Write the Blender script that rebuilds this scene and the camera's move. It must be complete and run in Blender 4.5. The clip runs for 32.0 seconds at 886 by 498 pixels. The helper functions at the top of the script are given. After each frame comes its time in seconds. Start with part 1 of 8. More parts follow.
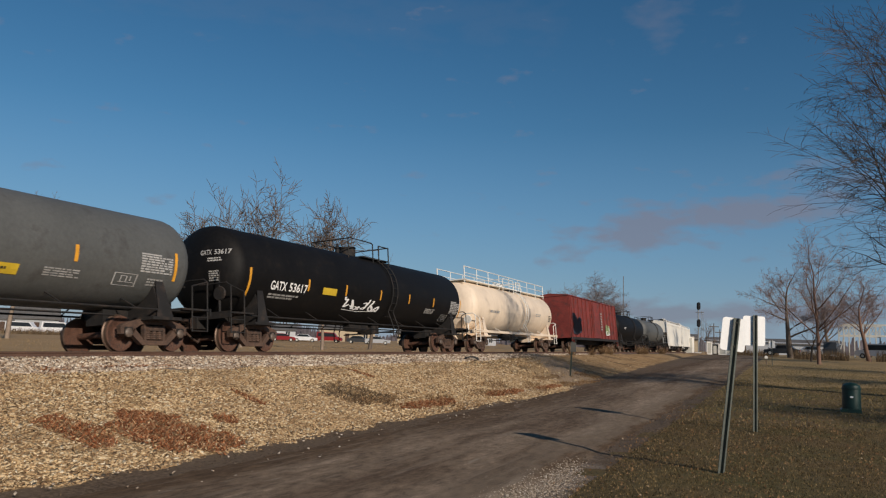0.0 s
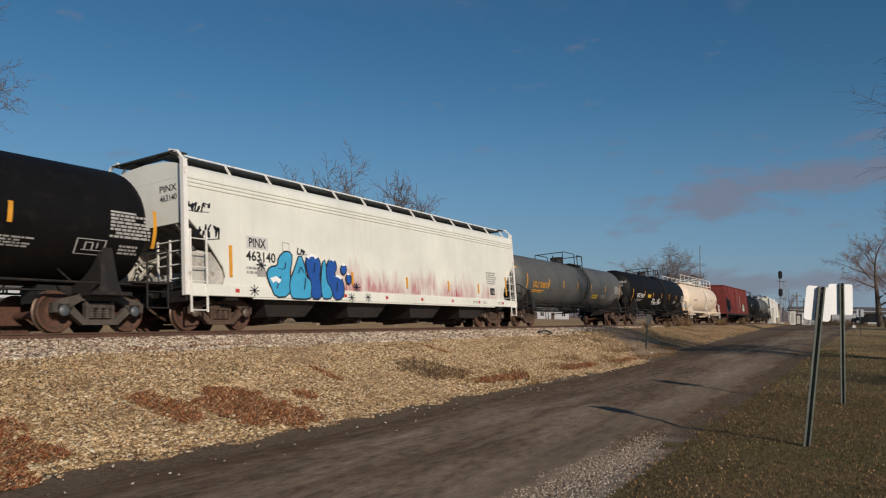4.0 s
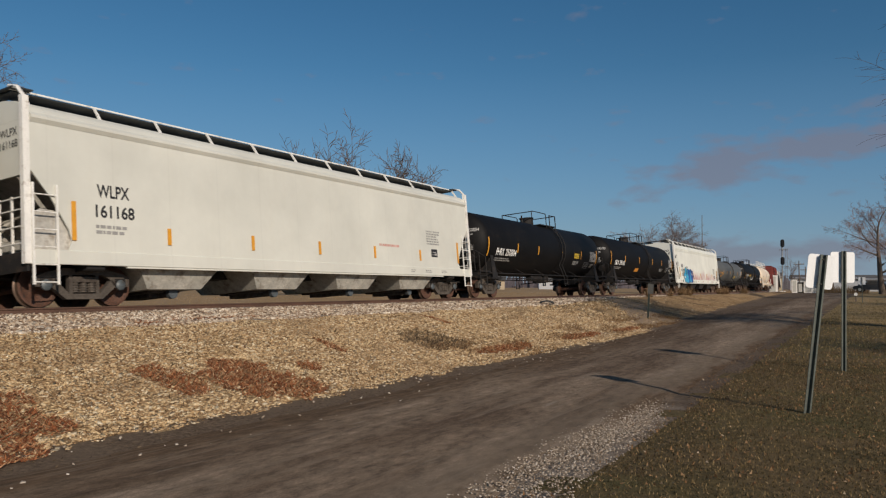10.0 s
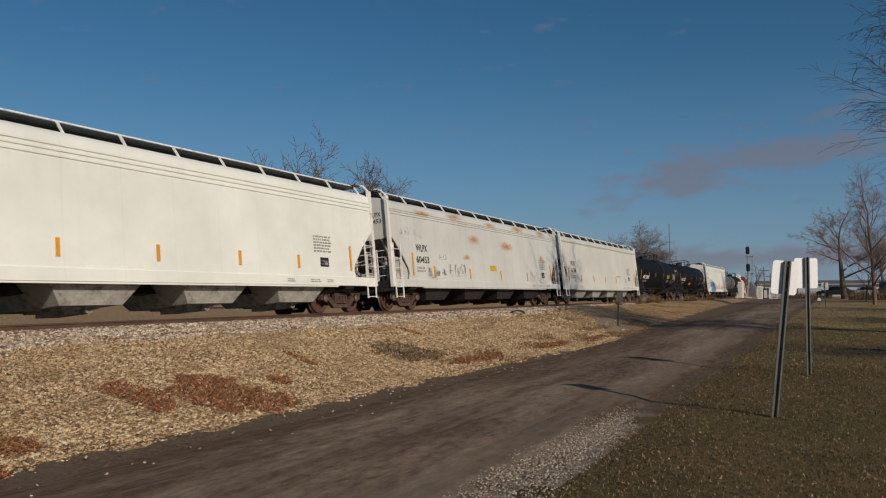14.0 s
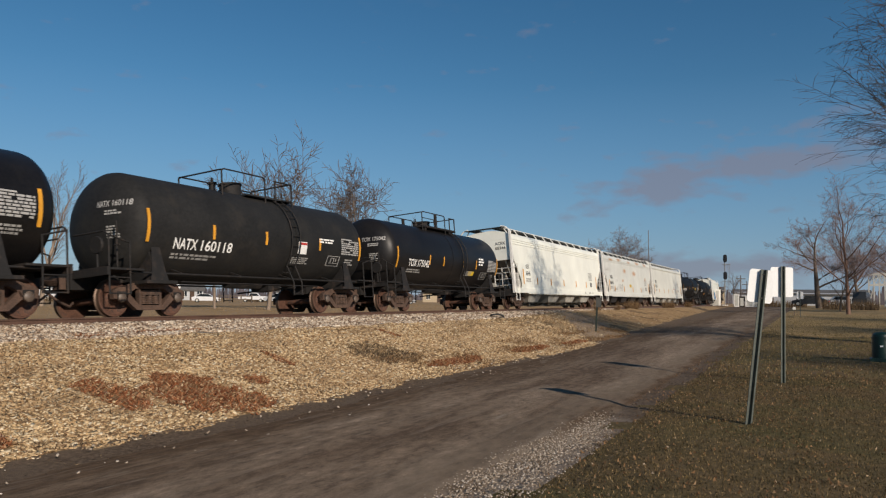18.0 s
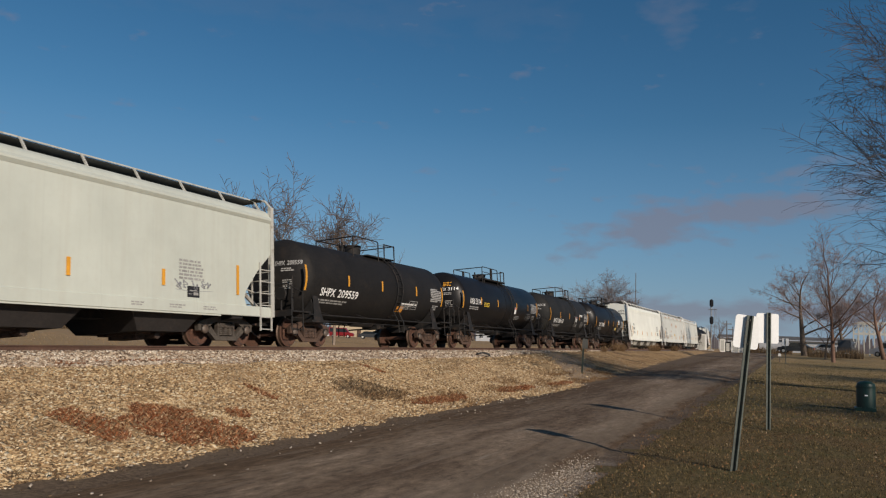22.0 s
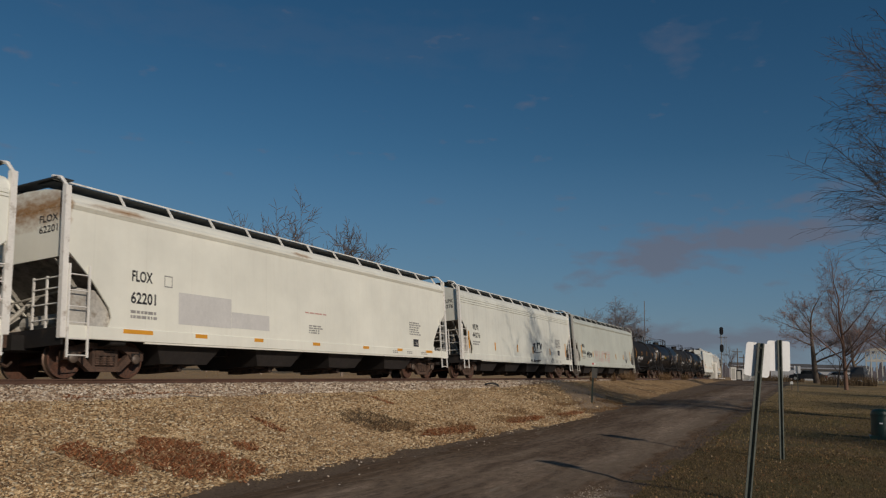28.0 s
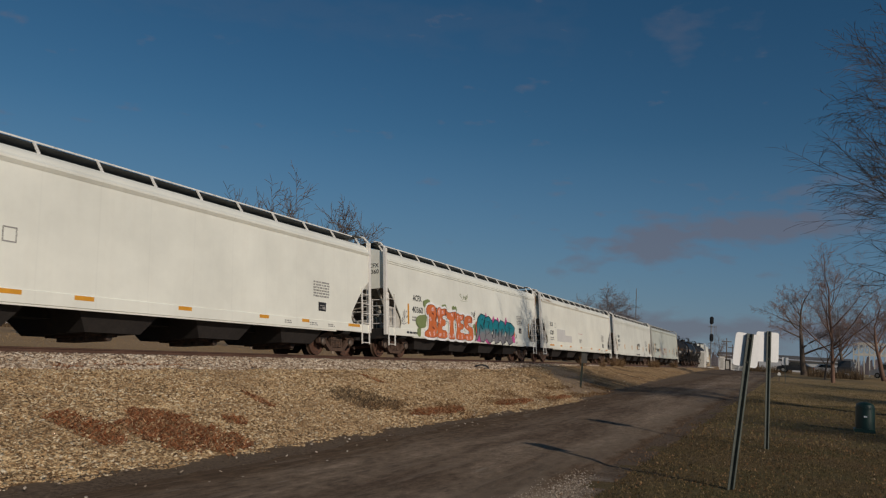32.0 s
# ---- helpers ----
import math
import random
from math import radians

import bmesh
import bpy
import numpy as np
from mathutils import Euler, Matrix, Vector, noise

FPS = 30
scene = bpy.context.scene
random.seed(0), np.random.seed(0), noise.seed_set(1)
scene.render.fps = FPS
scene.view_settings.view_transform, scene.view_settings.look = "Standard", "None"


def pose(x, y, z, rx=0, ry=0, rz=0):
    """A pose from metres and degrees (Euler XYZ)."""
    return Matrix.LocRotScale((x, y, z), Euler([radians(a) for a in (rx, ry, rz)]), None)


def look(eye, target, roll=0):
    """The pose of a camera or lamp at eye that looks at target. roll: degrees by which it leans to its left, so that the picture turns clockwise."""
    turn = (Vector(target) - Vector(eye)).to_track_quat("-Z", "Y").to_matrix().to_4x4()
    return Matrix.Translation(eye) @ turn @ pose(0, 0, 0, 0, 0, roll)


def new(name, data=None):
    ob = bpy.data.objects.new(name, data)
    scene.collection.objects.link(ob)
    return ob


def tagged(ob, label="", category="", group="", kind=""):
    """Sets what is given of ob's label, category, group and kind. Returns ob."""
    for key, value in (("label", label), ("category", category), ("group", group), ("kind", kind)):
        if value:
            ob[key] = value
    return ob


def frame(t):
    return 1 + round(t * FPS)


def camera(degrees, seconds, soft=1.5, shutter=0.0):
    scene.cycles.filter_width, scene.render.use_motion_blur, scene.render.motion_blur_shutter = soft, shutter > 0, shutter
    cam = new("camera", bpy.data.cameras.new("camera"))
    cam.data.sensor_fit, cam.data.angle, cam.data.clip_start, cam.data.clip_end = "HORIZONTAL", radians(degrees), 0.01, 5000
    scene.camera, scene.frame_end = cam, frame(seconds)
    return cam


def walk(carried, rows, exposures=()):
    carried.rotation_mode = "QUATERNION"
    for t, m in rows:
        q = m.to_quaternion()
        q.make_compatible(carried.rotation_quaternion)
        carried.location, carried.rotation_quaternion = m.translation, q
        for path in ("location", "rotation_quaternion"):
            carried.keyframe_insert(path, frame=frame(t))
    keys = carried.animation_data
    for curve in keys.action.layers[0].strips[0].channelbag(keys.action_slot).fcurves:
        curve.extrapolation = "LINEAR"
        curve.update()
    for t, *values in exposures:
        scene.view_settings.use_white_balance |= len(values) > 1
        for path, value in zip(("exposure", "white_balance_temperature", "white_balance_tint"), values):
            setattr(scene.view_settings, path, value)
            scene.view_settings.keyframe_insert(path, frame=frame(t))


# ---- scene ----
cam = camera(61.0, 32.0, soft=1.2, shutter=0.12)

# seconds and the turn of the camera, held by hand at one spot beside the road
TURNS = (
    (0.0, 96.94, -1.92, 24.27),
    (0.5, 97.20, -2.17, 24.26),
    (1.0, 97.09, -2.44, 24.40),
    (1.5, 96.77, -2.61, 24.37),
    (2.0, 96.62, -2.86, 24.88),
    (2.5, 96.70, -1.60, 26.56),
    (3.0, 95.93, -2.29, 28.79),
    (3.5, 94.83, -0.99, 29.62),
    (5.5, 95.07, -2.01, 30.92),
    (6.0, 94.05, -1.95, 32.57),
    (6.5, 94.52, -2.55, 31.68),
    (7.0, 94.62, -2.79, 31.26),
    (7.5, 94.02, -3.62, 31.35),
    (8.0, 93.84, -2.71, 30.79),
    (8.5, 93.49, -2.00, 30.64),
    (9.0, 93.49, -1.32, 30.03),
    (9.5, 93.72, -1.76, 29.48),
    (10.0, 92.74, -0.46, 29.92),
    (10.5, 92.54, -1.36, 30.30),
    (11.0, 91.97, -1.39, 30.79),
    (11.5, 92.33, -1.41, 30.91),
    (12.0, 93.00, -1.47, 31.89),
    (12.5, 92.75, -2.22, 30.37),
    (13.0, 93.62, -0.79, 30.77),
    (13.5, 93.71, 0.23, 29.58),
    (14.0, 93.57, 0.36, 27.72),
    (14.5, 94.12, 0.73, 27.43),
    (16.5, 95.27, 0.65, 24.89),
    (17.0, 95.18, 0.70, 23.59),
    (17.5, 95.12, 0.45, 24.39),
    (18.0, 93.76, -0.66, 26.17),
    (18.5, 95.03, -1.72, 26.93),
    (19.0, 95.38, -1.83, 27.45),
    (19.5, 96.31, -2.10, 27.06),
    (20.0, 96.65, -2.00, 27.02),
    (20.5, 97.06, -2.08, 26.29),
    (21.0, 97.25, -2.38, 25.85),
    (21.5, 96.77, -2.69, 25.44),
    (22.0, 96.60, -2.22, 25.14),
    (22.5, 96.73, -1.52, 25.54),
    (23.0, 96.62, -1.61, 25.37),
    (23.5, 96.69, -1.71, 24.95),
    (24.0, 95.86, -1.97, 24.80),
    (24.5, 95.61, -2.43, 25.92),
    (26.5, 95.82, -1.11, 25.40),
    (27.0, 97.49, -1.38, 27.07),
    (27.5, 98.52, -1.60, 26.64),
    (28.0, 98.86, -1.74, 25.76),
    (28.5, 99.06, -2.40, 25.35),
    (29.0, 98.46, -2.96, 26.31),
    (29.5, 98.45, -3.04, 26.93),
    (30.0, 97.90, -3.27, 26.81),
    (30.5, 98.05, -3.23, 26.05),
    (31.0, 98.40, -3.19, 25.84),
    (31.5, 98.53, -3.48, 26.17),
    (32.0, 97.44, -3.53, 25.07),
)
EYE = (0.0, 0.0, 1.9)
# the camera darkens its picture as more white cars come by
EXPOSURES = [(0.0, -0.4), (2.0, -0.37), (3.0, -0.54), (3.5, -0.56), (5.5, -0.1), (6.0, -0.14), (8.0, -0.14), (9.0, -0.18), (10.0, -0.48), (11.0, -0.55), (13.0, -0.68), (14.0, -0.68), (14.5, -0.6), (16.5, -0.4), (17.0, -0.4), (19.0, -0.2), (21.0, -0.3), (23.0, -0.55), (24.5, -0.65), (27.0, -0.9), (28.0, -1.03), (29.0, -1.08), (30.0, -1.03), (32.0, -1.04)]
walk(cam, [(t, pose(*EYE, rx, ry, rz)) for t, rx, ry, rz in TURNS], exposures=EXPOSURES)

# ---- light ----
SUN_WAY = Vector((0.777, -0.467, 0.423)).normalized()   # towards the sun
sun = new("sun", bpy.data.lights.new("sun", "SUN"))
sun.data.energy, sun.data.angle, sun.data.color = 5.0, radians(0.6), (1.0, 0.87, 0.735)
sun.matrix_world = look((0, 0, 60), Vector((0, 0, 60)) - SUN_WAY)


def node_tree(holder):
    holder.use_nodes = True
    holder.node_tree.nodes.clear()
    return holder.node_tree


def add_node(tree, kind, inputs=None):
    node = tree.nodes.new(kind)
    for key, value in (inputs or {}).items():
        if isinstance(value, bpy.types.NodeSocket):
            tree.links.new(value, node.inputs[key])
        else:
            node.inputs[key].default_value = value
    return node


def build_world():
    world = bpy.data.worlds.new("sky")
    scene.world = world
    tree = node_tree(world)
    sky = add_node(tree, "ShaderNodeTexSky")
    sky.sky_type, sky.sun_disc, sky.sun_elevation = "NISHITA", False, math.asin(SUN_WAY.z)
    sky.sun_rotation, sky.altitude = math.atan2(SUN_WAY.x, SUN_WAY.y), 200
    sky.air_density, sky.dust_density, sky.ozone_density = 1.0, 0.15, 3.0
    deep = add_node(tree, "ShaderNodeHueSaturation", {"Hue": 0.494, "Saturation": 1.25, "Value": 1.0, "Color": sky.outputs[0]})

    def maths(operation, a, b=0.0, c=0.0):
        node = add_node(tree, "ShaderNodeMath", {0: a, 1: b, 2: c})
        node.operation = operation
        return node.outputs[0]

    def ranged(value, low, high, to_low=0.0, to_high=1.0):
        return add_node(tree, "ShaderNodeMapRange", {"Value": value, "From Min": low, "From Max": high, "To Min": to_low, "To Max": to_high}).outputs[0]

    # thin mauve cloud streaks low over the line, and faint wisps above
    way = add_node(tree, "ShaderNodeTexCoord").outputs["Generated"]
    split = add_node(tree, "ShaderNodeSeparateXYZ", {0: way})
    height = maths("MULTIPLY", maths("ARCSINE", split.outputs["Z"]), 57.3)
    round_ = maths("MULTIPLY", maths("ARCTAN2", split.outputs["X"], split.outputs["Y"]), 57.3)
    flat = add_node(tree, "ShaderNodeCombineXYZ", {0: maths("MULTIPLY", round_, 0.2), 1: maths("MULTIPLY", height, 0.5), 2: 3.0})
    puffs = add_node(tree, "ShaderNodeTexNoise", {"Vector": flat.outputs[0], "Scale": 1.35, "Detail": 8.0, "Roughness": 0.52}).outputs["Fac"]
    total = None
    for slope, middle, thick, left, right, most in ((0.17, 10.3, 3.2, -19.0, 9.0, 0.68), (0.02, 2.6, 1.9, -32.0, 26.0, 0.6), (0.1, 24.0, 2.6, -14.0, 0.0, 0.22), (0.0, 24.0, 3.5, -60.0, -12.0, 0.06)):
        off = maths("ABSOLUTE", maths("SUBTRACT", height, maths("ADD", maths("MULTIPLY", round_, slope), middle)))
        inside = maths("MULTIPLY", ranged(off, 0.0, thick, 1.0, 0.0), maths("MULTIPLY", ranged(round_, left, left + 7), ranged(round_, right - 7, right, 1.0, 0.0)))
        streak = maths("MULTIPLY", ranged(maths("ADD", maths("MULTIPLY", inside, 0.36), puffs), 0.63, 0.86), most)
        total = streak if total is None else maths("MAXIMUM", total, streak)
    haze = ranged(height, -1.0, 16.0, 0.75, 0.0)
    hazy = add_node(tree, "ShaderNodeMixRGB", {"Fac": haze, "Color1": deep.outputs[0], "Color2": (1.95, 3.7, 6.6, 1)})
    cloudy = add_node(tree, "ShaderNodeMixRGB", {"Fac": total, "Color1": hazy.outputs[0], "Color2": (3.0, 2.95, 3.75, 1)})
    back = add_node(tree, "ShaderNodeBackground", {"Color": cloudy.outputs[0], "Strength": 0.088})
    add_node(tree, "ShaderNodeOutputWorld", {"Surface": back.outputs[0]})


build_world()

# ---- materials ----
def surface(name, colour, rough=0.7, metal=0.0, coarse=(1.5, 0.25), fine=(25.0, 0.2), bump=(40.0, 0.1), stretch=(1, 1, 1), dirt=None, by_piece=0.0,
            island=0.0, spec=0.5):
    """A painted, dusty or rough surface: the base colour varied at two scales, with a fine relief. dirt: colour, amount, scale."""
    material = bpy.data.materials.new(name)
    tree = node_tree(material)
    place = add_node(tree, "ShaderNodeTexCoord").outputs["Object"]
    if tuple(stretch) != (1, 1, 1):
        place = add_node(tree, "ShaderNodeMapping", {"Vector": place, "Scale": stretch}).outputs[0]
    large = add_node(tree, "ShaderNodeTexNoise", {"Vector": place, "Scale": coarse[0], "Detail": 5.0, "Roughness": 0.6})
    small = add_node(tree, "ShaderNodeTexNoise", {"Vector": place, "Scale": fine[0], "Detail": 3.0, "Roughness": 0.7})
    out = (*colour, 1)
    for tone, amount in ((large, coarse[1]), (small, fine[1])):
        ramp = add_node(tree, "ShaderNodeMapRange", {"Value": tone.outputs["Fac"], "From Min": 0.3, "From Max": 0.7, "To Min": 1 - amount, "To Max": 1 + amount})
        mix = add_node(tree, "ShaderNodeVectorMath", {0: out[:3] if isinstance(out, tuple) else out})
        mix.operation = "SCALE"
        tree.links.new(ramp.outputs[0], mix.inputs["Scale"])
        out = mix.outputs[0]
    if by_piece or island:
        chance = add_node(tree, "ShaderNodeObjectInfo").outputs["Random"] if by_piece else add_node(tree, "ShaderNodeNewGeometry").outputs["Random Per Island"]
        amount = by_piece or island
        ramp = add_node(tree, "ShaderNodeMapRange", {"Value": chance, "To Min": 1 - amount, "To Max": 1 + amount})
        mix = add_node(tree, "ShaderNodeVectorMath", {0: out})
        mix.operation = "SCALE"
        tree.links.new(ramp.outputs[0], mix.inputs["Scale"])
        out = mix.outputs[0]
    if dirt:
        spots = add_node(tree, "ShaderNodeTexNoise", {"Vector": place, "Scale": dirt[2], "Detail": 6.0, "Roughness": 0.65})
        ramp = add_node(tree, "ShaderNodeMapRange", {"Value": spots.outputs["Fac"], "From Min": 0.62 - 0.2 * dirt[1], "From Max": 0.8 - 0.2 * dirt[1]})
        mix = add_node(tree, "ShaderNodeMixRGB", {"Fac": ramp.outputs[0], "Color1": out, "Color2": (*dirt[0], 1)})
        out = mix.outputs[0]
    shader = add_node(tree, "ShaderNodeBsdfPrincipled", {"Base Color": out, "Roughness": rough, "Metallic": metal, "Specular IOR Level": spec})
    if bump[1]:
        relief = add_node(tree, "ShaderNodeTexNoise", {"Vector": place, "Scale": bump[0], "Detail": 4.0})
        raised = add_node(tree, "ShaderNodeBump", {"Height": relief.outputs["Fac"], "Strength": bump[1], "Distance": 0.02})
        tree.links.new(raised.outputs[0], shader.inputs["Normal"])
    add_node(tree, "ShaderNodeOutputMaterial", {"Surface": shader.outputs[0]})
    return material


def shell_paint(name, colour, rough, streak=0.25, streak_colour=(0.2, 0.18, 0.14), spots=(), spot_colour=(0.28, 0.1, 0.03), wash=None, panel=1.55):
    """Weathered car-body paint: panel seams, streaks that run down it, spots of spot_colour, rust unless given (y, z,
    half length, half height) and a washed-out band of old paint (y from, y to, top, colour)."""
    material = bpy.data.materials.new(name)
    tree = node_tree(material)
    place = add_node(tree, "ShaderNodeTexCoord").outputs["Object"]
    split = add_node(tree, "ShaderNodeSeparateXYZ", {0: place})

    def maths(operation, a, b=0.0, c=0.0):
        node = add_node(tree, "ShaderNodeMath", {0: a, 1: b, 2: c})
        node.operation = operation
        return node.outputs[0]

    def noise_at(scale, stretch, detail=5.0):
        moved = add_node(tree, "ShaderNodeMapping", {"Vector": place, "Scale": stretch})
        return add_node(tree, "ShaderNodeTexNoise", {"Vector": moved.outputs[0], "Scale": scale, "Detail": detail, "Roughness": 0.6}).outputs["Fac"]

    def ranged(value, low, high, to_low=0.0, to_high=1.0):
        return add_node(tree, "ShaderNodeMapRange", {"Value": value, "From Min": low, "From Max": high, "To Min": to_low, "To Max": to_high}).outputs[0]

    def blend(amount, a, b):
        return add_node(tree, "ShaderNodeMixRGB", {"Fac": amount, "Color1": a, "Color2": b}).outputs[0]

    out = blend(ranged(noise_at(0.5, (1, 1, 1)), 0.3, 0.7), tuple(c * 0.9 for c in colour) + (1,), tuple(c * 1.08 for c in colour) + (1,))
    runs = ranged(noise_at(2.2, (1, 2.5, 0.16)), 0.47, 0.75)
    out = blend(maths("MULTIPLY", runs, streak), out, (*streak_colour, 1))
    grime = ranged(noise_at(6.0, (1, 1, 1), 7.0), 0.52, 0.8)
    out = blend(maths("MULTIPLY", grime, streak * 0.6), out, (*streak_colour, 1))
    if panel:
        tooth = maths("PINGPONG", maths("ADD", split.outputs["Y"], 40.0), panel / 2)
        seam = ranged(tooth, 0.0, 0.03, 1.0, 0.0)
        out = blend(maths("MULTIPLY", seam, 0.1), out, tuple(c * 0.55 for c in colour) + (1,))
    if spots:
        rough_edge = noise_at(5.0, (1, 0.7, 1.6), 6.0)
        total = None
        for y, z, half_y, half_z in spots:
            dy = maths("MULTIPLY", maths("SUBTRACT", split.outputs["Y"], y), 1 / half_y)
            dz = maths("MULTIPLY", maths("SUBTRACT", split.outputs["Z"], z), 1 / half_z)
            far = maths("SQRT", maths("ADD", maths("MULTIPLY", dy, dy), maths("MULTIPLY", dz, dz)))
            near = ranged(maths("ADD", far, maths("MULTIPLY", rough_edge, 1.4)), 0.75, 1.75, 1.0, 0.0)
            total = near if total is None else maths("MAXIMUM", total, near)
        out = blend(total, out, (*spot_colour, 1))
    if wash:
        low, high, top, tint = wash
        inside = maths("MULTIPLY", maths("MULTIPLY", ranged(split.outputs["Y"], low, low + 0.1), ranged(split.outputs["Y"], high - 0.2, high, 1.0, 0.0)), ranged(split.outputs["Z"], 1.14, 1.2))
        under = ranged(maths("ADD", split.outputs["Z"], maths("MULTIPLY", noise_at(1.1, (1, 1.0, 0.3), 8.0), 2.6)), top + 0.75, top + 1.45, 1.0, 0.0)
        patchy = ranged(noise_at(0.8, (1, 1, 0.25)), 0.42, 0.58)
        brushed = ranged(noise_at(3.2, (1, 2.2, 0.5), 9.0), 0.4, 0.62)
        out = blend(maths("MULTIPLY", maths("MULTIPLY", maths("MULTIPLY", inside, under), maths("ADD", maths("MULTIPLY", patchy, 0.95), 0.12)), maths("ADD", maths("MULTIPLY", brushed, 0.55), 0.45)), out, (*tint, 1))
    shader = add_node(tree, "ShaderNodeBsdfPrincipled", {"Base Color": out, "Roughness": ranged(noise_at(3.0, (1, 1, 1)), 0.3, 0.7, rough - 0.1, rough + 0.1)})
    dents = noise_at(0.8, (0.2, 1.5, 0.6), 3.0)
    raised = add_node(tree, "ShaderNodeBump", {"Height": dents, "Strength": 0.25, "Distance": 0.04})
    tree.links.new(raised.outputs[0], shader.inputs["Normal"])
    add_node(tree, "ShaderNodeOutputMaterial", {"Surface": shader.outputs[0]})
    return material


BLACK = surface("black tank paint", (0.0058, 0.0052, 0.005), 0.62, spec=0.2, coarse=(0.6, 0.3), fine=(12, 0.3), bump=(1.2, 0.12), dirt=((0.013, 0.0105, 0.0085), 0.4, 2.0))
WARM_BLACK = surface("dusty warm black tank paint", (0.015, 0.0135, 0.0125), 0.66, spec=0.25, coarse=(0.6, 0.25), fine=(12, 0.3), bump=(1.2, 0.12), dirt=((0.026, 0.021, 0.017), 0.4, 2.0))
DULL_BLACK = surface("dull black tank paint", (0.016, 0.0155, 0.0145), 0.68, spec=0.3, coarse=(0.7, 0.3), fine=(12, 0.3), bump=(1.2, 0.15), dirt=((0.027, 0.024, 0.02), 0.5, 1.6))
GLOSS_BLACK = surface("glossy black tank paint", (0.011, 0.0098, 0.0095), 0.42, spec=0.28, coarse=(0.6, 0.3), fine=(12, 0.3), bump=(1.0, 0.1), dirt=((0.015, 0.013, 0.011), 0.3, 2.0))
GREY_TANK = surface("grey tank paint", (0.098, 0.1, 0.094), 0.58, coarse=(0.6, 0.15), fine=(10, 0.12), bump=(1.2, 0.15), dirt=((0.05, 0.045, 0.04), 0.3, 1.2))
# streaked cream with two tall grey patches near the middle
CREAM = shell_paint("cream tank paint", (0.8, 0.66, 0.5), 0.5, 0.22, (0.36, 0.24, 0.15), panel=0, spots=((0.8, 2.5, 0.4, 0.95), (2.0, 2.2, 0.22, 0.8)), spot_colour=(0.22, 0.2, 0.18))
OXIDE = surface("red oxide boxcar paint", (0.2, 0.032, 0.024), 0.65, coarse=(0.8, 0.3), fine=(14, 0.25), dirt=((0.06, 0.03, 0.025), 0.6, 1.5))
FRAME_BLACK = surface("dusty black underframe steel", (0.012, 0.0105, 0.0095), 0.78, coarse=(1.5, 0.4), fine=(20, 0.3), dirt=((0.042, 0.028, 0.02), 0.5, 3.0))
TRUCK_BROWN = surface("rust-brown cast steel", (0.085, 0.05, 0.034), 0.85, coarse=(3, 0.35), fine=(30, 0.35), bump=(30, 0.3), dirt=((0.03, 0.022, 0.018), 0.6, 4.0))
TRUCK_GREY = surface("dusty grey cast steel", (0.075, 0.062, 0.05), 0.85, coarse=(3, 0.35), fine=(30, 0.35), bump=(30, 0.3), dirt=((0.035, 0.024, 0.018), 0.6, 4.0))
WHEEL_RUST = surface("rusty wheel plate", (0.11, 0.05, 0.03), 0.8, coarse=(5, 0.5), fine=(30, 0.35), bump=(20, 0.2), dirt=((0.03, 0.022, 0.018), 0.7, 5.0))
TREAD = surface("worn bright steel", (0.22, 0.19, 0.165), 0.45, 0.85, coarse=(3, 0.2), fine=(40, 0.2))
TREAD_DULL = surface("dull rolled wheel tread", (0.13, 0.085, 0.06), 0.5, 0.5, coarse=(3, 0.3), fine=(40, 0.2))
RAIL_SIDE = surface("rusty rail steel", (0.1, 0.052, 0.034), 0.8, coarse=(1, 0.3), fine=(30, 0.3), bump=(40, 0.2))
WHITE_PAINT = surface("white paint", (0.82, 0.8, 0.74), 0.5, coarse=(1.5, 0.1), fine=(20, 0.06), dirt=((0.35, 0.28, 0.2), 0.25, 4.0))
GREY_PAINT = surface("light grey paint", (0.5, 0.49, 0.44), 0.55, coarse=(1.5, 0.12), fine=(20, 0.08), dirt=((0.25, 0.2, 0.14), 0.3, 4.0))
HOPPER_GREY = surface("grimy hopper bay paint", (0.4, 0.38, 0.33), 0.65, coarse=(1.5, 0.25), fine=(15, 0.2), dirt=((0.12, 0.09, 0.06), 0.6, 2.5))
LETTER_WHITE = surface("white stencil paint", (0.85, 0.84, 0.8), 0.6, coarse=(3, 0.1), fine=(30, 0.15), bump=(30, 0))
LETTER_BLACK = surface("black stencil paint", (0.02, 0.02, 0.022), 0.6, coarse=(3, 0.1), fine=(30, 0.15), bump=(30, 0))
LETTER_GREY = surface("faded stencil paint", (0.33, 0.32, 0.3), 0.65, coarse=(3, 0.2), fine=(30, 0.2), bump=(30, 0))
YELLOW_TAPE = surface("yellow reflective tape", (0.72, 0.33, 0.03), 0.45, coarse=(4, 0.12), fine=(60, 0.1), bump=(60, 0))
YELLOW_SIGN = surface("yellow stencil panel", (0.62, 0.42, 0.03), 0.5, coarse=(4, 0.12), fine=(60, 0.1), bump=(60, 0))
ORANGE_SIGN = surface("orange stencil panel", (0.75, 0.3, 0.04), 0.5, coarse=(4, 0.12), fine=(60, 0.1), bump=(60, 0))
RED_SIGN = surface("red marking", (0.5, 0.04, 0.03), 0.5, coarse=(4, 0.12), fine=(60, 0.1), bump=(60, 0))
GRATING = surface("dark galvanised grating", (0.055, 0.058, 0.06), 0.6, 0.5, coarse=(2, 0.3), fine=(30, 0.3))
CHALK = surface("grey overpaint", (0.63, 0.62, 0.59), 0.6, coarse=(1.2, 0.06), fine=(10, 0.05), bump=(30, 0))


def spray(name, colour):
    return surface(name, colour, 0.45, coarse=(2, 0.12), fine=(25, 0.1), bump=(30, 0))


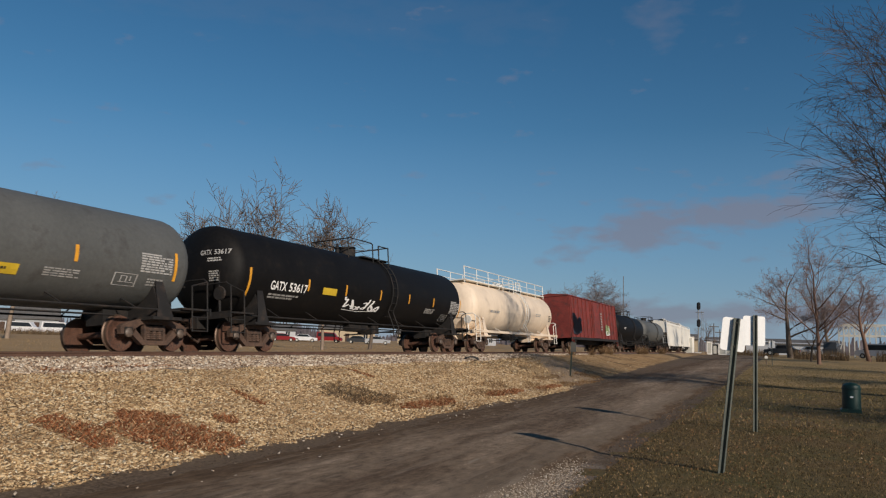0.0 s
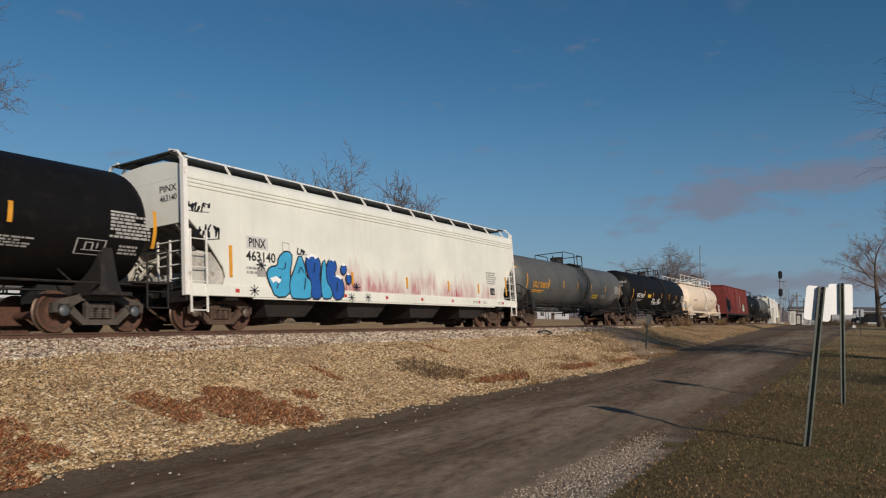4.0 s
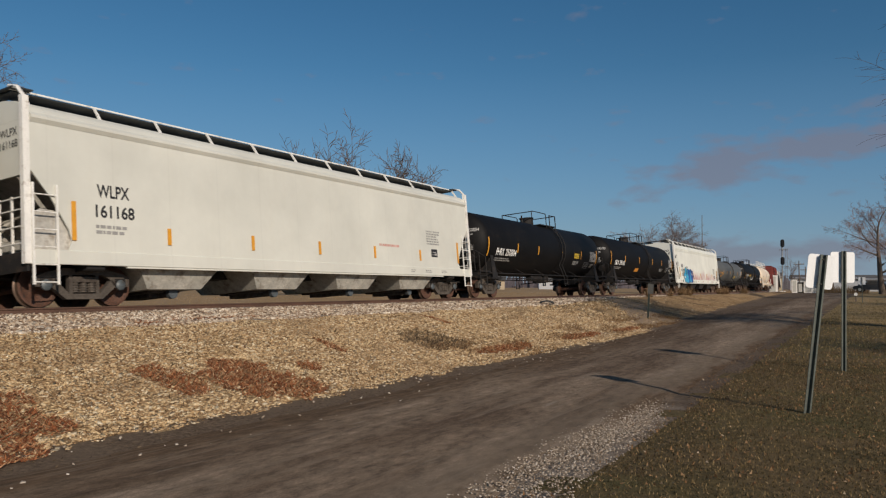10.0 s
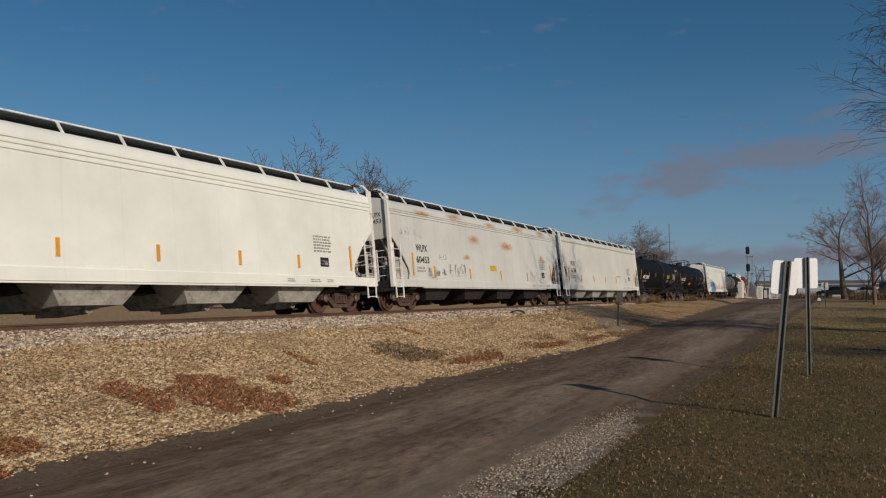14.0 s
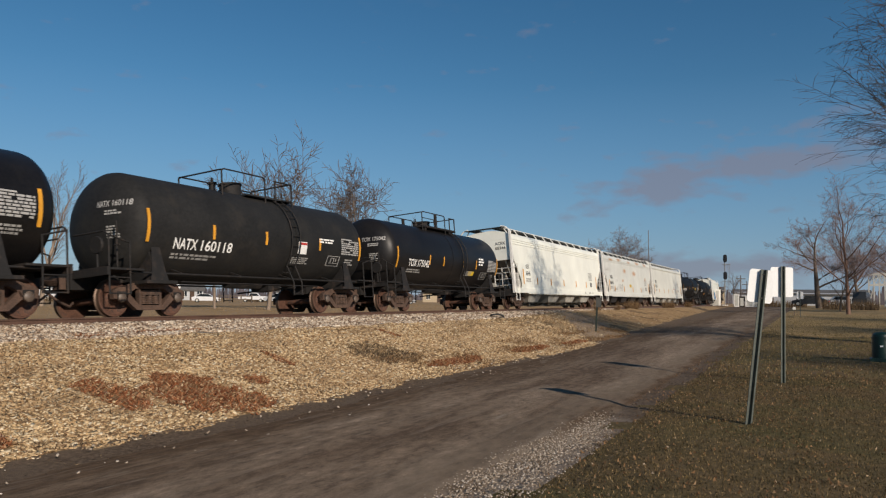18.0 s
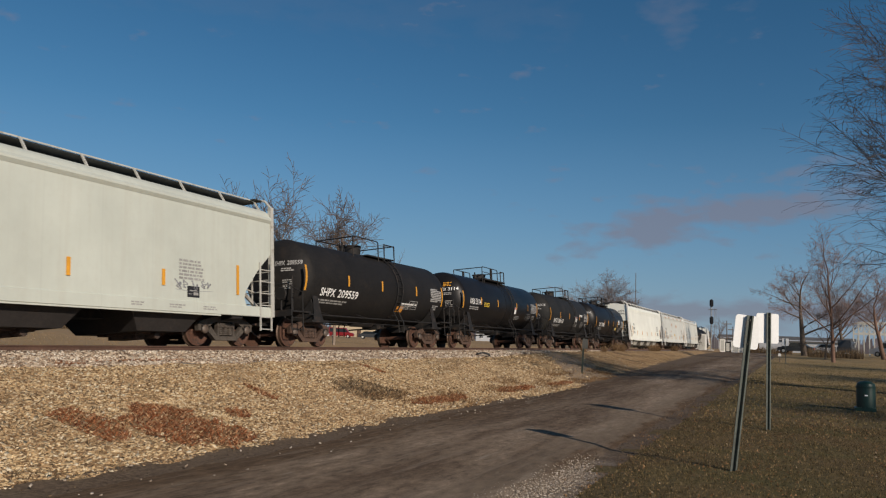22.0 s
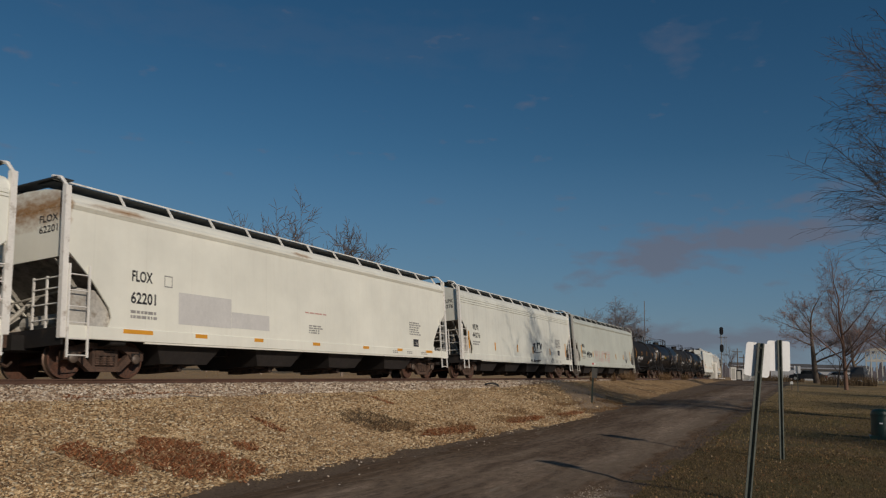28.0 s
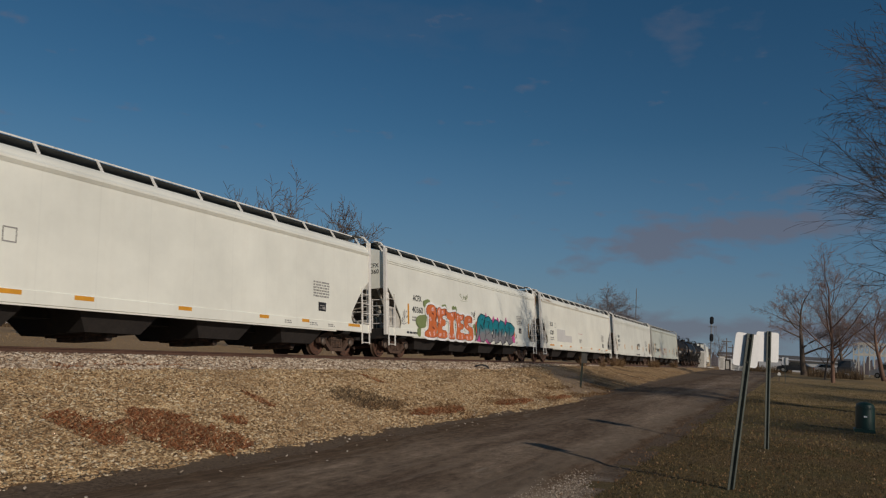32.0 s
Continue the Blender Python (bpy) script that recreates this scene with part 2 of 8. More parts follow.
SPRAY_BLACK, SPRAY_WHITE = spray("black spray paint", (0.02, 0.02, 0.03)), spray("white spray paint", (0.9, 0.9, 0.88))
SPRAY_SKY, SPRAY_BLUE = spray("sky blue spray paint", (0.06, 0.38, 0.62)), spray("deep blue spray paint", (0.02, 0.09, 0.36))
SPRAY_ORANGE, SPRAY_SALMON = spray("orange spray paint", (0.66, 0.17, 0.045)), spray("salmon spray paint", (0.75, 0.33, 0.27))
SPRAY_MINT = spray("mint spray paint", (0.2, 0.42, 0.38))
SPRAY_RUST = spray("dark rust spray paint", (0.16, 0.035, 0.015))
SPRAY_TEAL, SPRAY_PINK = spray("teal spray paint", (0.01, 0.2, 0.24)), spray("pink spray paint", (0.6, 0.1, 0.3))
SPRAY_GREEN, SPRAY_RED = spray("moss green spray paint", (0.22, 0.27, 0.1)), spray("faint red spray paint", (0.6, 0.33, 0.28))


def faded_spray(name, low, high, z0, z1):
    """Spray paint that goes over from one colour at the foot to another at the top."""
    material = spray(name, high)
    tree = material.node_tree
    shader = next(n for n in tree.nodes if n.type == "BSDF_PRINCIPLED")
    place = add_node(tree, "ShaderNodeTexCoord").outputs["Object"]
    split = add_node(tree, "ShaderNodeSeparateXYZ", {0: place})
    blot = add_node(tree, "ShaderNodeTexNoise", {"Vector": place, "Scale": 2.5, "Detail": 4.0})
    level = add_node(tree, "ShaderNodeMath", {0: blot.outputs["Fac"], 1: 0.7, 2: split.outputs["Z"]})
    level.operation = "MULTIPLY_ADD"
    fade = add_node(tree, "ShaderNodeMapRange", {"Value": level.outputs[0], "From Min": z0 + 0.35, "From Max": z1 + 0.35})
    mix = add_node(tree, "ShaderNodeMixRGB", {"Fac": fade.outputs[0], "Color1": (*low, 1), "Color2": (*high, 1)})
    tree.links.new(mix.outputs[0], shader.inputs["Base Color"])
    return material


SPRAY_FADE = faded_spray("teal spray paint going over to grey", (0.24, 0.23, 0.235), (0.012, 0.21, 0.25), 1.3, 1.62)
SPRAY_GREY = spray("silver grey spray paint", (0.3, 0.3, 0.31))


# ---- mesh building ----
class Form:
    """Vertices and faces that become one mesh."""

    def __init__(self):
        self.verts, self.faces = [], []

    def add(self, verts, faces):
        n = len(self.verts)
        self.verts += [tuple(v) for v in verts]
        self.faces += [tuple(n + i for i in f) for f in faces]
        return self

    def block(self, low, high, cut=0.0):
        """A box with its edges along y or z cut by a small bevel on the x-z outline."""
        (x0, y0, z0), (x1, y1, z1) = low, high
        if cut:
            ring = [(x0 + cut, z0), (x1 - cut, z0), (x1, z0 + cut), (x1, z1 - cut), (x1 - cut, z1), (x0 + cut, z1), (x0, z1 - cut), (x0, z0 + cut)]
            return self.prism(ring, y0, y1)
        v = [(x, y, z) for z in (z0, z1) for y in (y0, y1) for x in (x0, x1)]
        return self.add(v, [(0, 2, 3, 1), (4, 5, 7, 6), (0, 1, 5, 4), (2, 6, 7, 3), (0, 4, 6, 2), (1, 3, 7, 5)])

    def prism(self, ring, low, high, axis="y"):
        """A closed outline pushed from low to high along an axis: (x, z) along y, (y, z) along x, (x, y) along z."""
        def at(p, q):
            return (p[0], q, p[1]) if axis == "y" else (q, p[0], p[1]) if axis == "x" else (p[0], p[1], q)
        n = len(ring)
        v = [at(p, low) for p in ring] + [at(p, high) for p in ring]
        f = [(i, (i + 1) % n, n + (i + 1) % n, n + i) for i in range(n)]
        return self.add(v, f + [tuple(range(n))[::-1], tuple(range(n, 2 * n))])

    def rod(self, a, b, r, n=8, r2=None):
        a, b = Vector(a), Vector(b)
        way = (b - a).normalized()
        u = way.orthogonal().normalized()
        w = way.cross(u)
        r2 = r if r2 is None else r2
        turn = [(math.cos(2 * math.pi * k / n), math.sin(2 * math.pi * k / n)) for k in range(n)]
        v = [a + (u * c + w * s) * r for c, s in turn] + [b + (u * c + w * s) * r2 for c, s in turn]
        f = [(i, (i + 1) % n, n + (i + 1) % n, n + i) for i in range(n)]
        return self.add(v, f + [tuple(range(n))[::-1], tuple(range(n, 2 * n))])

    def path(self, points, r, n=6):
        """One bent round bar through the points."""
        points = [Vector(p) for p in points]
        rings, last = [], len(points) - 1
        side = None
        for k, p in enumerate(points):
            back = (p - points[k - 1]).normalized() if k else (points[1] - p).normalized()
            on = (points[k + 1] - p).normalized() if k < last else back
            way = (back + on).normalized() if (back + on).length > 1e-3 else on
            side = way.orthogonal() if side is None else side - way * side.dot(way)
            side = side.normalized() if side.length > 1e-3 else way.orthogonal().normalized()
            other = way.cross(side)
            wide = r / max(0.5, way.dot(on))
            rings += [p + (side * math.cos(2 * math.pi * j / n) + other * math.sin(2 * math.pi * j / n)) * wide for j in range(n)]
        faces = [(k * n + j, k * n + (j + 1) % n, (k + 1) * n + (j + 1) % n, (k + 1) * n + j) for k in range(last) for j in range(n)]
        return self.add(rings, faces + [tuple(range(n))[::-1], tuple(range(last * n, last * n + n))])

    def turned(self, profile, n=24, axis="x", centre=(0, 0, 0)):
        """A profile of (along the axis, radius) turned round the axis."""
        v, f = [], []
        for along, r in profile:
            for k in range(n):
                c, s = math.cos(2 * math.pi * k / n) * r, math.sin(2 * math.pi * k / n) * r
                p = (along, c, s) if axis == "x" else (s, along, c) if axis == "y" else (c, s, along)
                v.append(tuple(a + b for a, b in zip(p, centre)))
        m = len(profile)
        for j in range(m - 1):
            f += [(j * n + k, j * n + (k + 1) % n, (j + 1) * n + (k + 1) % n, (j + 1) * n + k) for k in range(n)]
        return self.add(v, f + [tuple(range(n))[::-1], tuple(range((m - 1) * n, m * n))])

    def mesh(self, name, material, smooth=False):
        data = bpy.data.meshes.new(name)
        data.from_pydata(self.verts, [], self.faces)
        bm = bmesh.new()
        bm.from_mesh(data)
        bmesh.ops.recalc_face_normals(bm, faces=bm.faces)
        bm.to_mesh(data)
        bm.free()
        data.materials.append(material)
        if smooth:
            data.polygons.foreach_set("use_smooth", [True] * len(data.polygons))
            data.set_sharp_from_angle(angle=radians(40))
        return data


def part(name, form, material, parent, label="", smooth=False, m=None):
    data = form if isinstance(form, bpy.types.Mesh) else form.mesh(name, material, smooth)
    ob = new(name, data)
    ob.parent = parent
    if m is not None:
        ob.matrix_basis = m
    return tagged(ob, label) if label else ob


def thing(name, label, category, m=None, group="", kind=""):
    ob = new(name)
    if m is not None:
        ob.matrix_basis = m
    return tagged(ob, label, category, group, kind)


def letters(text, material, bold=0.0, space=1.0):
    """The outline of a text as a flat mesh in x and y, fitted to one unit by one unit."""
    curve = bpy.data.curves.new("letters", "FONT")
    curve.body, curve.offset, curve.space_character, curve.resolution_u = text, bold, space, 3
    ob = bpy.data.objects.new("letters", curve)
    data = bpy.data.meshes.new_from_object(ob)
    bpy.data.objects.remove(ob)
    bpy.data.curves.remove(curve)
    co = np.array([v.co[:] for v in data.vertices])
    low, high = co.min(0), co.max(0)
    for v in data.vertices:
        v.co = ((v.co.x - low[0]) / (high[0] - low[0]), (v.co.y - low[1]) / (high[1] - low[1]), 0)
    data.materials.clear()
    data.materials.append(material)
    return data


def on_side(data, y0, y1, z0, z1, x):
    """Lay a flat unit mesh on a car's upright side."""
    for v in data.vertices:
        v.co = (x, y0 + v.co.x * (y1 - y0), z0 + v.co.y * (z1 - z0))
    return data


def on_tank(data, y0, y1, a0, a1, radius, centre_z, proud=0.012):
    """Lay a flat unit mesh on a tank, between two angles (degrees up from level)."""
    for v in data.vertices:
        a = radians(a0 + v.co.y * (a1 - a0))
        v.co = ((radius + proud) * math.cos(a), y0 + v.co.x * (y1 - y0), centre_z + (radius + proud) * math.sin(a))
    return data


def flat_mesh(name, polygons, material):
    """Flat outlines in unit x and y."""
    verts, faces = [], []
    for ring in polygons:
        faces.append(tuple(range(len(verts), len(verts) + len(ring))))
        verts += [(x, y, 0) for x, y in ring]
    data = bpy.data.meshes.new(name)
    data.from_pydata(verts, [], faces)
    data.materials.append(material)
    return data


def bar_rows(rows, seed, fill=0.92, cells=9):
    """Unreadable small writing: rows of short bars in the unit square."""
    chance, rings = random.Random(seed), []
    for j in range(rows):
        low, high = 1 - (j + 0.8) / rows, 1 - (j + 0.2) / rows
        x, end = 0.0, fill * chance.uniform(0.75, 1.0)
        while x < end:
            w = chance.uniform(0.4, 1.6) / cells
            rings.append([(x, low), (min(x + w, 1), low), (min(x + w, 1), high), (x, high)])
            x += w + chance.uniform(0.15, 0.4) / cells
    return rings


def blob(cx, cy, w, h, seed, points=28, lumps=0.12):
    chance = random.Random(seed)
    phases = [chance.uniform(0, 6.28) for _ in range(3)]
    ring = []
    for k in range(points):
        a = 2 * math.pi * k / points
        r = 1 + lumps * (math.sin(2 * a + phases[0]) + 0.6 * math.sin(3 * a + phases[1]) + 0.4 * math.sin(5 * a + phases[2]))
        c, s = math.cos(a), math.sin(a)
        squash = (abs(c) ** 3 + abs(s) ** 3) ** (-1 / 3)
        ring.append((cx + w * r * c * squash, cy + h * r * s * squash))
    return ring


def stroke(points, width):
    """A ribbon along points, as quads in the plane."""
    rings = []
    for (x0, y0), (x1, y1) in zip(points, points[1:]):
        d = math.hypot(x1 - x0, y1 - y0) or 1
        nx, ny = -(y1 - y0) / d * width / 2, (x1 - x0) / d * width / 2
        ex, ey = (x1 - x0) / d * width * 0.3, (y1 - y0) / d * width * 0.3
        rings.append([(x0 - ex + nx, y0 - ey + ny), (x0 - ex - nx, y0 - ey - ny), (x1 + ex - nx, y1 + ey - ny), (x1 + ex + nx, y1 + ey + ny)])
    return rings


def rounded_ring(ring, times=2):
    for _ in range(times):
        ring = [p for (x0, y0), (x1, y1) in zip(ring, ring[1:] + ring[:1]) for p in ((0.75 * x0 + 0.25 * x1, 0.75 * y0 + 0.25 * y1), (0.25 * x0 + 0.75 * x1, 0.25 * y0 + 0.75 * y1))]
    return ring


def outset(ring, d):
    """The ring moved outwards by d all round."""
    n = len(ring)
    turn = 1 if sum(ring[k - 1][0] * ring[k][1] - ring[k][0] * ring[k - 1][1] for k in range(n)) > 0 else -1
    out = []
    for k, (x, y) in enumerate(ring):
        (x0, y0), (x1, y1) = ring[k - 1], ring[(k + 1) % n]
        size = math.hypot(x1 - x0, y1 - y0) or 1
        out.append((x + turn * d * (y1 - y0) / size, y - turn * d * (x1 - x0) / size))
    return out


def drawn(car, outlines, y0, z0, fill, x, edge=None, halo=None, label="", times=1):
    """Hand-drawn shapes in metres from (y0, z0): an optional halo and edge line with the filled shape over them, each shape a part."""
    for k, ring in enumerate(outlines):
        soft, up = rounded_ring(ring, times), 0.0006 * k
        if halo:
            side_panel(car, "graffiti_halo", y0, y0 + 1, z0, z0 + 1, halo[0], [outset(soft, halo[1] / 2)], x + up / 2)
        if edge:
            side_panel(car, "graffiti_outline", y0, y0 + 1, z0, z0 + 1, edge[0], [outset(soft, edge[1] / 2)], x + 0.004 + up, label if k == 0 else "")
        side_panel(car, "graffiti_fill", y0, y0 + 1, z0, z0 + 1, fill if not isinstance(fill, (list, tuple)) else fill[k], [soft], x + 0.0045 + up)


def eased(points, times=2):
    """Round the corners of an open line."""
    for _ in range(times):
        points = [points[0]] + [q for (x0, y0), (x1, y1) in zip(points, points[1:]) for q in ((0.75 * x0 + 0.25 * x1, 0.75 * y0 + 0.25 * y1), (0.25 * x0 + 0.75 * x1, 0.25 * y0 + 0.75 * y1))] + [points[-1]]
    return points


def scrawl(seed, letters_count=6, width=0.05, slant=0.15):
    """A spray-can tag that cannot be read: looping strokes in the unit square."""
    chance, rings = random.Random(seed), []
    for k in range(letters_count):
        x0, step = k / letters_count, 1 / letters_count
        points = []
        for j in range(chance.randint(5, 8)):
            y = chance.uniform(0.05, 0.95)
            points.append((min(max(x0 + step * chance.uniform(-0.1, 1.05) + slant * (y - 0.5) * step, 0), 1), y))
        rings += stroke(eased(points), width)
    rings += stroke([(0.02, 0.1), (0.4, 0.03), (0.95, 0.16)], width * 0.8)
    return rings

# ---- ground ----
RAIL_Z, TRACK_X = 1.35, -16.08      # height of the near rail's head, the track's centre
LEAN = 5.4                          # the track is banked away from the road
BEND_Y, BEND_R = 100.0, 900.0       # beyond this the line bends to the left


def on_track(s):
    """Centre of the track s metres on from abreast of the camera: x, y and heading in degrees."""
    if s <= BEND_Y:
        return TRACK_X, s, 0.0
    a = (s - BEND_Y) / BEND_R
    return TRACK_X - BEND_R * (1 - math.cos(a)), BEND_Y + BEND_R * math.sin(a), math.degrees(a)


def road_level(y):
    return 0.0108 * min(max(y - 10, 0), 104)


def smooth_step(a, b, v):
    v = min(max((v - a) / (b - a), 0.0), 1.0)
    return v * v * (3 - 2 * v)


def bend_shift(y):
    return 0.0 if y <= BEND_Y else on_track(min(y, 420))[0] - TRACK_X


def toe(y):
    """Where the bank meets the road's shoulder."""
    return -8.2 + 0.55 * math.exp(-((y - 26) / 7) ** 2) - 0.045 * min(max(y - 34, 0), 60)


def rills(u, y):
    """Furrows that run down the far part of the bank."""
    slant = y + 0.55 * u
    return smooth_step(24, 36, y) * (0.17 * noise.noise((slant * 0.75, u * 0.12, 21.0)) + 0.1 * noise.noise((slant * 1.9, u * 0.2, 31.0)))


def crest(y):
    return 0.97 + 0.2 * smooth_step(30, 46, y)


def gravel_end(u):
    """How far along the line the loose stone covers the bank."""
    return 28.3 + (-7.4 - u) * 2.28


PROFILE = ((-2600, 1.0), (-300, 0.8), (-120, 0.78), (-70, 0.82), (-35, 0.84), (-21, 0.72), (-19.4, 0.72), (-18.2, 0.86), (-17.4, 1.0), (-14.55, 1.22), (-14.3, 1.2), (-13.5, 1.06), (-12.9, 1.0), (-12.4, 0.97))


def ground_z(u, y):
    """Height of the ground at u, the distance from the camera's line with the track straightened out."""
    low = road_level(y)
    rough = 0.05 * noise.noise((u * 0.9, y * 0.35, 3.0)) + 0.025 * noise.noise((u * 2.5, y * 1.4, 7.0))
    foot = toe(y)
    if u >= foot:
        bank = smooth_step(-3.2, -1.5, u)
        return low + bank * (0.05 + 0.5 * rough) + 0.004 * max(u - 2, 0) - 0.02 * (1 - bank)
    if u >= -12.4:
        v = (foot - u) / (foot + 12.4)
        top = max(crest(y), low)
        return low + (top - low) * (0.85 * v + 0.15 * smooth_step(0, 1, v)) + (rough + rills(u, y)) * min(1, 4 * v * (1.3 - v))
    for (x0, z0), (x1, z1) in zip(PROFILE, PROFILE[1:]):
        if u <= x1:
            z = z0 + (z1 - z0) * (u - x0) / (x1 - x0)
            break
    if -14.4 < u:
        z = max(z, crest(y) + 0.02 * (-12.4 - u))
    return z + (rough * 0.6 if u < -19 else 0)


def blend_shift(u, y):
    return bend_shift(y) * (1.0 if u < -12.4 else smooth_step(-8, -12.4, u) if u < -8 else 0.0) if u > -400 else 0.0


def gravel_blotch(tree, place):
    """A mask for the pale gravelly patch at the road's edge near the lawn."""
    split = add_node(tree, "ShaderNodeSeparateXYZ", {0: place})
    ragged = add_node(tree, "ShaderNodeTexNoise", {"Vector": place, "Scale": 1.8, "Detail": 7.0, "Roughness": 0.7})
    terms = []
    for socket, middle, half in (("X", -2.9, 0.55), ("Y", 8.6, 4.2)):
        off = add_node(tree, "ShaderNodeMath", {0: split.outputs[socket], 1: middle})
        off.operation = "SUBTRACT"
        scaled = add_node(tree, "ShaderNodeMath", {0: off.outputs[0], 1: half})
        scaled.operation = "DIVIDE"
        square = add_node(tree, "ShaderNodeMath", {0: scaled.outputs[0], 1: 2.0})
        square.operation = "POWER"
        terms.append(square.outputs[0])
    far = add_node(tree, "ShaderNodeMath", {0: terms[0], 1: terms[1]})
    worn = add_node(tree, "ShaderNodeMath", {0: ragged.outputs["Fac"], 1: 2.6, 2: far.outputs[0]})
    worn.operation = "MULTIPLY_ADD"
    return add_node(tree, "ShaderNodeMapRange", {"Value": worn.outputs[0], "From Min": 1.5, "From Max": 2.4, "To Min": 0.85, "To Max": 0.0}).outputs[0]


def ramp_colours(tree, factor, stops):
    ramp = add_node(tree, "ShaderNodeValToRGB", {"Fac": factor})
    while len(ramp.color_ramp.elements) < len(stops):
        ramp.color_ramp.elements.new(0.5)
    for element, (place, colour) in zip(ramp.color_ramp.elements, stops):
        element.position, element.color = place, (*colour, 1)
    return ramp.outputs[0]


def earth(name, stops, scale, rough=0.95, bump=0.6, second=None, bump_scale=60.0, stretch=(1, 1, 1), streaks=None, gravelly=False):
    """Bare or grown ground: colours laid by a coarse and a fine noise, with a rough relief."""
    material = bpy.data.materials.new(name)
    tree = node_tree(material)
    place = add_node(tree, "ShaderNodeTexCoord").outputs["Object"]
    place = add_node(tree, "ShaderNodeMapping", {"Vector": place, "Scale": stretch}).outputs[0]
    fine = add_node(tree, "ShaderNodeTexNoise", {"Vector": place, "Scale": scale, "Detail": 6.0, "Roughness": 0.7})
    colour = ramp_colours(tree, fine.outputs["Fac"], stops)
    if second:
        tint, size, amount = second
        wide = add_node(tree, "ShaderNodeTexNoise", {"Vector": place, "Scale": size, "Detail": 5.0, "Roughness": 0.6})
        mask = add_node(tree, "ShaderNodeMapRange", {"Value": wide.outputs["Fac"], "From Min": 0.42, "From Max": 0.62, "To Max": amount})
        colour = add_node(tree, "ShaderNodeMixRGB", {"Fac": mask.outputs[0], "Color1": colour, "Color2": (*tint, 1)}).outputs[0]
    if gravelly:
        colour = add_node(tree, "ShaderNodeMixRGB", {"Fac": gravel_blotch(tree, place), "Color1": colour, "Color2": (0.34, 0.28, 0.22, 1)}).outputs[0]
    if streaks:
        tint, shape, size, amount = streaks
        slanted = add_node(tree, "ShaderNodeMapping", {"Vector": place, "Rotation": (0, 0, radians(-38)), "Scale": shape}).outputs[0]
        lines = add_node(tree, "ShaderNodeTexNoise", {"Vector": slanted, "Scale": size, "Detail": 6.0, "Roughness": 0.65})
        mask = add_node(tree, "ShaderNodeMapRange", {"Value": lines.outputs["Fac"], "From Min": 0.5, "From Max": 0.66, "To Max": amount})
        colour = add_node(tree, "ShaderNodeMixRGB", {"Fac": mask.outputs[0], "Color1": colour, "Color2": (*tint, 1)}).outputs[0]
    shader = add_node(tree, "ShaderNodeBsdfPrincipled", {"Base Color": colour, "Roughness": rough, "Specular IOR Level": 0.25})
    relief = add_node(tree, "ShaderNodeTexNoise", {"Vector": place, "Scale": bump_scale, "Detail": 5.0})
    raised = add_node(tree, "ShaderNodeBump", {"Height": relief.outputs["Fac"], "Strength": bump, "Distance": 0.04})
    tree.links.new(raised.outputs[0], shader.inputs["Normal"])
    add_node(tree, "ShaderNodeOutputMaterial", {"Surface": shader.outputs[0]})
    return material


def pebble(name, stops, rough=0.9, drift=None):
    """Loose pieces, each with a colour of its own."""
    material = bpy.data.materials.new(name)
    tree = node_tree(material)
    chance = add_node(tree, "ShaderNodeNewGeometry").outputs["Random Per Island"]
    colour = ramp_colours(tree, chance, stops)
    grain = add_node(tree, "ShaderNodeTexNoise", {"Vector": add_node(tree, "ShaderNodeTexCoord").outputs["Object"], "Scale": 45.0, "Detail": 3.0})
    tone = add_node(tree, "ShaderNodeMapRange", {"Value": grain.outputs["Fac"], "From Min": 0.3, "From Max": 0.7, "To Min": 0.75, "To Max": 1.2})
    scaled = add_node(tree, "ShaderNodeVectorMath", {0: colour})
    scaled.operation = "SCALE"
    tree.links.new(tone.outputs[0], scaled.inputs["Scale"])
    if drift:
        slanted = add_node(tree, "ShaderNodeMapping", {"Vector": add_node(tree, "ShaderNodeTexCoord").outputs["Object"], "Rotation": (0, 0, radians(-38)), "Scale": (1.0, 0.45, 0.6)}).outputs[0]
        wide = add_node(tree, "ShaderNodeTexNoise", {"Vector": slanted, "Scale": 1.1, "Detail": 6.0, "Roughness": 0.65})
        mask = add_node(tree, "ShaderNodeMapRange", {"Value": wide.outputs["Fac"], "From Min": 0.47, "From Max": 0.68, "To Max": drift[1]})
        scaled = add_node(tree, "ShaderNodeMixRGB", {"Fac": mask.outputs[0], "Color1": scaled.outputs[0], "Color2": (*drift[0], 1)})
    shader = add_node(tree, "ShaderNodeBsdfPrincipled", {"Base Color": scaled.outputs[0], "Roughness": rough, "Specular IOR Level": 0.3})
    add_node(tree, "ShaderNodeOutputMaterial", {"Surface": shader.outputs[0]})
    return material


LAWN = earth("winter lawn", ((0.3, (0.055, 0.042, 0.016)), (0.5, (0.12, 0.085, 0.034)), (0.7, (0.2, 0.14, 0.062))), 9.0, second=((0.165, 0.108, 0.05), 0.45, 0.7), streaks=((0.1, 0.092, 0.03), (0.5, 0.8, 1), 0.6, 0.6))
FIELD = earth("dry brown field", ((0.3, (0.24, 0.15, 0.07)), (0.5, (0.36, 0.235, 0.12)), (0.7, (0.45, 0.32, 0.17))), 6.0, second=((0.3, 0.2, 0.09), 0.15, 0.6), bump_scale=20.0)
# its slanted dark streaks paint the shading of rills into the bank
SLOPE = earth("gravelly bank", ((0.3, (0.17, 0.11, 0.055)), (0.5, (0.38, 0.26, 0.135)), (0.7, (0.54, 0.4, 0.22))), 26.0, second=((0.25, 0.16, 0.08), 0.6, 0.5), streaks=((0.13, 0.09, 0.05), (0.9, 0.3, 0.5), 1.3, 0.75))
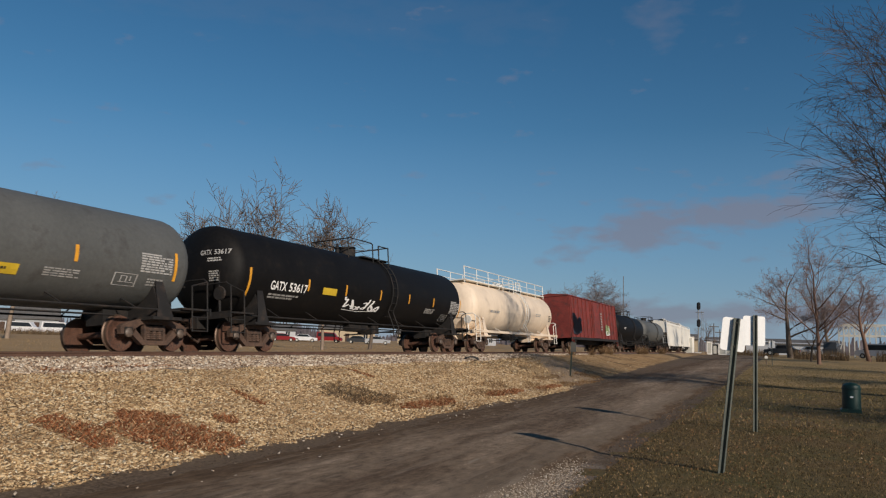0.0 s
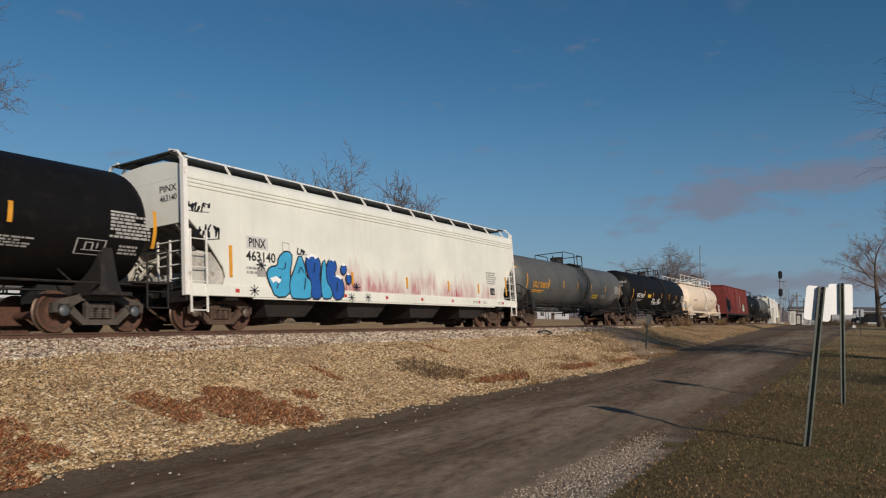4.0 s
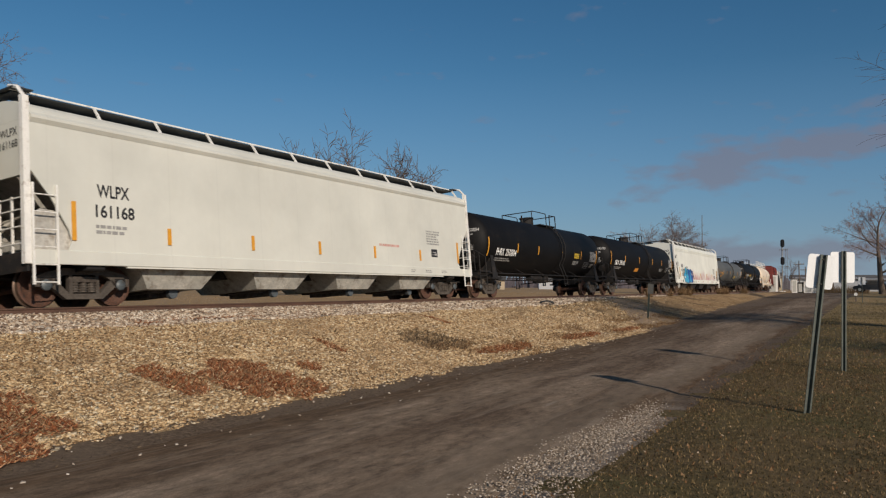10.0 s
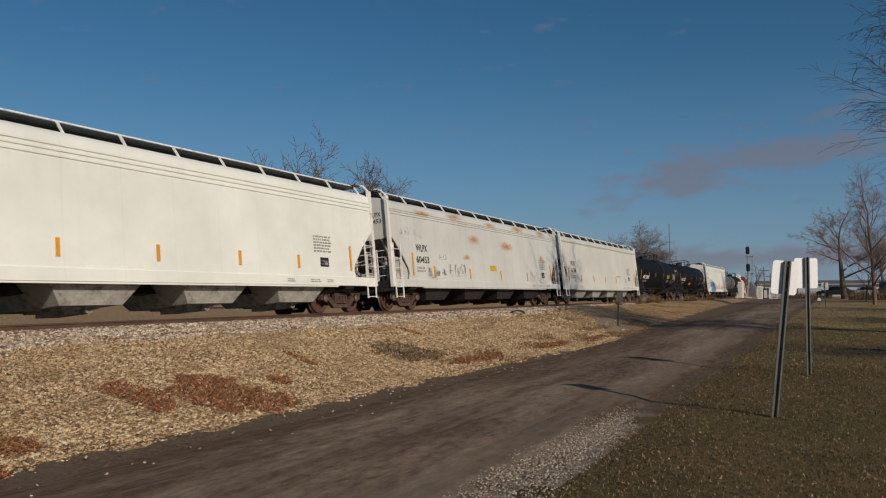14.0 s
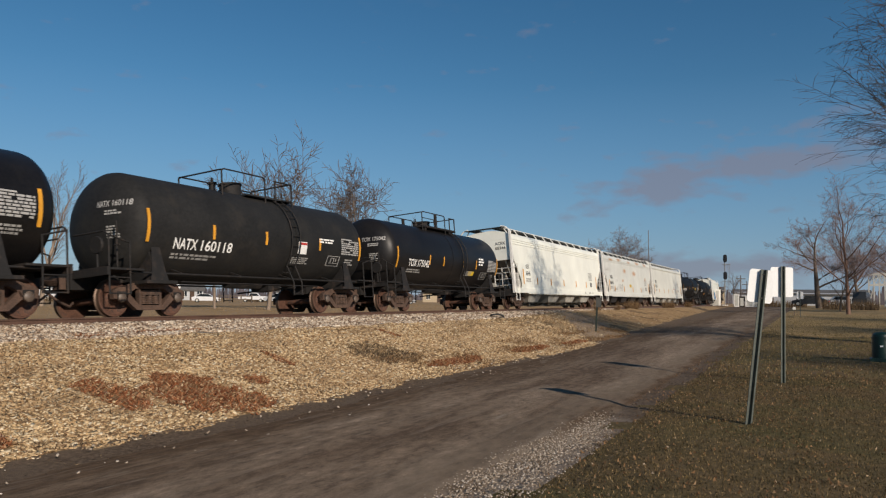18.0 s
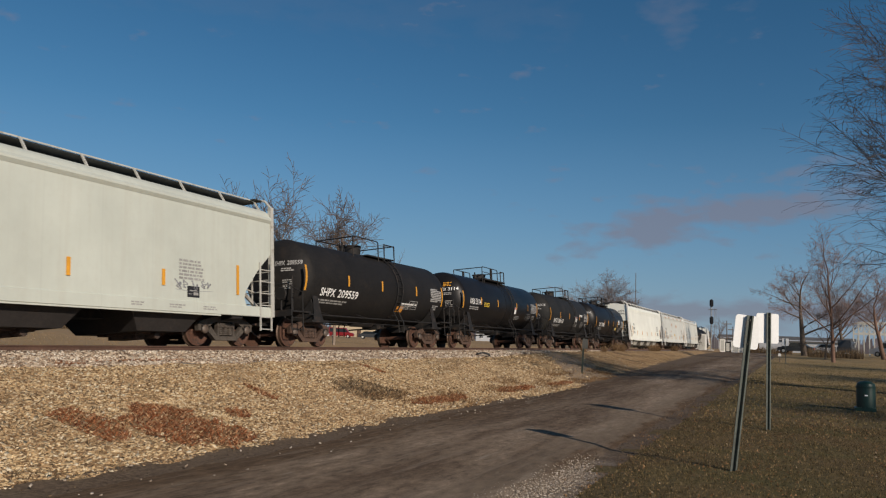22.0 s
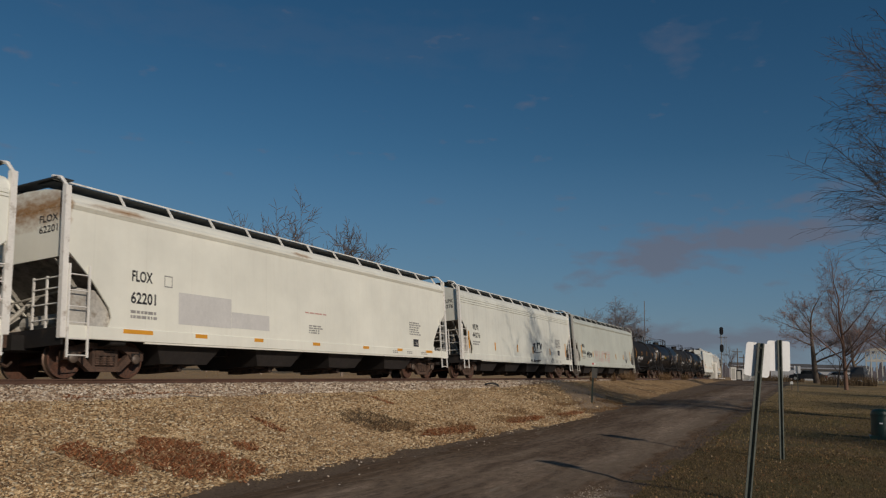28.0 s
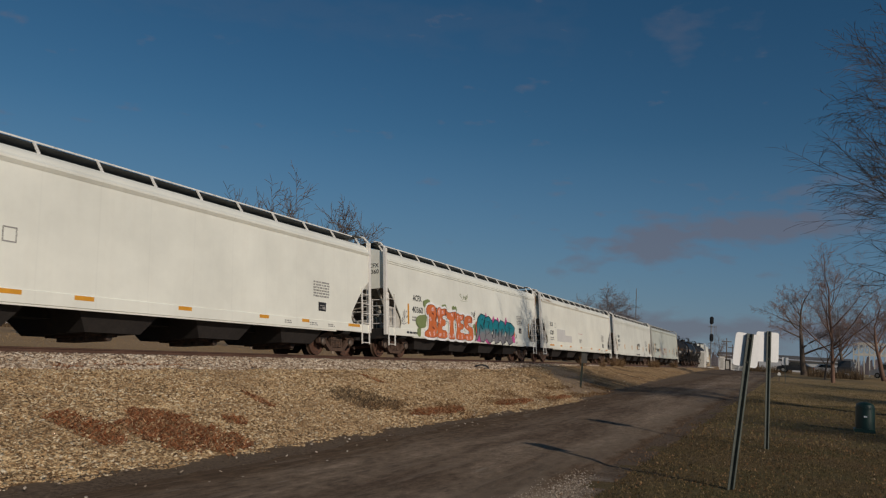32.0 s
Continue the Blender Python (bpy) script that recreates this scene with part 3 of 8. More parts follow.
BED = earth("grey ballast bed", ((0.3, (0.08, 0.065, 0.05)), (0.5, (0.24, 0.2, 0.16)), (0.7, (0.42, 0.37, 0.31))), 30.0, bump=1.0)
# rill shading is painted here too, as strong dark streaks
STRAW_SLOPE = earth("straw-covered bank", ((0.3, (0.19, 0.115, 0.055)), (0.5, (0.4, 0.265, 0.135)), (0.7, (0.52, 0.37, 0.2))), 9.0, second=((0.26, 0.16, 0.08), 0.5, 0.6), stretch=(1.0, 1.6, 1.0), streaks=((0.1, 0.066, 0.04), (0.25, 1.3, 1.0), 1.1, 0.9))
# strip past the gravel: a tree's grey shade is put faintly into the soil colour
SHADED_SOIL = earth("gritty soil with grey shade in its colour", ((0.3, (0.22, 0.155, 0.1)), (0.5, (0.38, 0.28, 0.185)), (0.7, (0.5, 0.385, 0.265))), 14.0, second=((0.25, 0.19, 0.14), 0.7, 0.6), bump=0.8)
DRY_LAWN = earth("dry tan lawn", ((0.3, (0.2, 0.135, 0.06)), (0.5, (0.32, 0.22, 0.105)), (0.7, (0.42, 0.3, 0.15))), 5.0, second=((0.2, 0.15, 0.065), 0.22, 0.75))
DIRT = earth("dark roadside dirt", ((0.3, (0.055, 0.036, 0.022)), (0.5, (0.13, 0.088, 0.055)), (0.7, (0.23, 0.165, 0.11))), 16.0, second=((0.15, 0.108, 0.072), 0.8, 0.6), gravelly=True)


def spread(*runs):
    out = []
    for a, b, step in runs:
        n = max(1, round((b - a) / step))
        out += [a + (b - a) * k / n for k in range(n)]
    return out + [runs[-1][1]]


US = [-2600, -900, -300, -120, -70, -45] + spread((-35, -21, 2.5), (-21, -17.4, 0.6), (-17.4, -14.55, 0.95), (-14.55, -12.4, 0.3), (-12.4, -8.0, 0.22), (-8.0, -3.2, 0.4), (-3.2, 4.0, 0.35), (4.0, 12.0, 1.0)) + [18, 30, 60, 150, 500, 2600]
YS = [-2600, -400, -80, -30, -12, -6] + spread((-3, 70, 0.33), (70, 110, 0.8), (110, 150, 2.5)) + [175, 210, 260, 320, 400, 600, 1200, 3000]


def ground_sheet():
    verts, faces, kinds = [], [], []
    for y in YS:
        for u in US:
            verts.append((u + blend_shift(u, y), y, ground_z(u, y)))
    n = len(US)
    for j in range(len(YS) - 1):
        for i in range(n - 1):
            faces.append((j * n + i, j * n + i + 1, (j + 1) * n + i + 1, (j + 1) * n + i))
            u, y = (US[i] + US[i + 1]) / 2, (YS[j] + YS[j + 1]) / 2
            edge = 0.25 * noise.noise((u, y * 0.8, 1.0))
            end = gravel_end(u) + 4 * edge
            if u < -18.4:
                kind = 1
            elif u < -13.05 + edge - 0.9 * smooth_step(30, 44, y):
                kind = 3
            elif u < toe(y) + edge:
                kind = 2 if y < end else 6 if y < end + 2.5 + 1.1 * smooth_step(-13, -10, u) * 3 else 5
            elif u < -2.6 + 1.2 * edge:
                kind = 4
            else:
                kind = 7 if y > 36 + 16 * noise.noise((u * 0.25, y * 0.12, 9.0)) else 0
            kinds.append(kind)
    data = bpy.data.meshes.new("ground")
    data.from_pydata(verts, [], faces)
    for material in (LAWN, FIELD, SLOPE, BED, DIRT, STRAW_SLOPE, SHADED_SOIL, DRY_LAWN):
        data.materials.append(material)
    data.polygons.foreach_set("material_index", kinds)
    data.polygons.foreach_set("use_smooth", [True] * len(faces))
    return tagged(new("ground", data), "gently rising ground with lawn, gravel bank and dry field", "ground", kind="structure")


ground_sheet()


def asphalt():
    """Worn asphalt: two paler wheel lanes, tar-dark middle and edges, dust and patches."""
    material = bpy.data.materials.new("worn dusty asphalt")
    tree = node_tree(material)
    place = add_node(tree, "ShaderNodeTexCoord").outputs["Object"]
    split = add_node(tree, "ShaderNodeSeparateXYZ", {0: place})
    long = add_node(tree, "ShaderNodeMapping", {"Vector": place, "Scale": (1.0, 0.12, 1.0)}).outputs[0]
    lanes = add_node(tree, "ShaderNodeTexNoise", {"Vector": long, "Scale": 1.1, "Detail": 6.0, "Roughness": 0.6})
    base = ramp_colours(tree, lanes.outputs["Fac"], ((0.3, (0.085, 0.056, 0.036)), (0.44, (0.14, 0.098, 0.065)), (0.56, (0.205, 0.15, 0.103)), (0.7, (0.28, 0.21, 0.148))))
    grit = add_node(tree, "ShaderNodeTexNoise", {"Vector": place, "Scale": 70.0, "Detail": 4.0, "Roughness": 0.8})
    tone = add_node(tree, "ShaderNodeMapRange", {"Value": grit.outputs["Fac"], "From Min": 0.3, "From Max": 0.7, "To Min": 0.55, "To Max": 1.5})
    scaled = add_node(tree, "ShaderNodeVectorMath", {0: base})
    scaled.operation = "SCALE"
    tree.links.new(tone.outputs[0], scaled.inputs["Scale"])
    worn = add_node(tree, "ShaderNodeTexNoise", {"Vector": add_node(tree, "ShaderNodeMapping", {"Vector": place, "Scale": (1.0, 0.4, 1.0)}).outputs[0], "Scale": 7.0, "Detail": 9.0, "Roughness": 0.8})
    mottle = add_node(tree, "ShaderNodeMapRange", {"Value": worn.outputs["Fac"], "From Min": 0.35, "From Max": 0.65, "To Min": 0.52, "To Max": 1.55})
    mottled = add_node(tree, "ShaderNodeVectorMath", {0: scaled.outputs[0]})
    mottled.operation = "SCALE"
    tree.links.new(mottle.outputs[0], mottled.inputs["Scale"])
    scaled = mottled
    spots = add_node(tree, "ShaderNodeTexNoise", {"Vector": place, "Scale": 2.6, "Detail": 7.0, "Roughness": 0.75})
    dusty = add_node(tree, "ShaderNodeMapRange", {"Value": spots.outputs["Fac"], "From Min": 0.6, "From Max": 0.72, "To Max": 0.5})
    out = add_node(tree, "ShaderNodeMixRGB", {"Fac": dusty.outputs[0], "Color1": scaled.outputs[0], "Color2": (0.2, 0.165, 0.125, 1)})

    def edge_dirt(under, inner, outer, colour, most):
        """Soil carried onto one edge of the road, with a ragged inner border."""
        wander = add_node(tree, "ShaderNodeTexNoise", {"Vector": add_node(tree, "ShaderNodeMapping", {"Vector": place, "Scale": (1.2, 0.3, 1.0)}).outputs[0], "Scale": 1.6, "Detail": 7.0, "Roughness": 0.7})
        moved = add_node(tree, "ShaderNodeMath", {0: wander.outputs["Fac"], 1: 2.2 if outer < inner else -2.2, 2: split.outputs["X"]})
        moved.operation = "MULTIPLY_ADD"
        half = 1.1 if outer < inner else -1.1
        near = add_node(tree, "ShaderNodeMapRange", {"Value": moved.outputs[0], "From Min": inner + half, "From Max": outer + half, "To Max": most})
        return add_node(tree, "ShaderNodeMixRGB", {"Fac": near.outputs[0], "Color1": under.outputs[0], "Color2": colour})

    soil = add_node(tree, "ShaderNodeVectorMath", {0: (0.118, 0.076, 0.045)})
    soil.operation = "SCALE"
    tree.links.new(mottle.outputs[0], soil.inputs["Scale"])
    out = edge_dirt(out, -5.9, -7.0, soil.outputs[0], 1.0)
    out = edge_dirt(out, -4.3, -3.4, (0.2, 0.155, 0.11, 1), 0.6)
    out = edge_dirt(out, -3.5, -3.05, soil.outputs[0], 1.0)
    pale = add_node(tree, "ShaderNodeTexNoise", {"Vector": add_node(tree, "ShaderNodeMapping", {"Vector": place, "Scale": (3.0, 0.5, 1.0)}).outputs[0], "Scale": 1.3, "Detail": 6.0, "Roughness": 0.7})
    chalky = add_node(tree, "ShaderNodeMapRange", {"Value": pale.outputs["Fac"], "From Min": 0.6, "From Max": 0.72, "To Max": 0.75})
    out = add_node(tree, "ShaderNodeMixRGB", {"Fac": chalky.outputs[0], "Color1": out.outputs[0], "Color2": (0.3, 0.25, 0.19, 1)})
    thread = add_node(tree, "ShaderNodeTexNoise", {"Vector": add_node(tree, "ShaderNodeMapping", {"Vector": place, "Scale": (4.0, 0.22, 1.0)}).outputs[0], "Scale": 1.5, "Detail": 8.0, "Roughness": 0.7})
    rubbed = add_node(tree, "ShaderNodeMapRange", {"Value": thread.outputs["Fac"], "From Min": 0.54, "From Max": 0.68, "To Max": 0.7})
    out = add_node(tree, "ShaderNodeMixRGB", {"Fac": rubbed.outputs[0], "Color1": out.outputs[0], "Color2": (0.24, 0.185, 0.135, 1)})
    out = add_node(tree, "ShaderNodeMixRGB", {"Fac": gravel_blotch(tree, place), "Color1": out.outputs[0], "Color2": (0.34, 0.265, 0.19, 1)})
    shader = add_node(tree, "ShaderNodeBsdfPrincipled", {"Base Color": out.outputs[0], "Roughness": 0.95, "Specular IOR Level": 0.12})
    raised = add_node(tree, "ShaderNodeBump", {"Height": grit.outputs["Fac"], "Strength": 0.5, "Distance": 0.012})
    tree.links.new(raised.outputs[0], shader.inputs["Normal"])
    add_node(tree, "ShaderNodeOutputMaterial", {"Surface": shader.outputs[0]})
    return material


def road_sheet():
    verts, faces = [], []
    rows = spread((-30, -4, 2.0), (-4, 3, 0.4), (3, 32, 0.1), (32, 60, 0.4), (60, 150, 2.0), (150, 400, 20))
    cols = 11
    for y in rows:
        left = -7.55 + 0.28 * noise.noise((1.0, y * 0.5, 0.0)) + 0.12 * noise.noise((1.0, y * 2.2, 5.0)) + 0.07 * noise.noise((1.0, y * 6.0, 5.0))
        right = -2.95 + 0.22 * noise.noise((9.0, y * 0.5, 0.0)) + 0.12 * noise.noise((9.0, y * 2.2, 5.0)) + 0.08 * noise.noise((9.0, y * 6.0, 5.0))
        for k in range(cols):
            v = k / (cols - 1)
            x = left + (right - left) * v
            crown = 0.05 * (1 - (2 * v - 1) ** 2)
            edge = 0.0 if 0 < k < cols - 1 else -0.03
            verts.append((x, y, road_level(y) + 0.006 + crown + edge + 0.008 * noise.noise((x, y * 0.6, 2.0))))
    for j in range(len(rows) - 1):
        faces += [(j * cols + k, j * cols + k + 1, (j + 1) * cols + k + 1, (j + 1) * cols + k) for k in range(cols - 1)]
    data = bpy.data.meshes.new("road")
    data.from_pydata(verts, [], faces)
    data.materials.append(asphalt())
    data.polygons.foreach_set("use_smooth", [True] * len(faces))
    return tagged(new("road", data), "narrow worn asphalt road with dusty ragged edges", "road", kind="structure")


road_sheet()


# ---- loose pieces ----
def scatter(name, label, category, material, places, sizes, seed, flat=0.7, long=1.5):
    """Many small irregular stones as one object: places is an array of x, y, z and sizes their half widths."""
    dice = np.random.default_rng(seed)
    n = len(places)
    corner = np.array([(x, y, z) for z in (-1, 1) for y in (-1, 1) for x in (-1, 1)], float)
    shape = corner[None] * dice.uniform(0.45, 1.0, (n, 8, 3)) * np.array([long, 1.0, flat])[None, None] * sizes[:, None, None]
    a, b, c = dice.uniform(0, 2 * np.pi, n), dice.uniform(-0.6, 0.6, n), dice.uniform(-0.6, 0.6, n)
    ca, sa, cb, sb, cc, sc = np.cos(a), np.sin(a), np.cos(b), np.sin(b), np.cos(c), np.sin(c)
    zero, one = np.zeros(n), np.ones(n)
    rz = np.stack([ca, -sa, zero, sa, ca, zero, zero, zero, one], -1).reshape(n, 3, 3)
    ry = np.stack([cb, zero, sb, zero, one, zero, -sb, zero, cb], -1).reshape(n, 3, 3)
    rx = np.stack([one, zero, zero, zero, cc, -sc, zero, sc, cc], -1).reshape(n, 3, 3)
    verts = np.einsum("nij,nkj->nki", rz @ ry @ rx, shape) + places[:, None, :]
    quad = np.array([(0, 2, 3, 1), (4, 5, 7, 6), (0, 1, 5, 4), (2, 6, 7, 3), (0, 4, 6, 2), (1, 3, 7, 5)])
    faces = (quad[None] + 8 * np.arange(n)[:, None, None]).reshape(-1)
    return stuff_mesh(name, label, category, material, verts.reshape(-1, 3), faces, 4)


def stuff_mesh(name, label, category, material, verts, corners, size):
    data = bpy.data.meshes.new(name)
    data.vertices.add(len(verts))
    data.vertices.foreach_set("co", np.ascontiguousarray(verts, np.float32).ravel())
    data.loops.add(len(corners))
    data.loops.foreach_set("vertex_index", np.ascontiguousarray(corners, np.int32))
    count = len(corners) // size
    data.polygons.add(count)
    data.polygons.foreach_set("loop_start", np.arange(0, count * size, size, dtype=np.int32))
    data.update(calc_edges=True)
    data.validate()
    data.materials.append(material)
    return tagged(new(name, data), label, category, kind="stuff")


def on_ground(u, y):
    return np.array([(a + blend_shift(a, b), b, ground_z(a, b)) for a, b in zip(u, y)])


# dead weeds and leaf litter lie on the bank in patches: middle u, middle y, half width, half length
PATCHES = ((-9.75, 8.35, 0.8, 0.42), (-9.2, 9.65, 1.05, 0.85), (-9.9, 9.9, 0.5, 0.7), (-8.6, 10.1, 0.4, 0.8), (-9.2, 4.55, 1.4, 1.25), (-8.7, 5.6, 0.35, 0.4), (-9.45, 11.35, 0.3, 0.25), (-10.4, 13.15, 0.5, 0.16),
           (-13.45, 12.3, 0.1, 1.7), (-13.2, 10.6, 0.14, 0.4), (-8.65, 18.5, 0.28, 1.6), (-8.4, 23.6, 0.25, 1.8), (-8.2, 28.2, 0.22, 1.6), (-11.6, 19.8, 0.55, 0.18))
DARK_PATCH = (-9.95, 16.8, 0.95, 1.25)


def in_patch(u, y, patches=PATCHES, seed=0.0):
    wob = 0.35 * noise.noise((u * 1.6, y * 1.6, 11.0 + seed)) + 0.25 * noise.noise((u * 5, y * 5, 4.0 + seed))
    return min(((u - a) / w) ** 2 + ((y - b) / l) ** 2 for a, b, w, l in patches) < (0.92 + 0.95 * wob) ** 2


dice = np.random.default_rng(5)


def sow(count, u0, u1, y0, y1, keep):
    u, y = dice.uniform(u0, u1, count), dice.uniform(y0, y1, count)
    mask = np.array([keep(a, b) for a, b in zip(u, y)])
    return u[mask], y[mask]


def bare_gravel(u, y):
    ragged = 0.3 * noise.noise((y * 0.9, 2.0, 0.0)) + 0.18 * noise.noise((y * 3.1, 4.0, 0.0))
    if u > toe(y) + 0.1 + ragged or u < -13.05 + 1.4 * ragged:
        return False
    if y > gravel_end(u) + 3 * ragged:
        return random.random() < 0.05
    if in_patch(u, y, (DARK_PATCH,), 3.0):
        return random.random() < 0.4
    bald = noise.noise((u * 0.8 + 0.5 * y, y * 0.45, 40.0)) > 0.42
    return random.random() < (0.24 if in_patch(u, y) else 0.55 if bald else 1.0)


# the drift tint carries the same painted rill shading over the stones
BANK_STONE = pebble("beige crushed stone", ((0.0, (0.12, 0.072, 0.036)), (0.14, (0.25, 0.155, 0.08)), (0.35, (0.42, 0.28, 0.145)), (0.65, (0.56, 0.4, 0.22)), (0.88, (0.66, 0.51, 0.31)), (1.0, (0.76, 0.66, 0.48))), drift=((0.23, 0.145, 0.075), 0.6))
BALLAST = pebble("grey-white ballast", ((0.0, (0.08, 0.05, 0.034)), (0.2, (0.26, 0.175, 0.115)), (0.5, (0.48, 0.37, 0.26)), (0.8, (0.66, 0.55, 0.42)), (1.0, (0.8, 0.71, 0.58))), drift=((0.3, 0.2, 0.12), 0.6))
ROAD_STONE = pebble("pale loose road gravel", ((0.0, (0.13, 0.095, 0.065)), (0.35, (0.33, 0.26, 0.19)), (0.85, (0.5, 0.42, 0.33)), (1.0, (0.66, 0.59, 0.5))))
for name, count, u0, u1, y0, y1, low, high, seed in (("bank_gravel", 66000, -13.4, -7.5, 3.0, 16.0, 0.01, 0.025, 1), ("bank_gravel", 44000, -13.4, -7.4, 16.0, 30.0, 0.011, 0.027, 2), ("bank_gravel", 12000, -13.4, -7.4, 30.0, 60.0, 0.018, 0.036, 3)):
    u, y = sow(count, u0, u1, y0, y1, bare_gravel)
    size = dice.uniform(low, high, len(u)) * dice.choice([0.7, 1.0, 1.25], len(u))
    scatter(name, "beige crushed stone covering the railway bank", "gravel", BANK_STONE, on_ground(u, y) + np.array([0, 0, 0.006]), size, seed, 0.45, 2.1)
for count, u0, u1, y0, y1, low, high, seed in ((20000, -14.9, -12.75, 2.0, 24.0, 0.022, 0.05, 4), (12000, -14.9, -12.75, 24.0, 60.0, 0.03, 0.06, 5), (6000, -18.5, -14.9, 0.0, 45.0, 0.03, 0.06, 6)):
    u, y = sow(count, u0, u1, y0, y1, lambda a, b: a < -12.95 - 0.9 * smooth_step(32, 46, b) + 0.5 * noise.noise((b * 0.7, 9.0, 0.0)) + 0.2 * noise.noise((b * 2.9, 9.0, 3.0)) and (not in_patch(a, b) or random.random() < 0.3))
    scatter("ballast", "grey-white ballast stones along the rails", "gravel", BALLAST, on_ground(u, y) + np.array([0, 0, 0.01]), dice.uniform(low, high, len(u)), seed, 0.75, 1.25)


def gravel_patch(u, y):
    wob = 0.6 * noise.noise((u * 2.6, y * 0.55, 0.0)) + 0.3 * noise.noise((u * 6, y * 3, 2.0))
    far = math.sqrt(((u + 2.95 + 0.04 * (y - 7.5)) / 0.62) ** 2 + ((y - 8.3) / 4.4) ** 2)
    return random.random() < 0.75 * (1.0 - far) + 0.9 * wob * (1.2 - far) or (abs(u + 2.9 + 0.3 * wob) < 0.14 and 9 < y < 20 and random.random() < 0.02 + 0.2 * wob)


u, y = sow(60000, -4.5, -1.9, 4.0, 15.0, gravel_patch)
scatter("road_gravel", "pale loose gravel on the road's shoulder", "gravel", ROAD_STONE, on_ground(u, y) + np.array([0, 0, 0.04]), dice.uniform(0.005, 0.011, len(u)), 7, 0.6, 1.4)
u, y = sow(260, -8.2, -6.6, 3.0, 30.0, lambda a, b: random.random() < 0.6)
scatter("road_grit", "small stones strewn on the road's edge", "gravel", ROAD_STONE, on_ground(u, y) + np.array([0, 0, 0.05]), dice.uniform(0.008, 0.022, len(u)), 8, 0.6, 1.4)


def blades(name, label, category, material, places, height, width, seed, lie=0.6, least=0.1):
    """Thin blades or stalks, one triangle each."""
    dice2 = np.random.default_rng(seed)
    n = len(places)
    a = dice2.uniform(0, 2 * np.pi, n)
    side = np.stack([np.cos(a), np.sin(a), np.zeros(n)], -1) * (dice2.uniform(0.6, 1.3, n) * width)[:, None]
    b = dice2.uniform(0, 2 * np.pi, n)
    tall = dice2.uniform(0.5, 1.3, n) * height
    lean = dice2.uniform(least, 1.0, n) * lie
    tip = np.stack([np.cos(b) * np.sin(lean) * tall, np.sin(b) * np.sin(lean) * tall, np.cos(lean) * tall], -1)
    verts = np.stack([places - side, places + side, places + tip], 1).reshape(-1, 3)
    return stuff_mesh(name, label, category, material, verts, np.arange(3 * n), 3)


WEED = pebble("red-brown dead weeds", ((0.0, (0.1, 0.034, 0.015)), (0.35, (0.26, 0.085, 0.033)), (0.7, (0.39, 0.155, 0.062)), (1.0, (0.54, 0.36, 0.2))))
DARK_WEED = pebble("dark withered weeds", ((0.0, (0.042, 0.028, 0.017)), (0.5, (0.105, 0.072, 0.041)), (1.0, (0.23, 0.16, 0.09))))
GRASS = pebble("winter grass blades", ((0.0, (0.06, 0.048, 0.017)), (0.35, (0.12, 0.09, 0.033)), (0.7, (0.21, 0.15, 0.062)), (1.0, (0.36, 0.26, 0.13))))
LEAF = pebble("fallen leaves", ((0.0, (0.1, 0.05, 0.022)), (0.6, (0.2, 0.11, 0.05)), (0.93, (0.28, 0.17, 0.085)), (1.0, (0.45, 0.35, 0.24))))
BROWN_LITTER = pebble("brown leaf litter", ((0.0, (0.09, 0.045, 0.022)), (0.5, (0.2, 0.11, 0.05)), (1.0, (0.34, 0.22, 0.11))))
STRAW = pebble("dry field grass", ((0.0, (0.24, 0.15, 0.07)), (0.5, (0.38, 0.25, 0.12)), (1.0, (0.5, 0.37, 0.2))))
u, y = sow(240000, -13.7, -7.6, 3.0, 31.0, lambda a, b: in_patch(a, b))
blades("dead_weeds", "mats of red-brown dead weeds on the bank", "weeds", WEED, on_ground(u, y) + np.array([0, 0, 0.015]), 0.1, 0.012, 21, 1.5, 0.55)
u, y = sow(12000, -11.2, -8.6, 14.5, 19.5, lambda a, b: in_patch(a, b, (DARK_PATCH,), 3.0) and random.random() < 0.35)
blades("withered_weeds", "dark withered weeds on the bank", "weeds", DARK_WEED, on_ground(u, y) + np.array([0, 0, 0.02]), 0.14, 0.011, 22, 1.45, 0.5)
u, y = sow(9000, -12.5, -7.9, 3.0, 40.0, lambda a, b: noise.noise((a * 1.3, b * 0.6, 8.0)) > 0.12)
blades("stalks", "thin dry stalks scattered over the bank", "weeds", DARK_WEED, on_ground(u, y), 0.14, 0.006, 23, 1.4)
u, y = sow(7000, -8.5, -7.2, 2.0, 60.0, lambda a, b: random.random() < 0.8)
blades("verge_litter", "dark leaf litter along the foot of the bank", "weeds", DARK_WEED, on_ground(u, y), 0.04, 0.012, 24, 1.5, 0.7)
u, y = sow(120000, -2.75, 5.5, 4.0, 20.0, lambda a, b: a > -2.55 + 0.3 * noise.noise((b * 1.1, 3.0, 0.0)))
NEAR_GRASS = pebble("olive winter grass blades", ((0.0, (0.022, 0.02, 0.007)), (0.4, (0.062, 0.046, 0.017)), (0.72, (0.142, 0.095, 0.038)), (1.0, (0.36, 0.25, 0.12))))
blades("lawn_grass", "short patchy winter lawn grass", "grass", NEAR_GRASS, on_ground(u, y), 0.032, 0.0055, 25, 1.3)
u, y = sow(75000, -2.75, 9.5, 20.0, 90.0, lambda a, b: random.random() > smooth_step(35, 90, b) and a > -2.55 + 0.3 * noise.noise((b * 1.1, 3.0, 0.0)))
blades("lawn_grass", "short patchy winter lawn grass farther off", "grass", GRASS, on_ground(u, y), 0.05, 0.013, 26, 1.1)
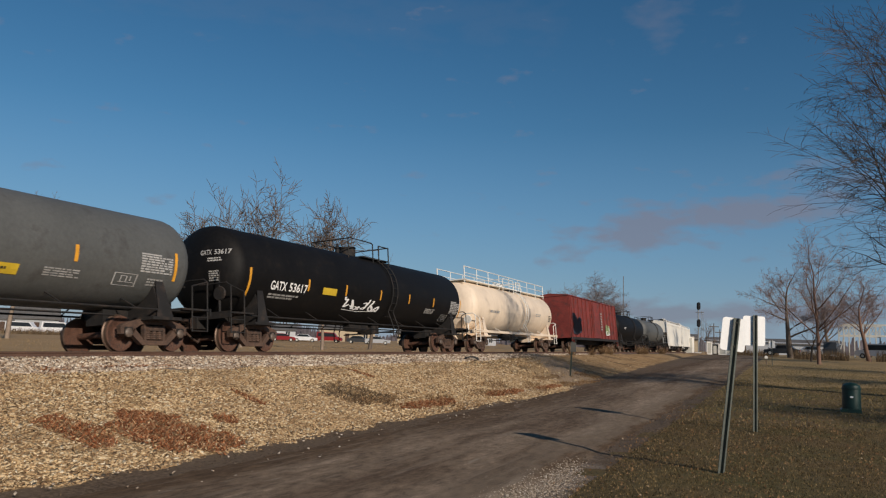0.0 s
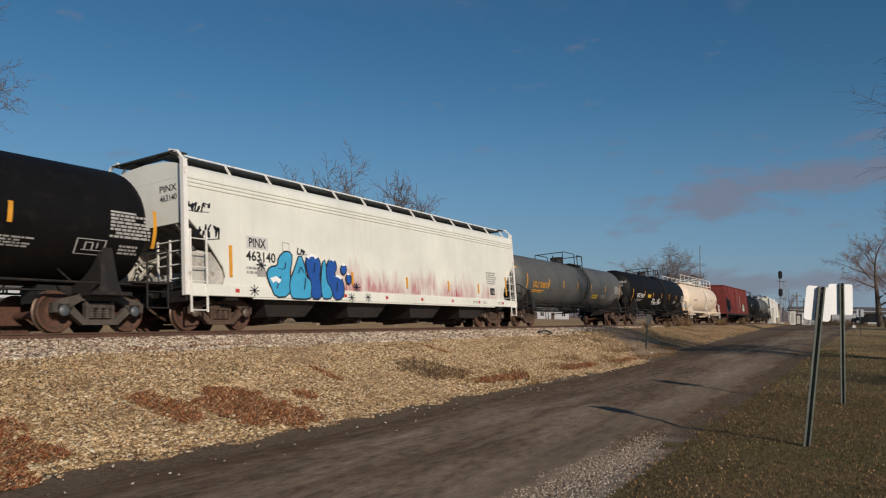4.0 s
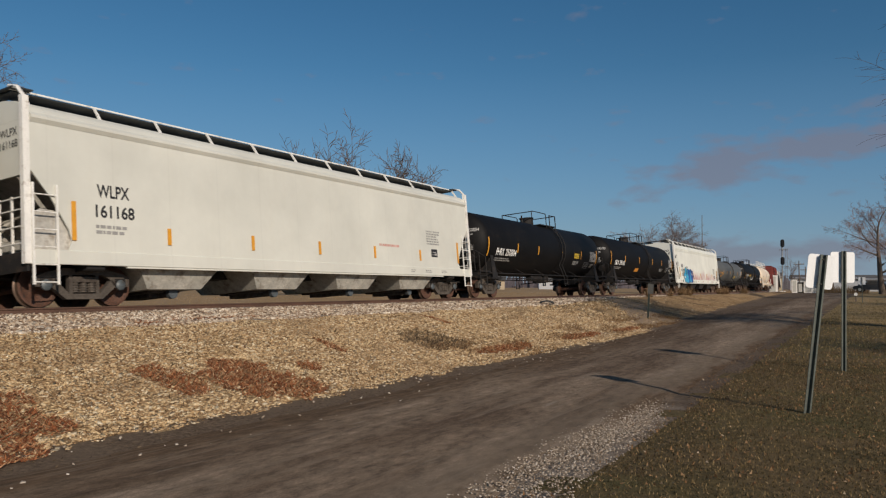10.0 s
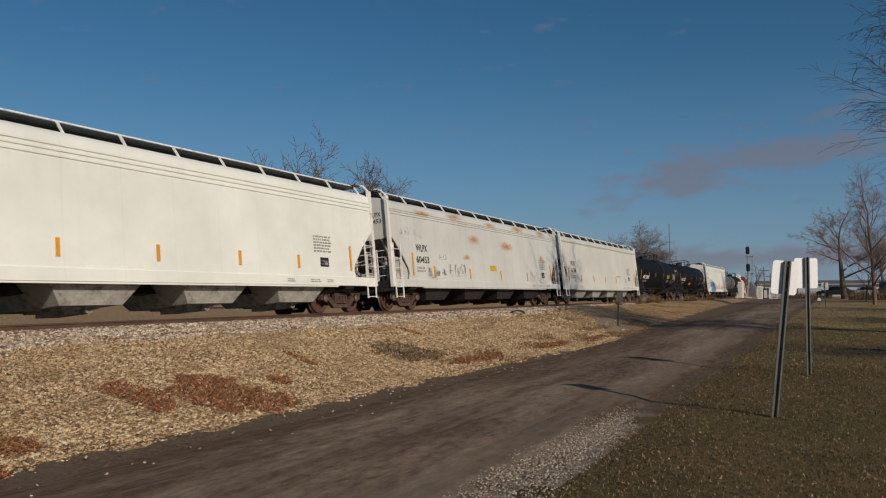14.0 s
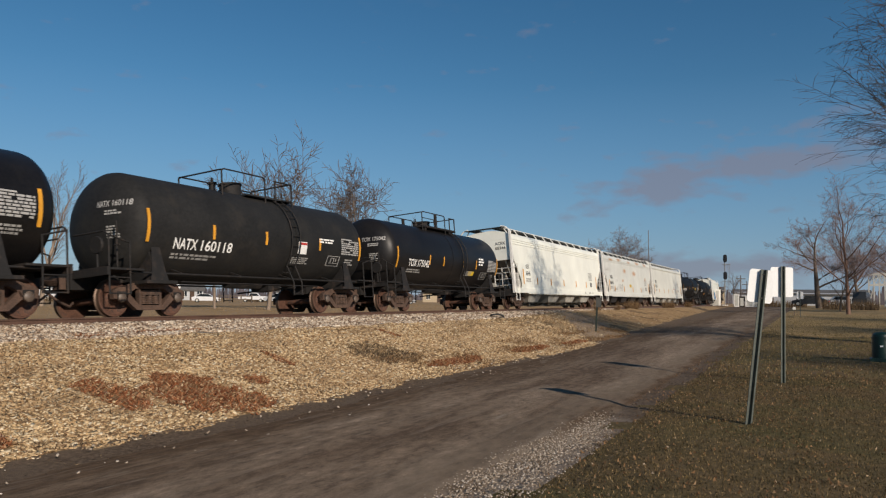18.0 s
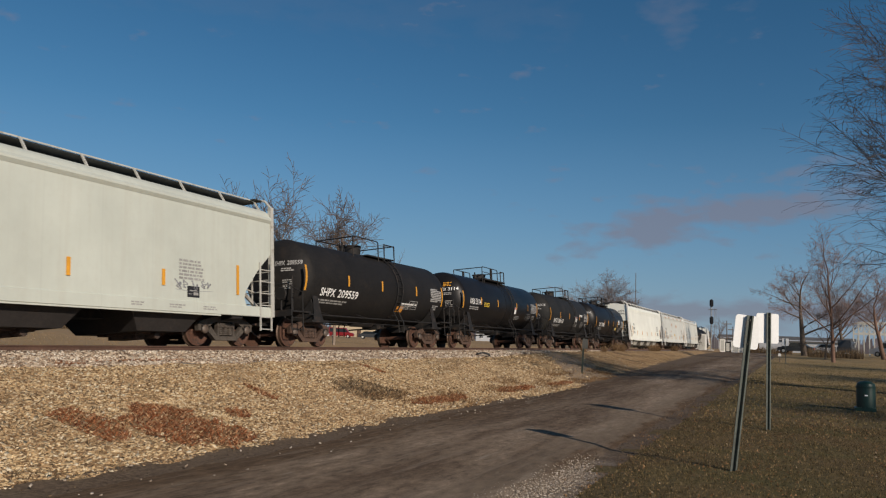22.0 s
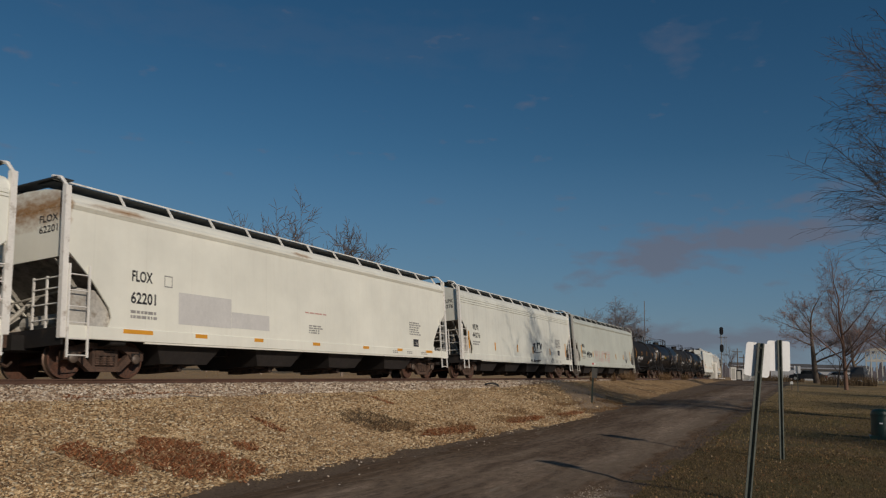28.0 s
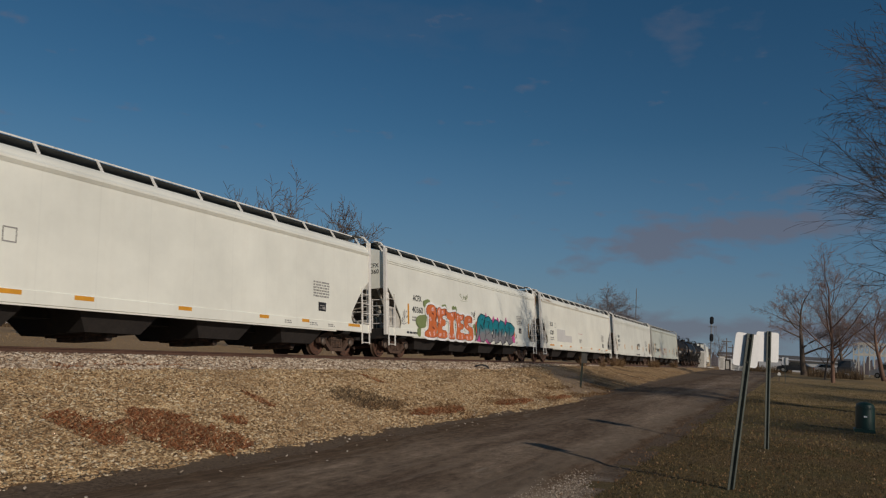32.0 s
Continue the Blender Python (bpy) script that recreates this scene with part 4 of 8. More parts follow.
u, y = sow(9000, -3.3, -1.9, 4.0, 40.0, lambda a, b: noise.noise((a * 1.5, b * 0.8, 15.0)) > -0.05)
blades("verge_litter", "dark leaf litter along the edge of the lawn", "weeds", DARK_WEED, on_ground(u, y) + np.array([0, 0, 0.02]), 0.035, 0.012, 30, 1.5, 0.7)
u, y = sow(14000, -9.6, -7.8, 14.0, 40.0, lambda a, b: noise.noise((a * 1.2, b * 0.5, 25.0)) > 0.1)
blades("dead_weeds", "brown litter along the foot of the bank", "weeds", BROWN_LITTER, on_ground(u, y) + np.array([0, 0, 0.01]), 0.09, 0.014, 31, 1.45)
u, y = sow(9000, -3.0, 5.0, 4.0, 24.0, lambda a, b: noise.noise((a * 0.9, b * 0.9, 5.0)) > -0.15)
blades("fallen_leaves", "brown fallen leaves strewn on the lawn", "leaves", LEAF, on_ground(u, y) + np.array([0, 0, 0.02]), 0.036, 0.015, 27, 1.5)
u, y = sow(30000, -60.0, -19.0, 5.0, 110.0, lambda a, b: True)
blades("field_grass", "dry tawny grass in the field beyond the track", "grass", STRAW, on_ground(u, y), 0.07, 0.013, 28, 1.2)
BRUSH = pebble("brown winter brush", ((0.0, (0.09, 0.05, 0.025)), (0.5, (0.19, 0.115, 0.055)), (1.0, (0.32, 0.21, 0.11))))
TUFTS = ((-13.7, 64.0, 0.8), (-13.7, 82.0, 0.9), (-13.5, 52.0, 0.35), (-13.6, 95.0, 0.6), (-13.5, 58.0, 0.3))
u, y = sow(60000, -14.6, -12.2, 44.0, 98.0, lambda a, b: min(((a - c) / (0.7 * r)) ** 2 + ((b - d) / (2.2 * r)) ** 2 for c, d, r in TUFTS) < 0.6 + 0.5 * noise.noise((a * 2, b, 6.0)))
blades("bank_brush", "brown brush along the far part of the bank", "brush", BRUSH, on_ground(u, y), 0.75, 0.012, 29, 1.25)
u, y = sow(16000, -12.6, -7.6, 29.0, 80.0, lambda a, b: gravel_end(a) < b and a < toe(b))
blades("bank_straw", "pale straw lying over the far part of the bank", "grass", STRAW, on_ground(u, y), 0.22, 0.012, 32, 1.5, 0.7)


# ---- track ----
def track_pose(s):
    x, y, heading = on_track(s)
    return pose(x, y, RAIL_Z, 0, 0, heading) @ pose(0.75, 0, 0) @ pose(0, 0, 0, 0, -LEAN, 0) @ pose(-0.75, 0, 0)


RAIL_OUTLINE = [(-0.07, -0.17), (0.07, -0.17), (0.07, -0.155), (0.012, -0.13), (0.012, -0.045), (0.036, -0.035), (0.036, -0.006), (0.03, 0.0), (-0.03, 0.0), (-0.036, -0.006), (-0.036, -0.035), (-0.012, -0.045), (-0.012, -0.13), (-0.07, -0.155)]


def rail_line(side):
    stations = [-320, -60, 0, 40, 80] + [100 + 12 * k for k in range(1, 32)]
    verts, faces, n = [], [], len(RAIL_OUTLINE)
    for s in stations:
        m = track_pose(s)
        verts += [m @ Vector((side + x, 0, z)) for x, z in RAIL_OUTLINE]
    for j in range(len(stations) - 1):
        faces += [(j * n + k, j * n + (k + 1) % n, (j + 1) * n + (k + 1) % n, (j + 1) * n + k) for k in range(n)]
    data = bpy.data.meshes.new("rail")
    data.from_pydata([tuple(v) for v in verts], [], faces)
    data.materials.append(RAIL_SIDE)
    data.materials.append(TREAD)
    for face in data.polygons:
        if min(RAIL_OUTLINE[i % n][1] for i in face.vertices) > -0.007:
            face.material_index = 1
    return data


track = thing("railway_track", "single railway track with rusty rails on a ballast bed", "railway track", kind="structure")
for side in (0.755, -0.755):
    part("rail", rail_line(side), None, track)
TIE_WOOD = surface("weathered tie timber", (0.07, 0.052, 0.038), 0.9, coarse=(2, 0.3), fine=(25, 0.3), stretch=(0.3, 4, 4), by_piece=0.3)
TIE = Form().block((-1.3, -0.115, -0.35), (1.3, 0.115, -0.172), 0.0).mesh("tie", TIE_WOOD)
for k in range(150):
    part("tie", TIE, None, track, m=track_pose(-8 + 0.5 * k + random.uniform(-0.03, 0.03)) @ pose(0, 0, 0, 0, 0, random.uniform(-1, 1)))

# ---- the train ----
SPEED = 8.72                        # metres a second
WHEEL_R = 0.457


def wheelset_mesh():
    form = Form()
    wheel = [(0.66, 0.13), (0.665, 0.36), (0.66, 0.45), (0.665, 0.487), (0.69, 0.487), (0.712, 0.457), (0.8, 0.45), (0.805, 0.4), (0.765, 0.36), (0.745, 0.2), (0.79, 0.14), (0.82, 0.12)]
    form.turned(wheel, 28)
    form.turned([(-a, r) for a, r in wheel], 28)
    form.rod((-0.68, 0, 0), (0.68, 0, 0), 0.085, 10)
    form.rod((0.8, 0, 0), (1.06, 0, 0), 0.08, 10).rod((-0.8, 0, 0), (-1.06, 0, 0), 0.08, 10)
    data = form.mesh("wheelset", WHEEL_RUST, True)
    data.materials.append(TREAD_DULL)
    for face in data.polygons:
        r = [math.hypot(data.vertices[i].co.y, data.vertices[i].co.z) for i in face.vertices]
        if min(r) > 0.446 and max(r) < 0.49:
            face.material_index = 1
    return data


def side_frame_form(sign):
    form = Form()
    top = [(-1.12, 0.42), (-1.14, 0.62), (-0.98, 0.7), (-0.5, 0.82), (0.5, 0.82), (0.98, 0.7), (1.14, 0.62), (1.12, 0.42), (1.02, 0.42), (1.0, 0.56), (0.8, 0.56),
           (0.74, 0.42), (0.64, 0.58), (0.45, 0.68), (-0.45, 0.68), (-0.64, 0.58), (-0.74, 0.42), (-0.8, 0.56), (-1.0, 0.56), (-1.02, 0.42)]
    low = [(-0.8, 0.44), (-0.44, 0.15), (0.44, 0.15), (0.8, 0.44), (0.68, 0.58), (0.37, 0.27), (-0.37, 0.27), (-0.68, 0.58)]
    a, b = sorted((sign * 0.93, sign * 1.07))
    form.prism(top, a, b, "x").prism(low, a, b, "x")
    for y in (-0.36, 0.28):
        form.prism([(y, 0.25), (y + 0.08, 0.25), (y + 0.08, 0.7), (y, 0.7)], a + 0.01, b - 0.01, "x")
    return form


def spring_form(sign):
    form = Form()
    for y in (-0.2, 0.0, 0.2):
        form.turned([(0.3 + 0.028 * k, 0.075 if k % 2 else 0.09) for k in range(9)], 8, "z", (sign * 1.0, y, 0))
    form.block((min(sign * 0.9, sign * 1.08), -0.28, 0.52), (max(sign * 0.9, sign * 1.08), 0.28, 0.64))
    return form


def truck_forms():
    bolster = Form().block((-1.0, -0.2, 0.5), (1.0, 0.2, 0.68), 0.03).block((-0.3, -0.28, 0.62), (0.3, 0.28, 0.74))
    for y in (-0.42, 0.42):
        bolster.rod((-0.85, y, 0.34), (0.85, y, 0.34), 0.045, 6).block((0.62, y - 0.06, 0.26), (0.8, y + 0.06, 0.44))
    for y in (-0.89, 0.89):
        for sign in (-1, 1):
            bolster.block((sign * 1.0 - 0.09, y - 0.13, 0.42), (sign * 1.0 + 0.09, y + 0.13, 0.6))
    return bolster


WHEELSET = wheelset_mesh()
TRUCK_MESHES = {}
for key, steel in (("brown", TRUCK_BROWN), ("grey", TRUCK_GREY)):
    TRUCK_MESHES[key] = (truck_forms().mesh("truck", FRAME_BLACK), [side_frame_form(s).mesh("side_frame", steel) for s in (-1, 1)],
                         [spring_form(s).mesh("spring_nest", steel) for s in (-1, 1)])
CAP_BLUE = surface("pale blue bearing cap", (0.085, 0.1, 0.108), 0.45, coarse=(6, 0.2), fine=(40, 0.2), dirt=((0.08, 0.05, 0.03), 0.4, 8))
CAP_BROWN = surface("greasy brown bearing cap", (0.12, 0.09, 0.07), 0.5, coarse=(6, 0.2), fine=(40, 0.2), dirt=((0.04, 0.03, 0.02), 0.4, 8))
CAP = {k: Form().turned([(1.05, 0.12), (1.1, 0.12), (1.13, 0.09), (1.14, 0.0)], 12).mesh("bearing_cap", m, True) for k, m in (("blue", CAP_BLUE), ("brown", CAP_BROWN))}
rolling = []


def add_truck(car, y, steel="brown", cap="brown"):
    body, frames, springs = TRUCK_MESHES[steel]
    truck = part("truck", body, None, car, "four-wheel freight truck of rusty cast steel", m=pose(0, y, 0))
    for frame_mesh, spring in zip(frames, springs):
        part("side_frame", frame_mesh, None, truck)
        part("spring_nest", spring, None, truck)
    for dy in (-0.89, 0.89):
        part("bearing_cap", CAP[cap], None, truck, m=pose(0, dy, WHEEL_R))
        rolling.append((part("wheelset", WHEELSET, None, truck, m=pose(0, dy, WHEEL_R)), dy))


COUPLER = (Form().block((-0.07, -0.1, 0.8), (0.07, 0.75, 0.94), 0.02).prism([(-0.14, 0.7), (0.12, 0.68), (0.15, 0.92), (0.02, 1.02), (-0.16, 0.98)], 0.72, 1.0, "z")
           .path([(0.3, 0.05, 0.75), (0.32, 0.5, 0.42), (0.25, 0.85, 0.3), (0.12, 1.05, 0.4)], 0.03, 6)).mesh("coupler", TRUCK_BROWN)


def add_couplers(car, half):
    part("coupler", COUPLER, None, car, m=pose(0, half - 0.1, 0))
    part("coupler", COUPLER, None, car, m=pose(0, -half + 0.1, 0, 0, 0, 180))


def add_ladder(car, x, y, low, high, width=0.5, material=WHITE_PAINT, step=0.36, out=0.0):
    stiles = [Form().block((x - 0.02, y + dy - 0.022, low), (x + 0.02, y + dy + 0.022, high)) for dy in (0.0, width)]
    ladder = part("ladder", stiles[0], material, car)
    part("stile", stiles[1], material, ladder)
    z = low + 0.05
    rung = Form().rod((x, y, 0), (x, y + width, 0), 0.016, 6).mesh("rung", material)
    while z < high - 0.05:
        part("rung", rung, None, ladder, m=pose(0, 0, z))
        z += step
    return ladder


def mark(car, name, data, label=""):
    ob = part(name, data, None, car, label)
    return tagged(ob, kind="stuff") if name in ("stencil_table", "stencil_lines", "load_data", "head_lettering") else ob


def add_strips(car, places, shift, x=1.556, tall=(1.36, 2.2), short=(1.38, 1.78)):
    for k, y in enumerate(places):
        z0, z1 = tall if k in (0, len(places) - 1) else short
        form = Form().block((x - 0.012, y + shift - 0.05, z0), (x + 0.002, y + shift + 0.05, z1))
        part("reflector_strip", form, YELLOW_TAPE, car)


GUSSET_GREY = surface("dusty pale grey end panel", (0.5, 0.48, 0.43), 0.65, coarse=(1.5, 0.2), fine=(15, 0.15), dirt=((0.2, 0.15, 0.1), 0.4, 2.5))
# shade under the sloping end is put into this dark colour, with grime spots
SLOPE_SHADE = surface("shaded grimy slope sheet paint", (0.22, 0.19, 0.16), 0.75, coarse=(1.5, 0.3), fine=(15, 0.25), dirt=((0.05, 0.035, 0.025), 0.6, 2.5))


def hopper_shell(car, half, groove, paint, c):
    """Side sheets with cut-away lower corners, round-shouldered roof and upright upper ends, each a part."""
    h = half
    corner = ((c - 0.1, 1.12), (c, 1.36), (c - 0.07, 1.58), (0.55 * c, 2.2), (0.08, 2.78), (0.08, 3.86))
    outline = [(-h + a, z) for a, z in corner] + [(h - a, z) for a, z in corner[::-1]]
    for x in (1.49, -1.53):
        sheet = part("side_sheet", Form().prism(outline, x, x + 0.04, "x"), paint, car)
        if len(groove) == 1:
            side = 1 if x > 0 else -1
            part("eave", Form().prism([(side * a, b) for a, b in ((1.535, 3.76), (1.6, 3.845), (1.6, 3.9), (1.535, 3.97))], -h + 0.09, h - 0.09), paint, sheet)
            continue
        for z in groove:
            rim = 1.53 if x > 0 else -1.555
            part("side_rib", Form().block((rim, -h + 0.09, z), (rim + 0.025, h - 0.09, z + 0.06), 0.008), paint, sheet)
    shoulder = [(1.53, 3.863), (1.52, 3.95), (1.46, 4.07), (1.33, 4.18), (1.1, 4.27), (0.7, 4.35), (0.0, 4.39)]
    ring = shoulder + [(-x, z) for x, z in shoulder[-2::-1]]
    n = len(ring)
    roof = Form().add([(x, y, z) for y in (-h + 0.06, h - 0.06) for x, z in ring], [(i, i + 1, n + i + 1, n + i) for i in range(n - 1)] + [tuple(range(n)), tuple(range(n, 2 * n))])
    part("roof", roof, paint, car, smooth=True)
    for y in (-h + 0.06, h - 0.1):
        part("end_sheet", Form().block((-1.48, y, 2.7), (1.48, y + 0.04, 3.86)), paint, car)


def hopper_bay(spread):
    """One discharge bay: a funnel between the sills with its outlet gate under it."""
    form = Form()
    top = [(-1.42, -spread, 1.0), (1.42, -spread, 1.0), (1.42, spread, 1.0), (-1.42, spread, 1.0)]
    low = [(-1.1, -0.82, 0.36), (1.1, -0.82, 0.36), (1.1, 0.82, 0.36), (-1.1, 0.82, 0.36)]
    form.add(top + low, [(0, 1, 5, 4), (1, 2, 6, 5), (2, 3, 7, 6), (3, 0, 4, 7), (4, 5, 6, 7)])
    return form


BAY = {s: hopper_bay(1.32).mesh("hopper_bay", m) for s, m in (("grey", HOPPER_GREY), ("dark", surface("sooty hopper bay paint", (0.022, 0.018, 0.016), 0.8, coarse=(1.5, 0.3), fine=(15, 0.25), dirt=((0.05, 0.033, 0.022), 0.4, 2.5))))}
GATE_FORM = Form().block((-0.7, -0.48, 0.3), (0.7, 0.48, 0.4), 0.02).block((-0.5, -0.3, 0.2), (0.5, 0.3, 0.32)).rod((0.5, 0.1, 0.28), (0.85, 0.1, 0.28), 0.1, 12).block((0.68, -0.36, 0.36), (0.74, 0.4, 0.5))
GATE_CAP = Form().rod((0.8, 0.1, 0.28), (0.92, 0.1, 0.28), 0.14, 12).mesh("gate_cap", CAP_BLUE)
GATES = {"brown": GATE_FORM.mesh("outlet_gate", TRUCK_BROWN), "blue": GATE_FORM.mesh("outlet_gate", TRUCK_GREY), "grey": GATE_FORM.mesh("outlet_gate", HOPPER_GREY)}


def covered_hopper(label, far, near, paint, trim=WHITE_PAINT, groove=(3.72, 3.8), gate="brown", steel="brown", cap="brown", bays=4, cut=1.3):
    """A covered hopper between truck centres at far and near (metres along the train at the clip's start). Returns it and its half lengths."""
    reach = (far - near) / 2
    half = reach + 1.55
    car = thing("covered_hopper_car", label, "hopper car", group="freight cars of the train")
    hopper_shell(car, half, groove, paint, cut)
    for x in (1.5, -1.56):
        sill = Form().block((x, -half + 0.1, 0.84), (x + 0.06, half - 0.1, 1.14), 0.012)
        sill.block((x - 0.02, -half + 2.3, 0.8), (x + 0.04, half - 2.3, 0.86))
        part("side_sill", sill, paint, car)
    for sign in (-1, 1):
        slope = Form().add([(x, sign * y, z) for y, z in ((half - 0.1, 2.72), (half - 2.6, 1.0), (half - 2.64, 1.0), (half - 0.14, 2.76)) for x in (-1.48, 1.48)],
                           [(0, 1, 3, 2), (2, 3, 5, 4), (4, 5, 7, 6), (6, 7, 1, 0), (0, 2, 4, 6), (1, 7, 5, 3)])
        part("end_slope_sheet", slope, SLOPE_SHADE, car)
        deck = Form().block((-1.45, min(sign * half, sign * (half - 2.0)), 0.98), (1.45, max(sign * half, sign * (half - 2.0)), 1.04)).block((-0.3, min(sign * (half + 0.3), sign * (half - 2.4)), 0.66), (0.3, max(sign * (half + 0.3), sign * (half - 2.4)), 1.0))
        deck.block((-1.5, min(sign * (half - 0.06), sign * half), 0.7), (1.5, max(sign * (half - 0.06), sign * half), 1.1))
        part("end_platform", deck, FRAME_BLACK, car)
        gear = Form().rod((-0.75, sign * (half - 0.8), 1.35), (0.55, sign * (half - 0.8), 1.35), 0.2, 12).rod((0.8, sign * (half - 0.5), 1.04), (0.8, sign * (half - 0.5), 2.2), 0.03, 6)
        gear.path([(-1.2, sign * (half - 0.3), 1.04), (-1.0, sign * (half - 0.6), 1.9), (0.2, sign * (half - 0.9), 2.1), (1.2, sign * (half - 0.4), 1.6)], 0.025, 6)
        gear.prism([(0.2, 1.04), (0.9, 1.04), (0.65, 1.7), (0.35, 1.7)], sign * (half - 1.05), sign * (half - 1.0))
        part("brake_gear", gear, HOPPER_GREY, car)
        for x in (1.5, -1.5):
            post = Form().block((x - 0.06, sign * half - 0.07, 0.84), (x + 0.06, sign * half + 0.07, 4.3), 0.015).path([(x, sign * half, 4.28), (x * 0.86, sign * half, 4.52), (x * 0.66, sign * half, 4.6)], 0.04, 6)
            part("corner_post", post, trim, car)
            start = half - 0.62 if sign > 0 else -half + 0.1
            add_ladder(car, x + (0.07 if x > 0 else -0.07), start, 0.42, 2.5, 0.52, trim)
        if sign < 0:
            for x in (1.38, -1.42):
                part("end_gusset", Form().prism([(-half + a, z) for a, z in ((0.15, 1.14), (cut + 0.12, 1.14), (cut + 0.08, 1.5), (0.68 * cut, 1.98), (0.35 * cut, 2.0), (0.15, 1.85))], x, x + 0.04, "x"), GUSSET_GREY, car, "pale grey end panel inside the cut corner")
        for x in (1.25, -1.25):
            brace = Form().rod((x, sign * (half - 0.2), 1.04), (x * 0.5, sign * (half - 1.0), 2.1), 0.06, 6).rod((x * 0.85, sign * (half - 0.12), 2.7), (x * 0.8, sign * (half - 1.5), 1.1), 0.05, 6)
            part("end_brace", brace, HOPPER_GREY, car)
        y = sign * (half - 0.1)
        for x in (0.35, 0.8):
            part("end_stanchion", Form().block((x, y, 1.04), (x + 0.04, y + 0.04, 2.3)), trim, car)
        for z in (1.3, 1.65, 2.0, 2.25):
            part("end_rail", Form().rod((0.35, y, z), (1.45, y, z), 0.016, 6), trim, car)
    board = Form()
    for x in (0.42, -0.98):
        board.block((x, -half + 0.05, 4.49), (x + 0.56, half - 0.05, 4.52))
    for y in (-half - 0.05, half - 0.4):
        board.block((-1.2, y, 4.53), (1.2, y + 0.45, 4.56))
    part("running_board", board, GRATING, car, "dark steel grating walkway along the roof")
    edge = Form()
    for x in (0.99, -1.03):
        edge.block((x, -half, 4.525), (x + 0.03, half, 4.56))
    part("walkway_edge", edge, trim, car)
    count = int(2 * half / 1.62)
    bracket = Form().prism([(1.22, 4.2), (1.28, 4.2), (1.05, 4.55), (1.0, 4.55)], -0.022, 0.022).mesh("walkway_bracket", trim)
    for k in range(count + 1):
        y = -half + 0.25 + k * (2 * half - 0.5) / count
        part("walkway_bracket", bracket, None, car, m=pose(0, y, 0))
        part("walkway_bracket", bracket, None, car, m=pose(0, y, 0, 0, 0, 180))
    hatch = Form().block((-0.36, -half + 0.8, 4.37), (0.36, half - 0.8, 4.5), 0.04)
    part("roof_hatch", hatch, trim, car)
    span = 2 * (reach - 0.6) / bays
    for k in range(bays):
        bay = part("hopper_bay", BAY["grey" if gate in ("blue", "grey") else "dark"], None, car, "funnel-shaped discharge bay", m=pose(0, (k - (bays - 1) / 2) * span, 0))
        part("outlet_gate", GATES[gate], None, bay)
        if gate == "blue":
            part("gate_cap", GATE_CAP, None, bay)
    sill = Form().block((-0.28, -half + 0.3, 0.7), (0.28, half - 0.3, 1.02))
    part("centre_sill", sill, FRAME_BLACK, car)
    for y in (-reach, reach):
        add_truck(car, y, steel, cap)
        part("body_bolster", Form().block((-1.48, y - 0.22, 0.74), (1.48, y + 0.22, 1.0), 0.03), FRAME_BLACK, car)
    add_couplers(car, reach + 1.75)
    moving.append((car, (far + near) / 2))
    return car, half


def hopper_marks(car, shift, name, number, name_box, number_box, half, ink=LETTER_BLACK):
    y0, y1, z0, z1 = name_box
    mark(car, "reporting_mark", on_side(letters(name, ink, 0.022), y0 + shift, y1 + shift, z0, z1, 1.536))
    y0, y1, z0, z1 = number_box
    mark(car, "car_number", on_side(letters(number, ink, 0.022), y0 + shift, y1 + shift, z0, z1, 1.536))
    y0, z0 = y0 + shift, z0
    mark(car, "load_data", on_side(flat_mesh("load_data", bar_rows(2, len(name) + int(number)), LETTER_GREY), y0, y0 + 0.9, z0 - 0.38, z0 - 0.14, 1.536))
    for text, z0, z1 in ((name, 3.55, 3.72), (number, 3.3, 3.47)):
        data = letters(text, ink, 0.012)
        for v in data.vertices:
            v.co = (0.55 + 0.62 * v.co.x, -half + 0.052, z0 + (z1 - z0) * v.co.y)
        mark(car, "end_number", data)


def side_panel(car, name, y0, y1, z0, z1, material, rings=None, x=1.536, label=""):
    rings = rings or [[(0, 0), (1, 0), (1, 1), (0, 1)]]
    return mark(car, name, on_side(flat_mesh(name, rings, material), y0, y1, z0, z1, x), label)


def hopper_notes(car, shift, box, seed, ink=LETTER_GREY):
    """The small stencilled tables at the leading end of the side."""
    y, z = box
    side_panel(car, "stencil_table", y + shift - 0.15, y + shift + 0.9, z - 0.05, z + 0.52, ink, bar_rows(6, seed, cells=9))
    box = side_panel(car, "stencil_box", y + shift + 0.15, y + shift + 0.6, z - 0.5, z - 0.2, LETTER_BLACK)
    side_panel(box, "stencil_frame", y + shift + 0.2, y + shift + 0.55, z - 0.44, z - 0.26, LETTER_GREY, [[(0, 0.1), (0.35, 0.1), (0.35, 0.2), (0, 0.2)], [(0.5, 0), (1, 0), (1, 0.45), (0.5, 0.45)], [(0.1, 0.6), (0.9, 0.6), (0.9, 0.75), (0.1, 0.75)]], 1.54)
    chance = random.Random(seed)
    for k in range(3):
        at = y + shift - 1.6 + 1.1 * k + chance.uniform(-0.2, 0.2)
        side_panel(car, "stencil_lines", at, at + chance.uniform(0.3, 0.6), 0.93, 1.05, LETTER_GREY, bar_rows(2, seed + k, cells=5), 1.563)


moving = []

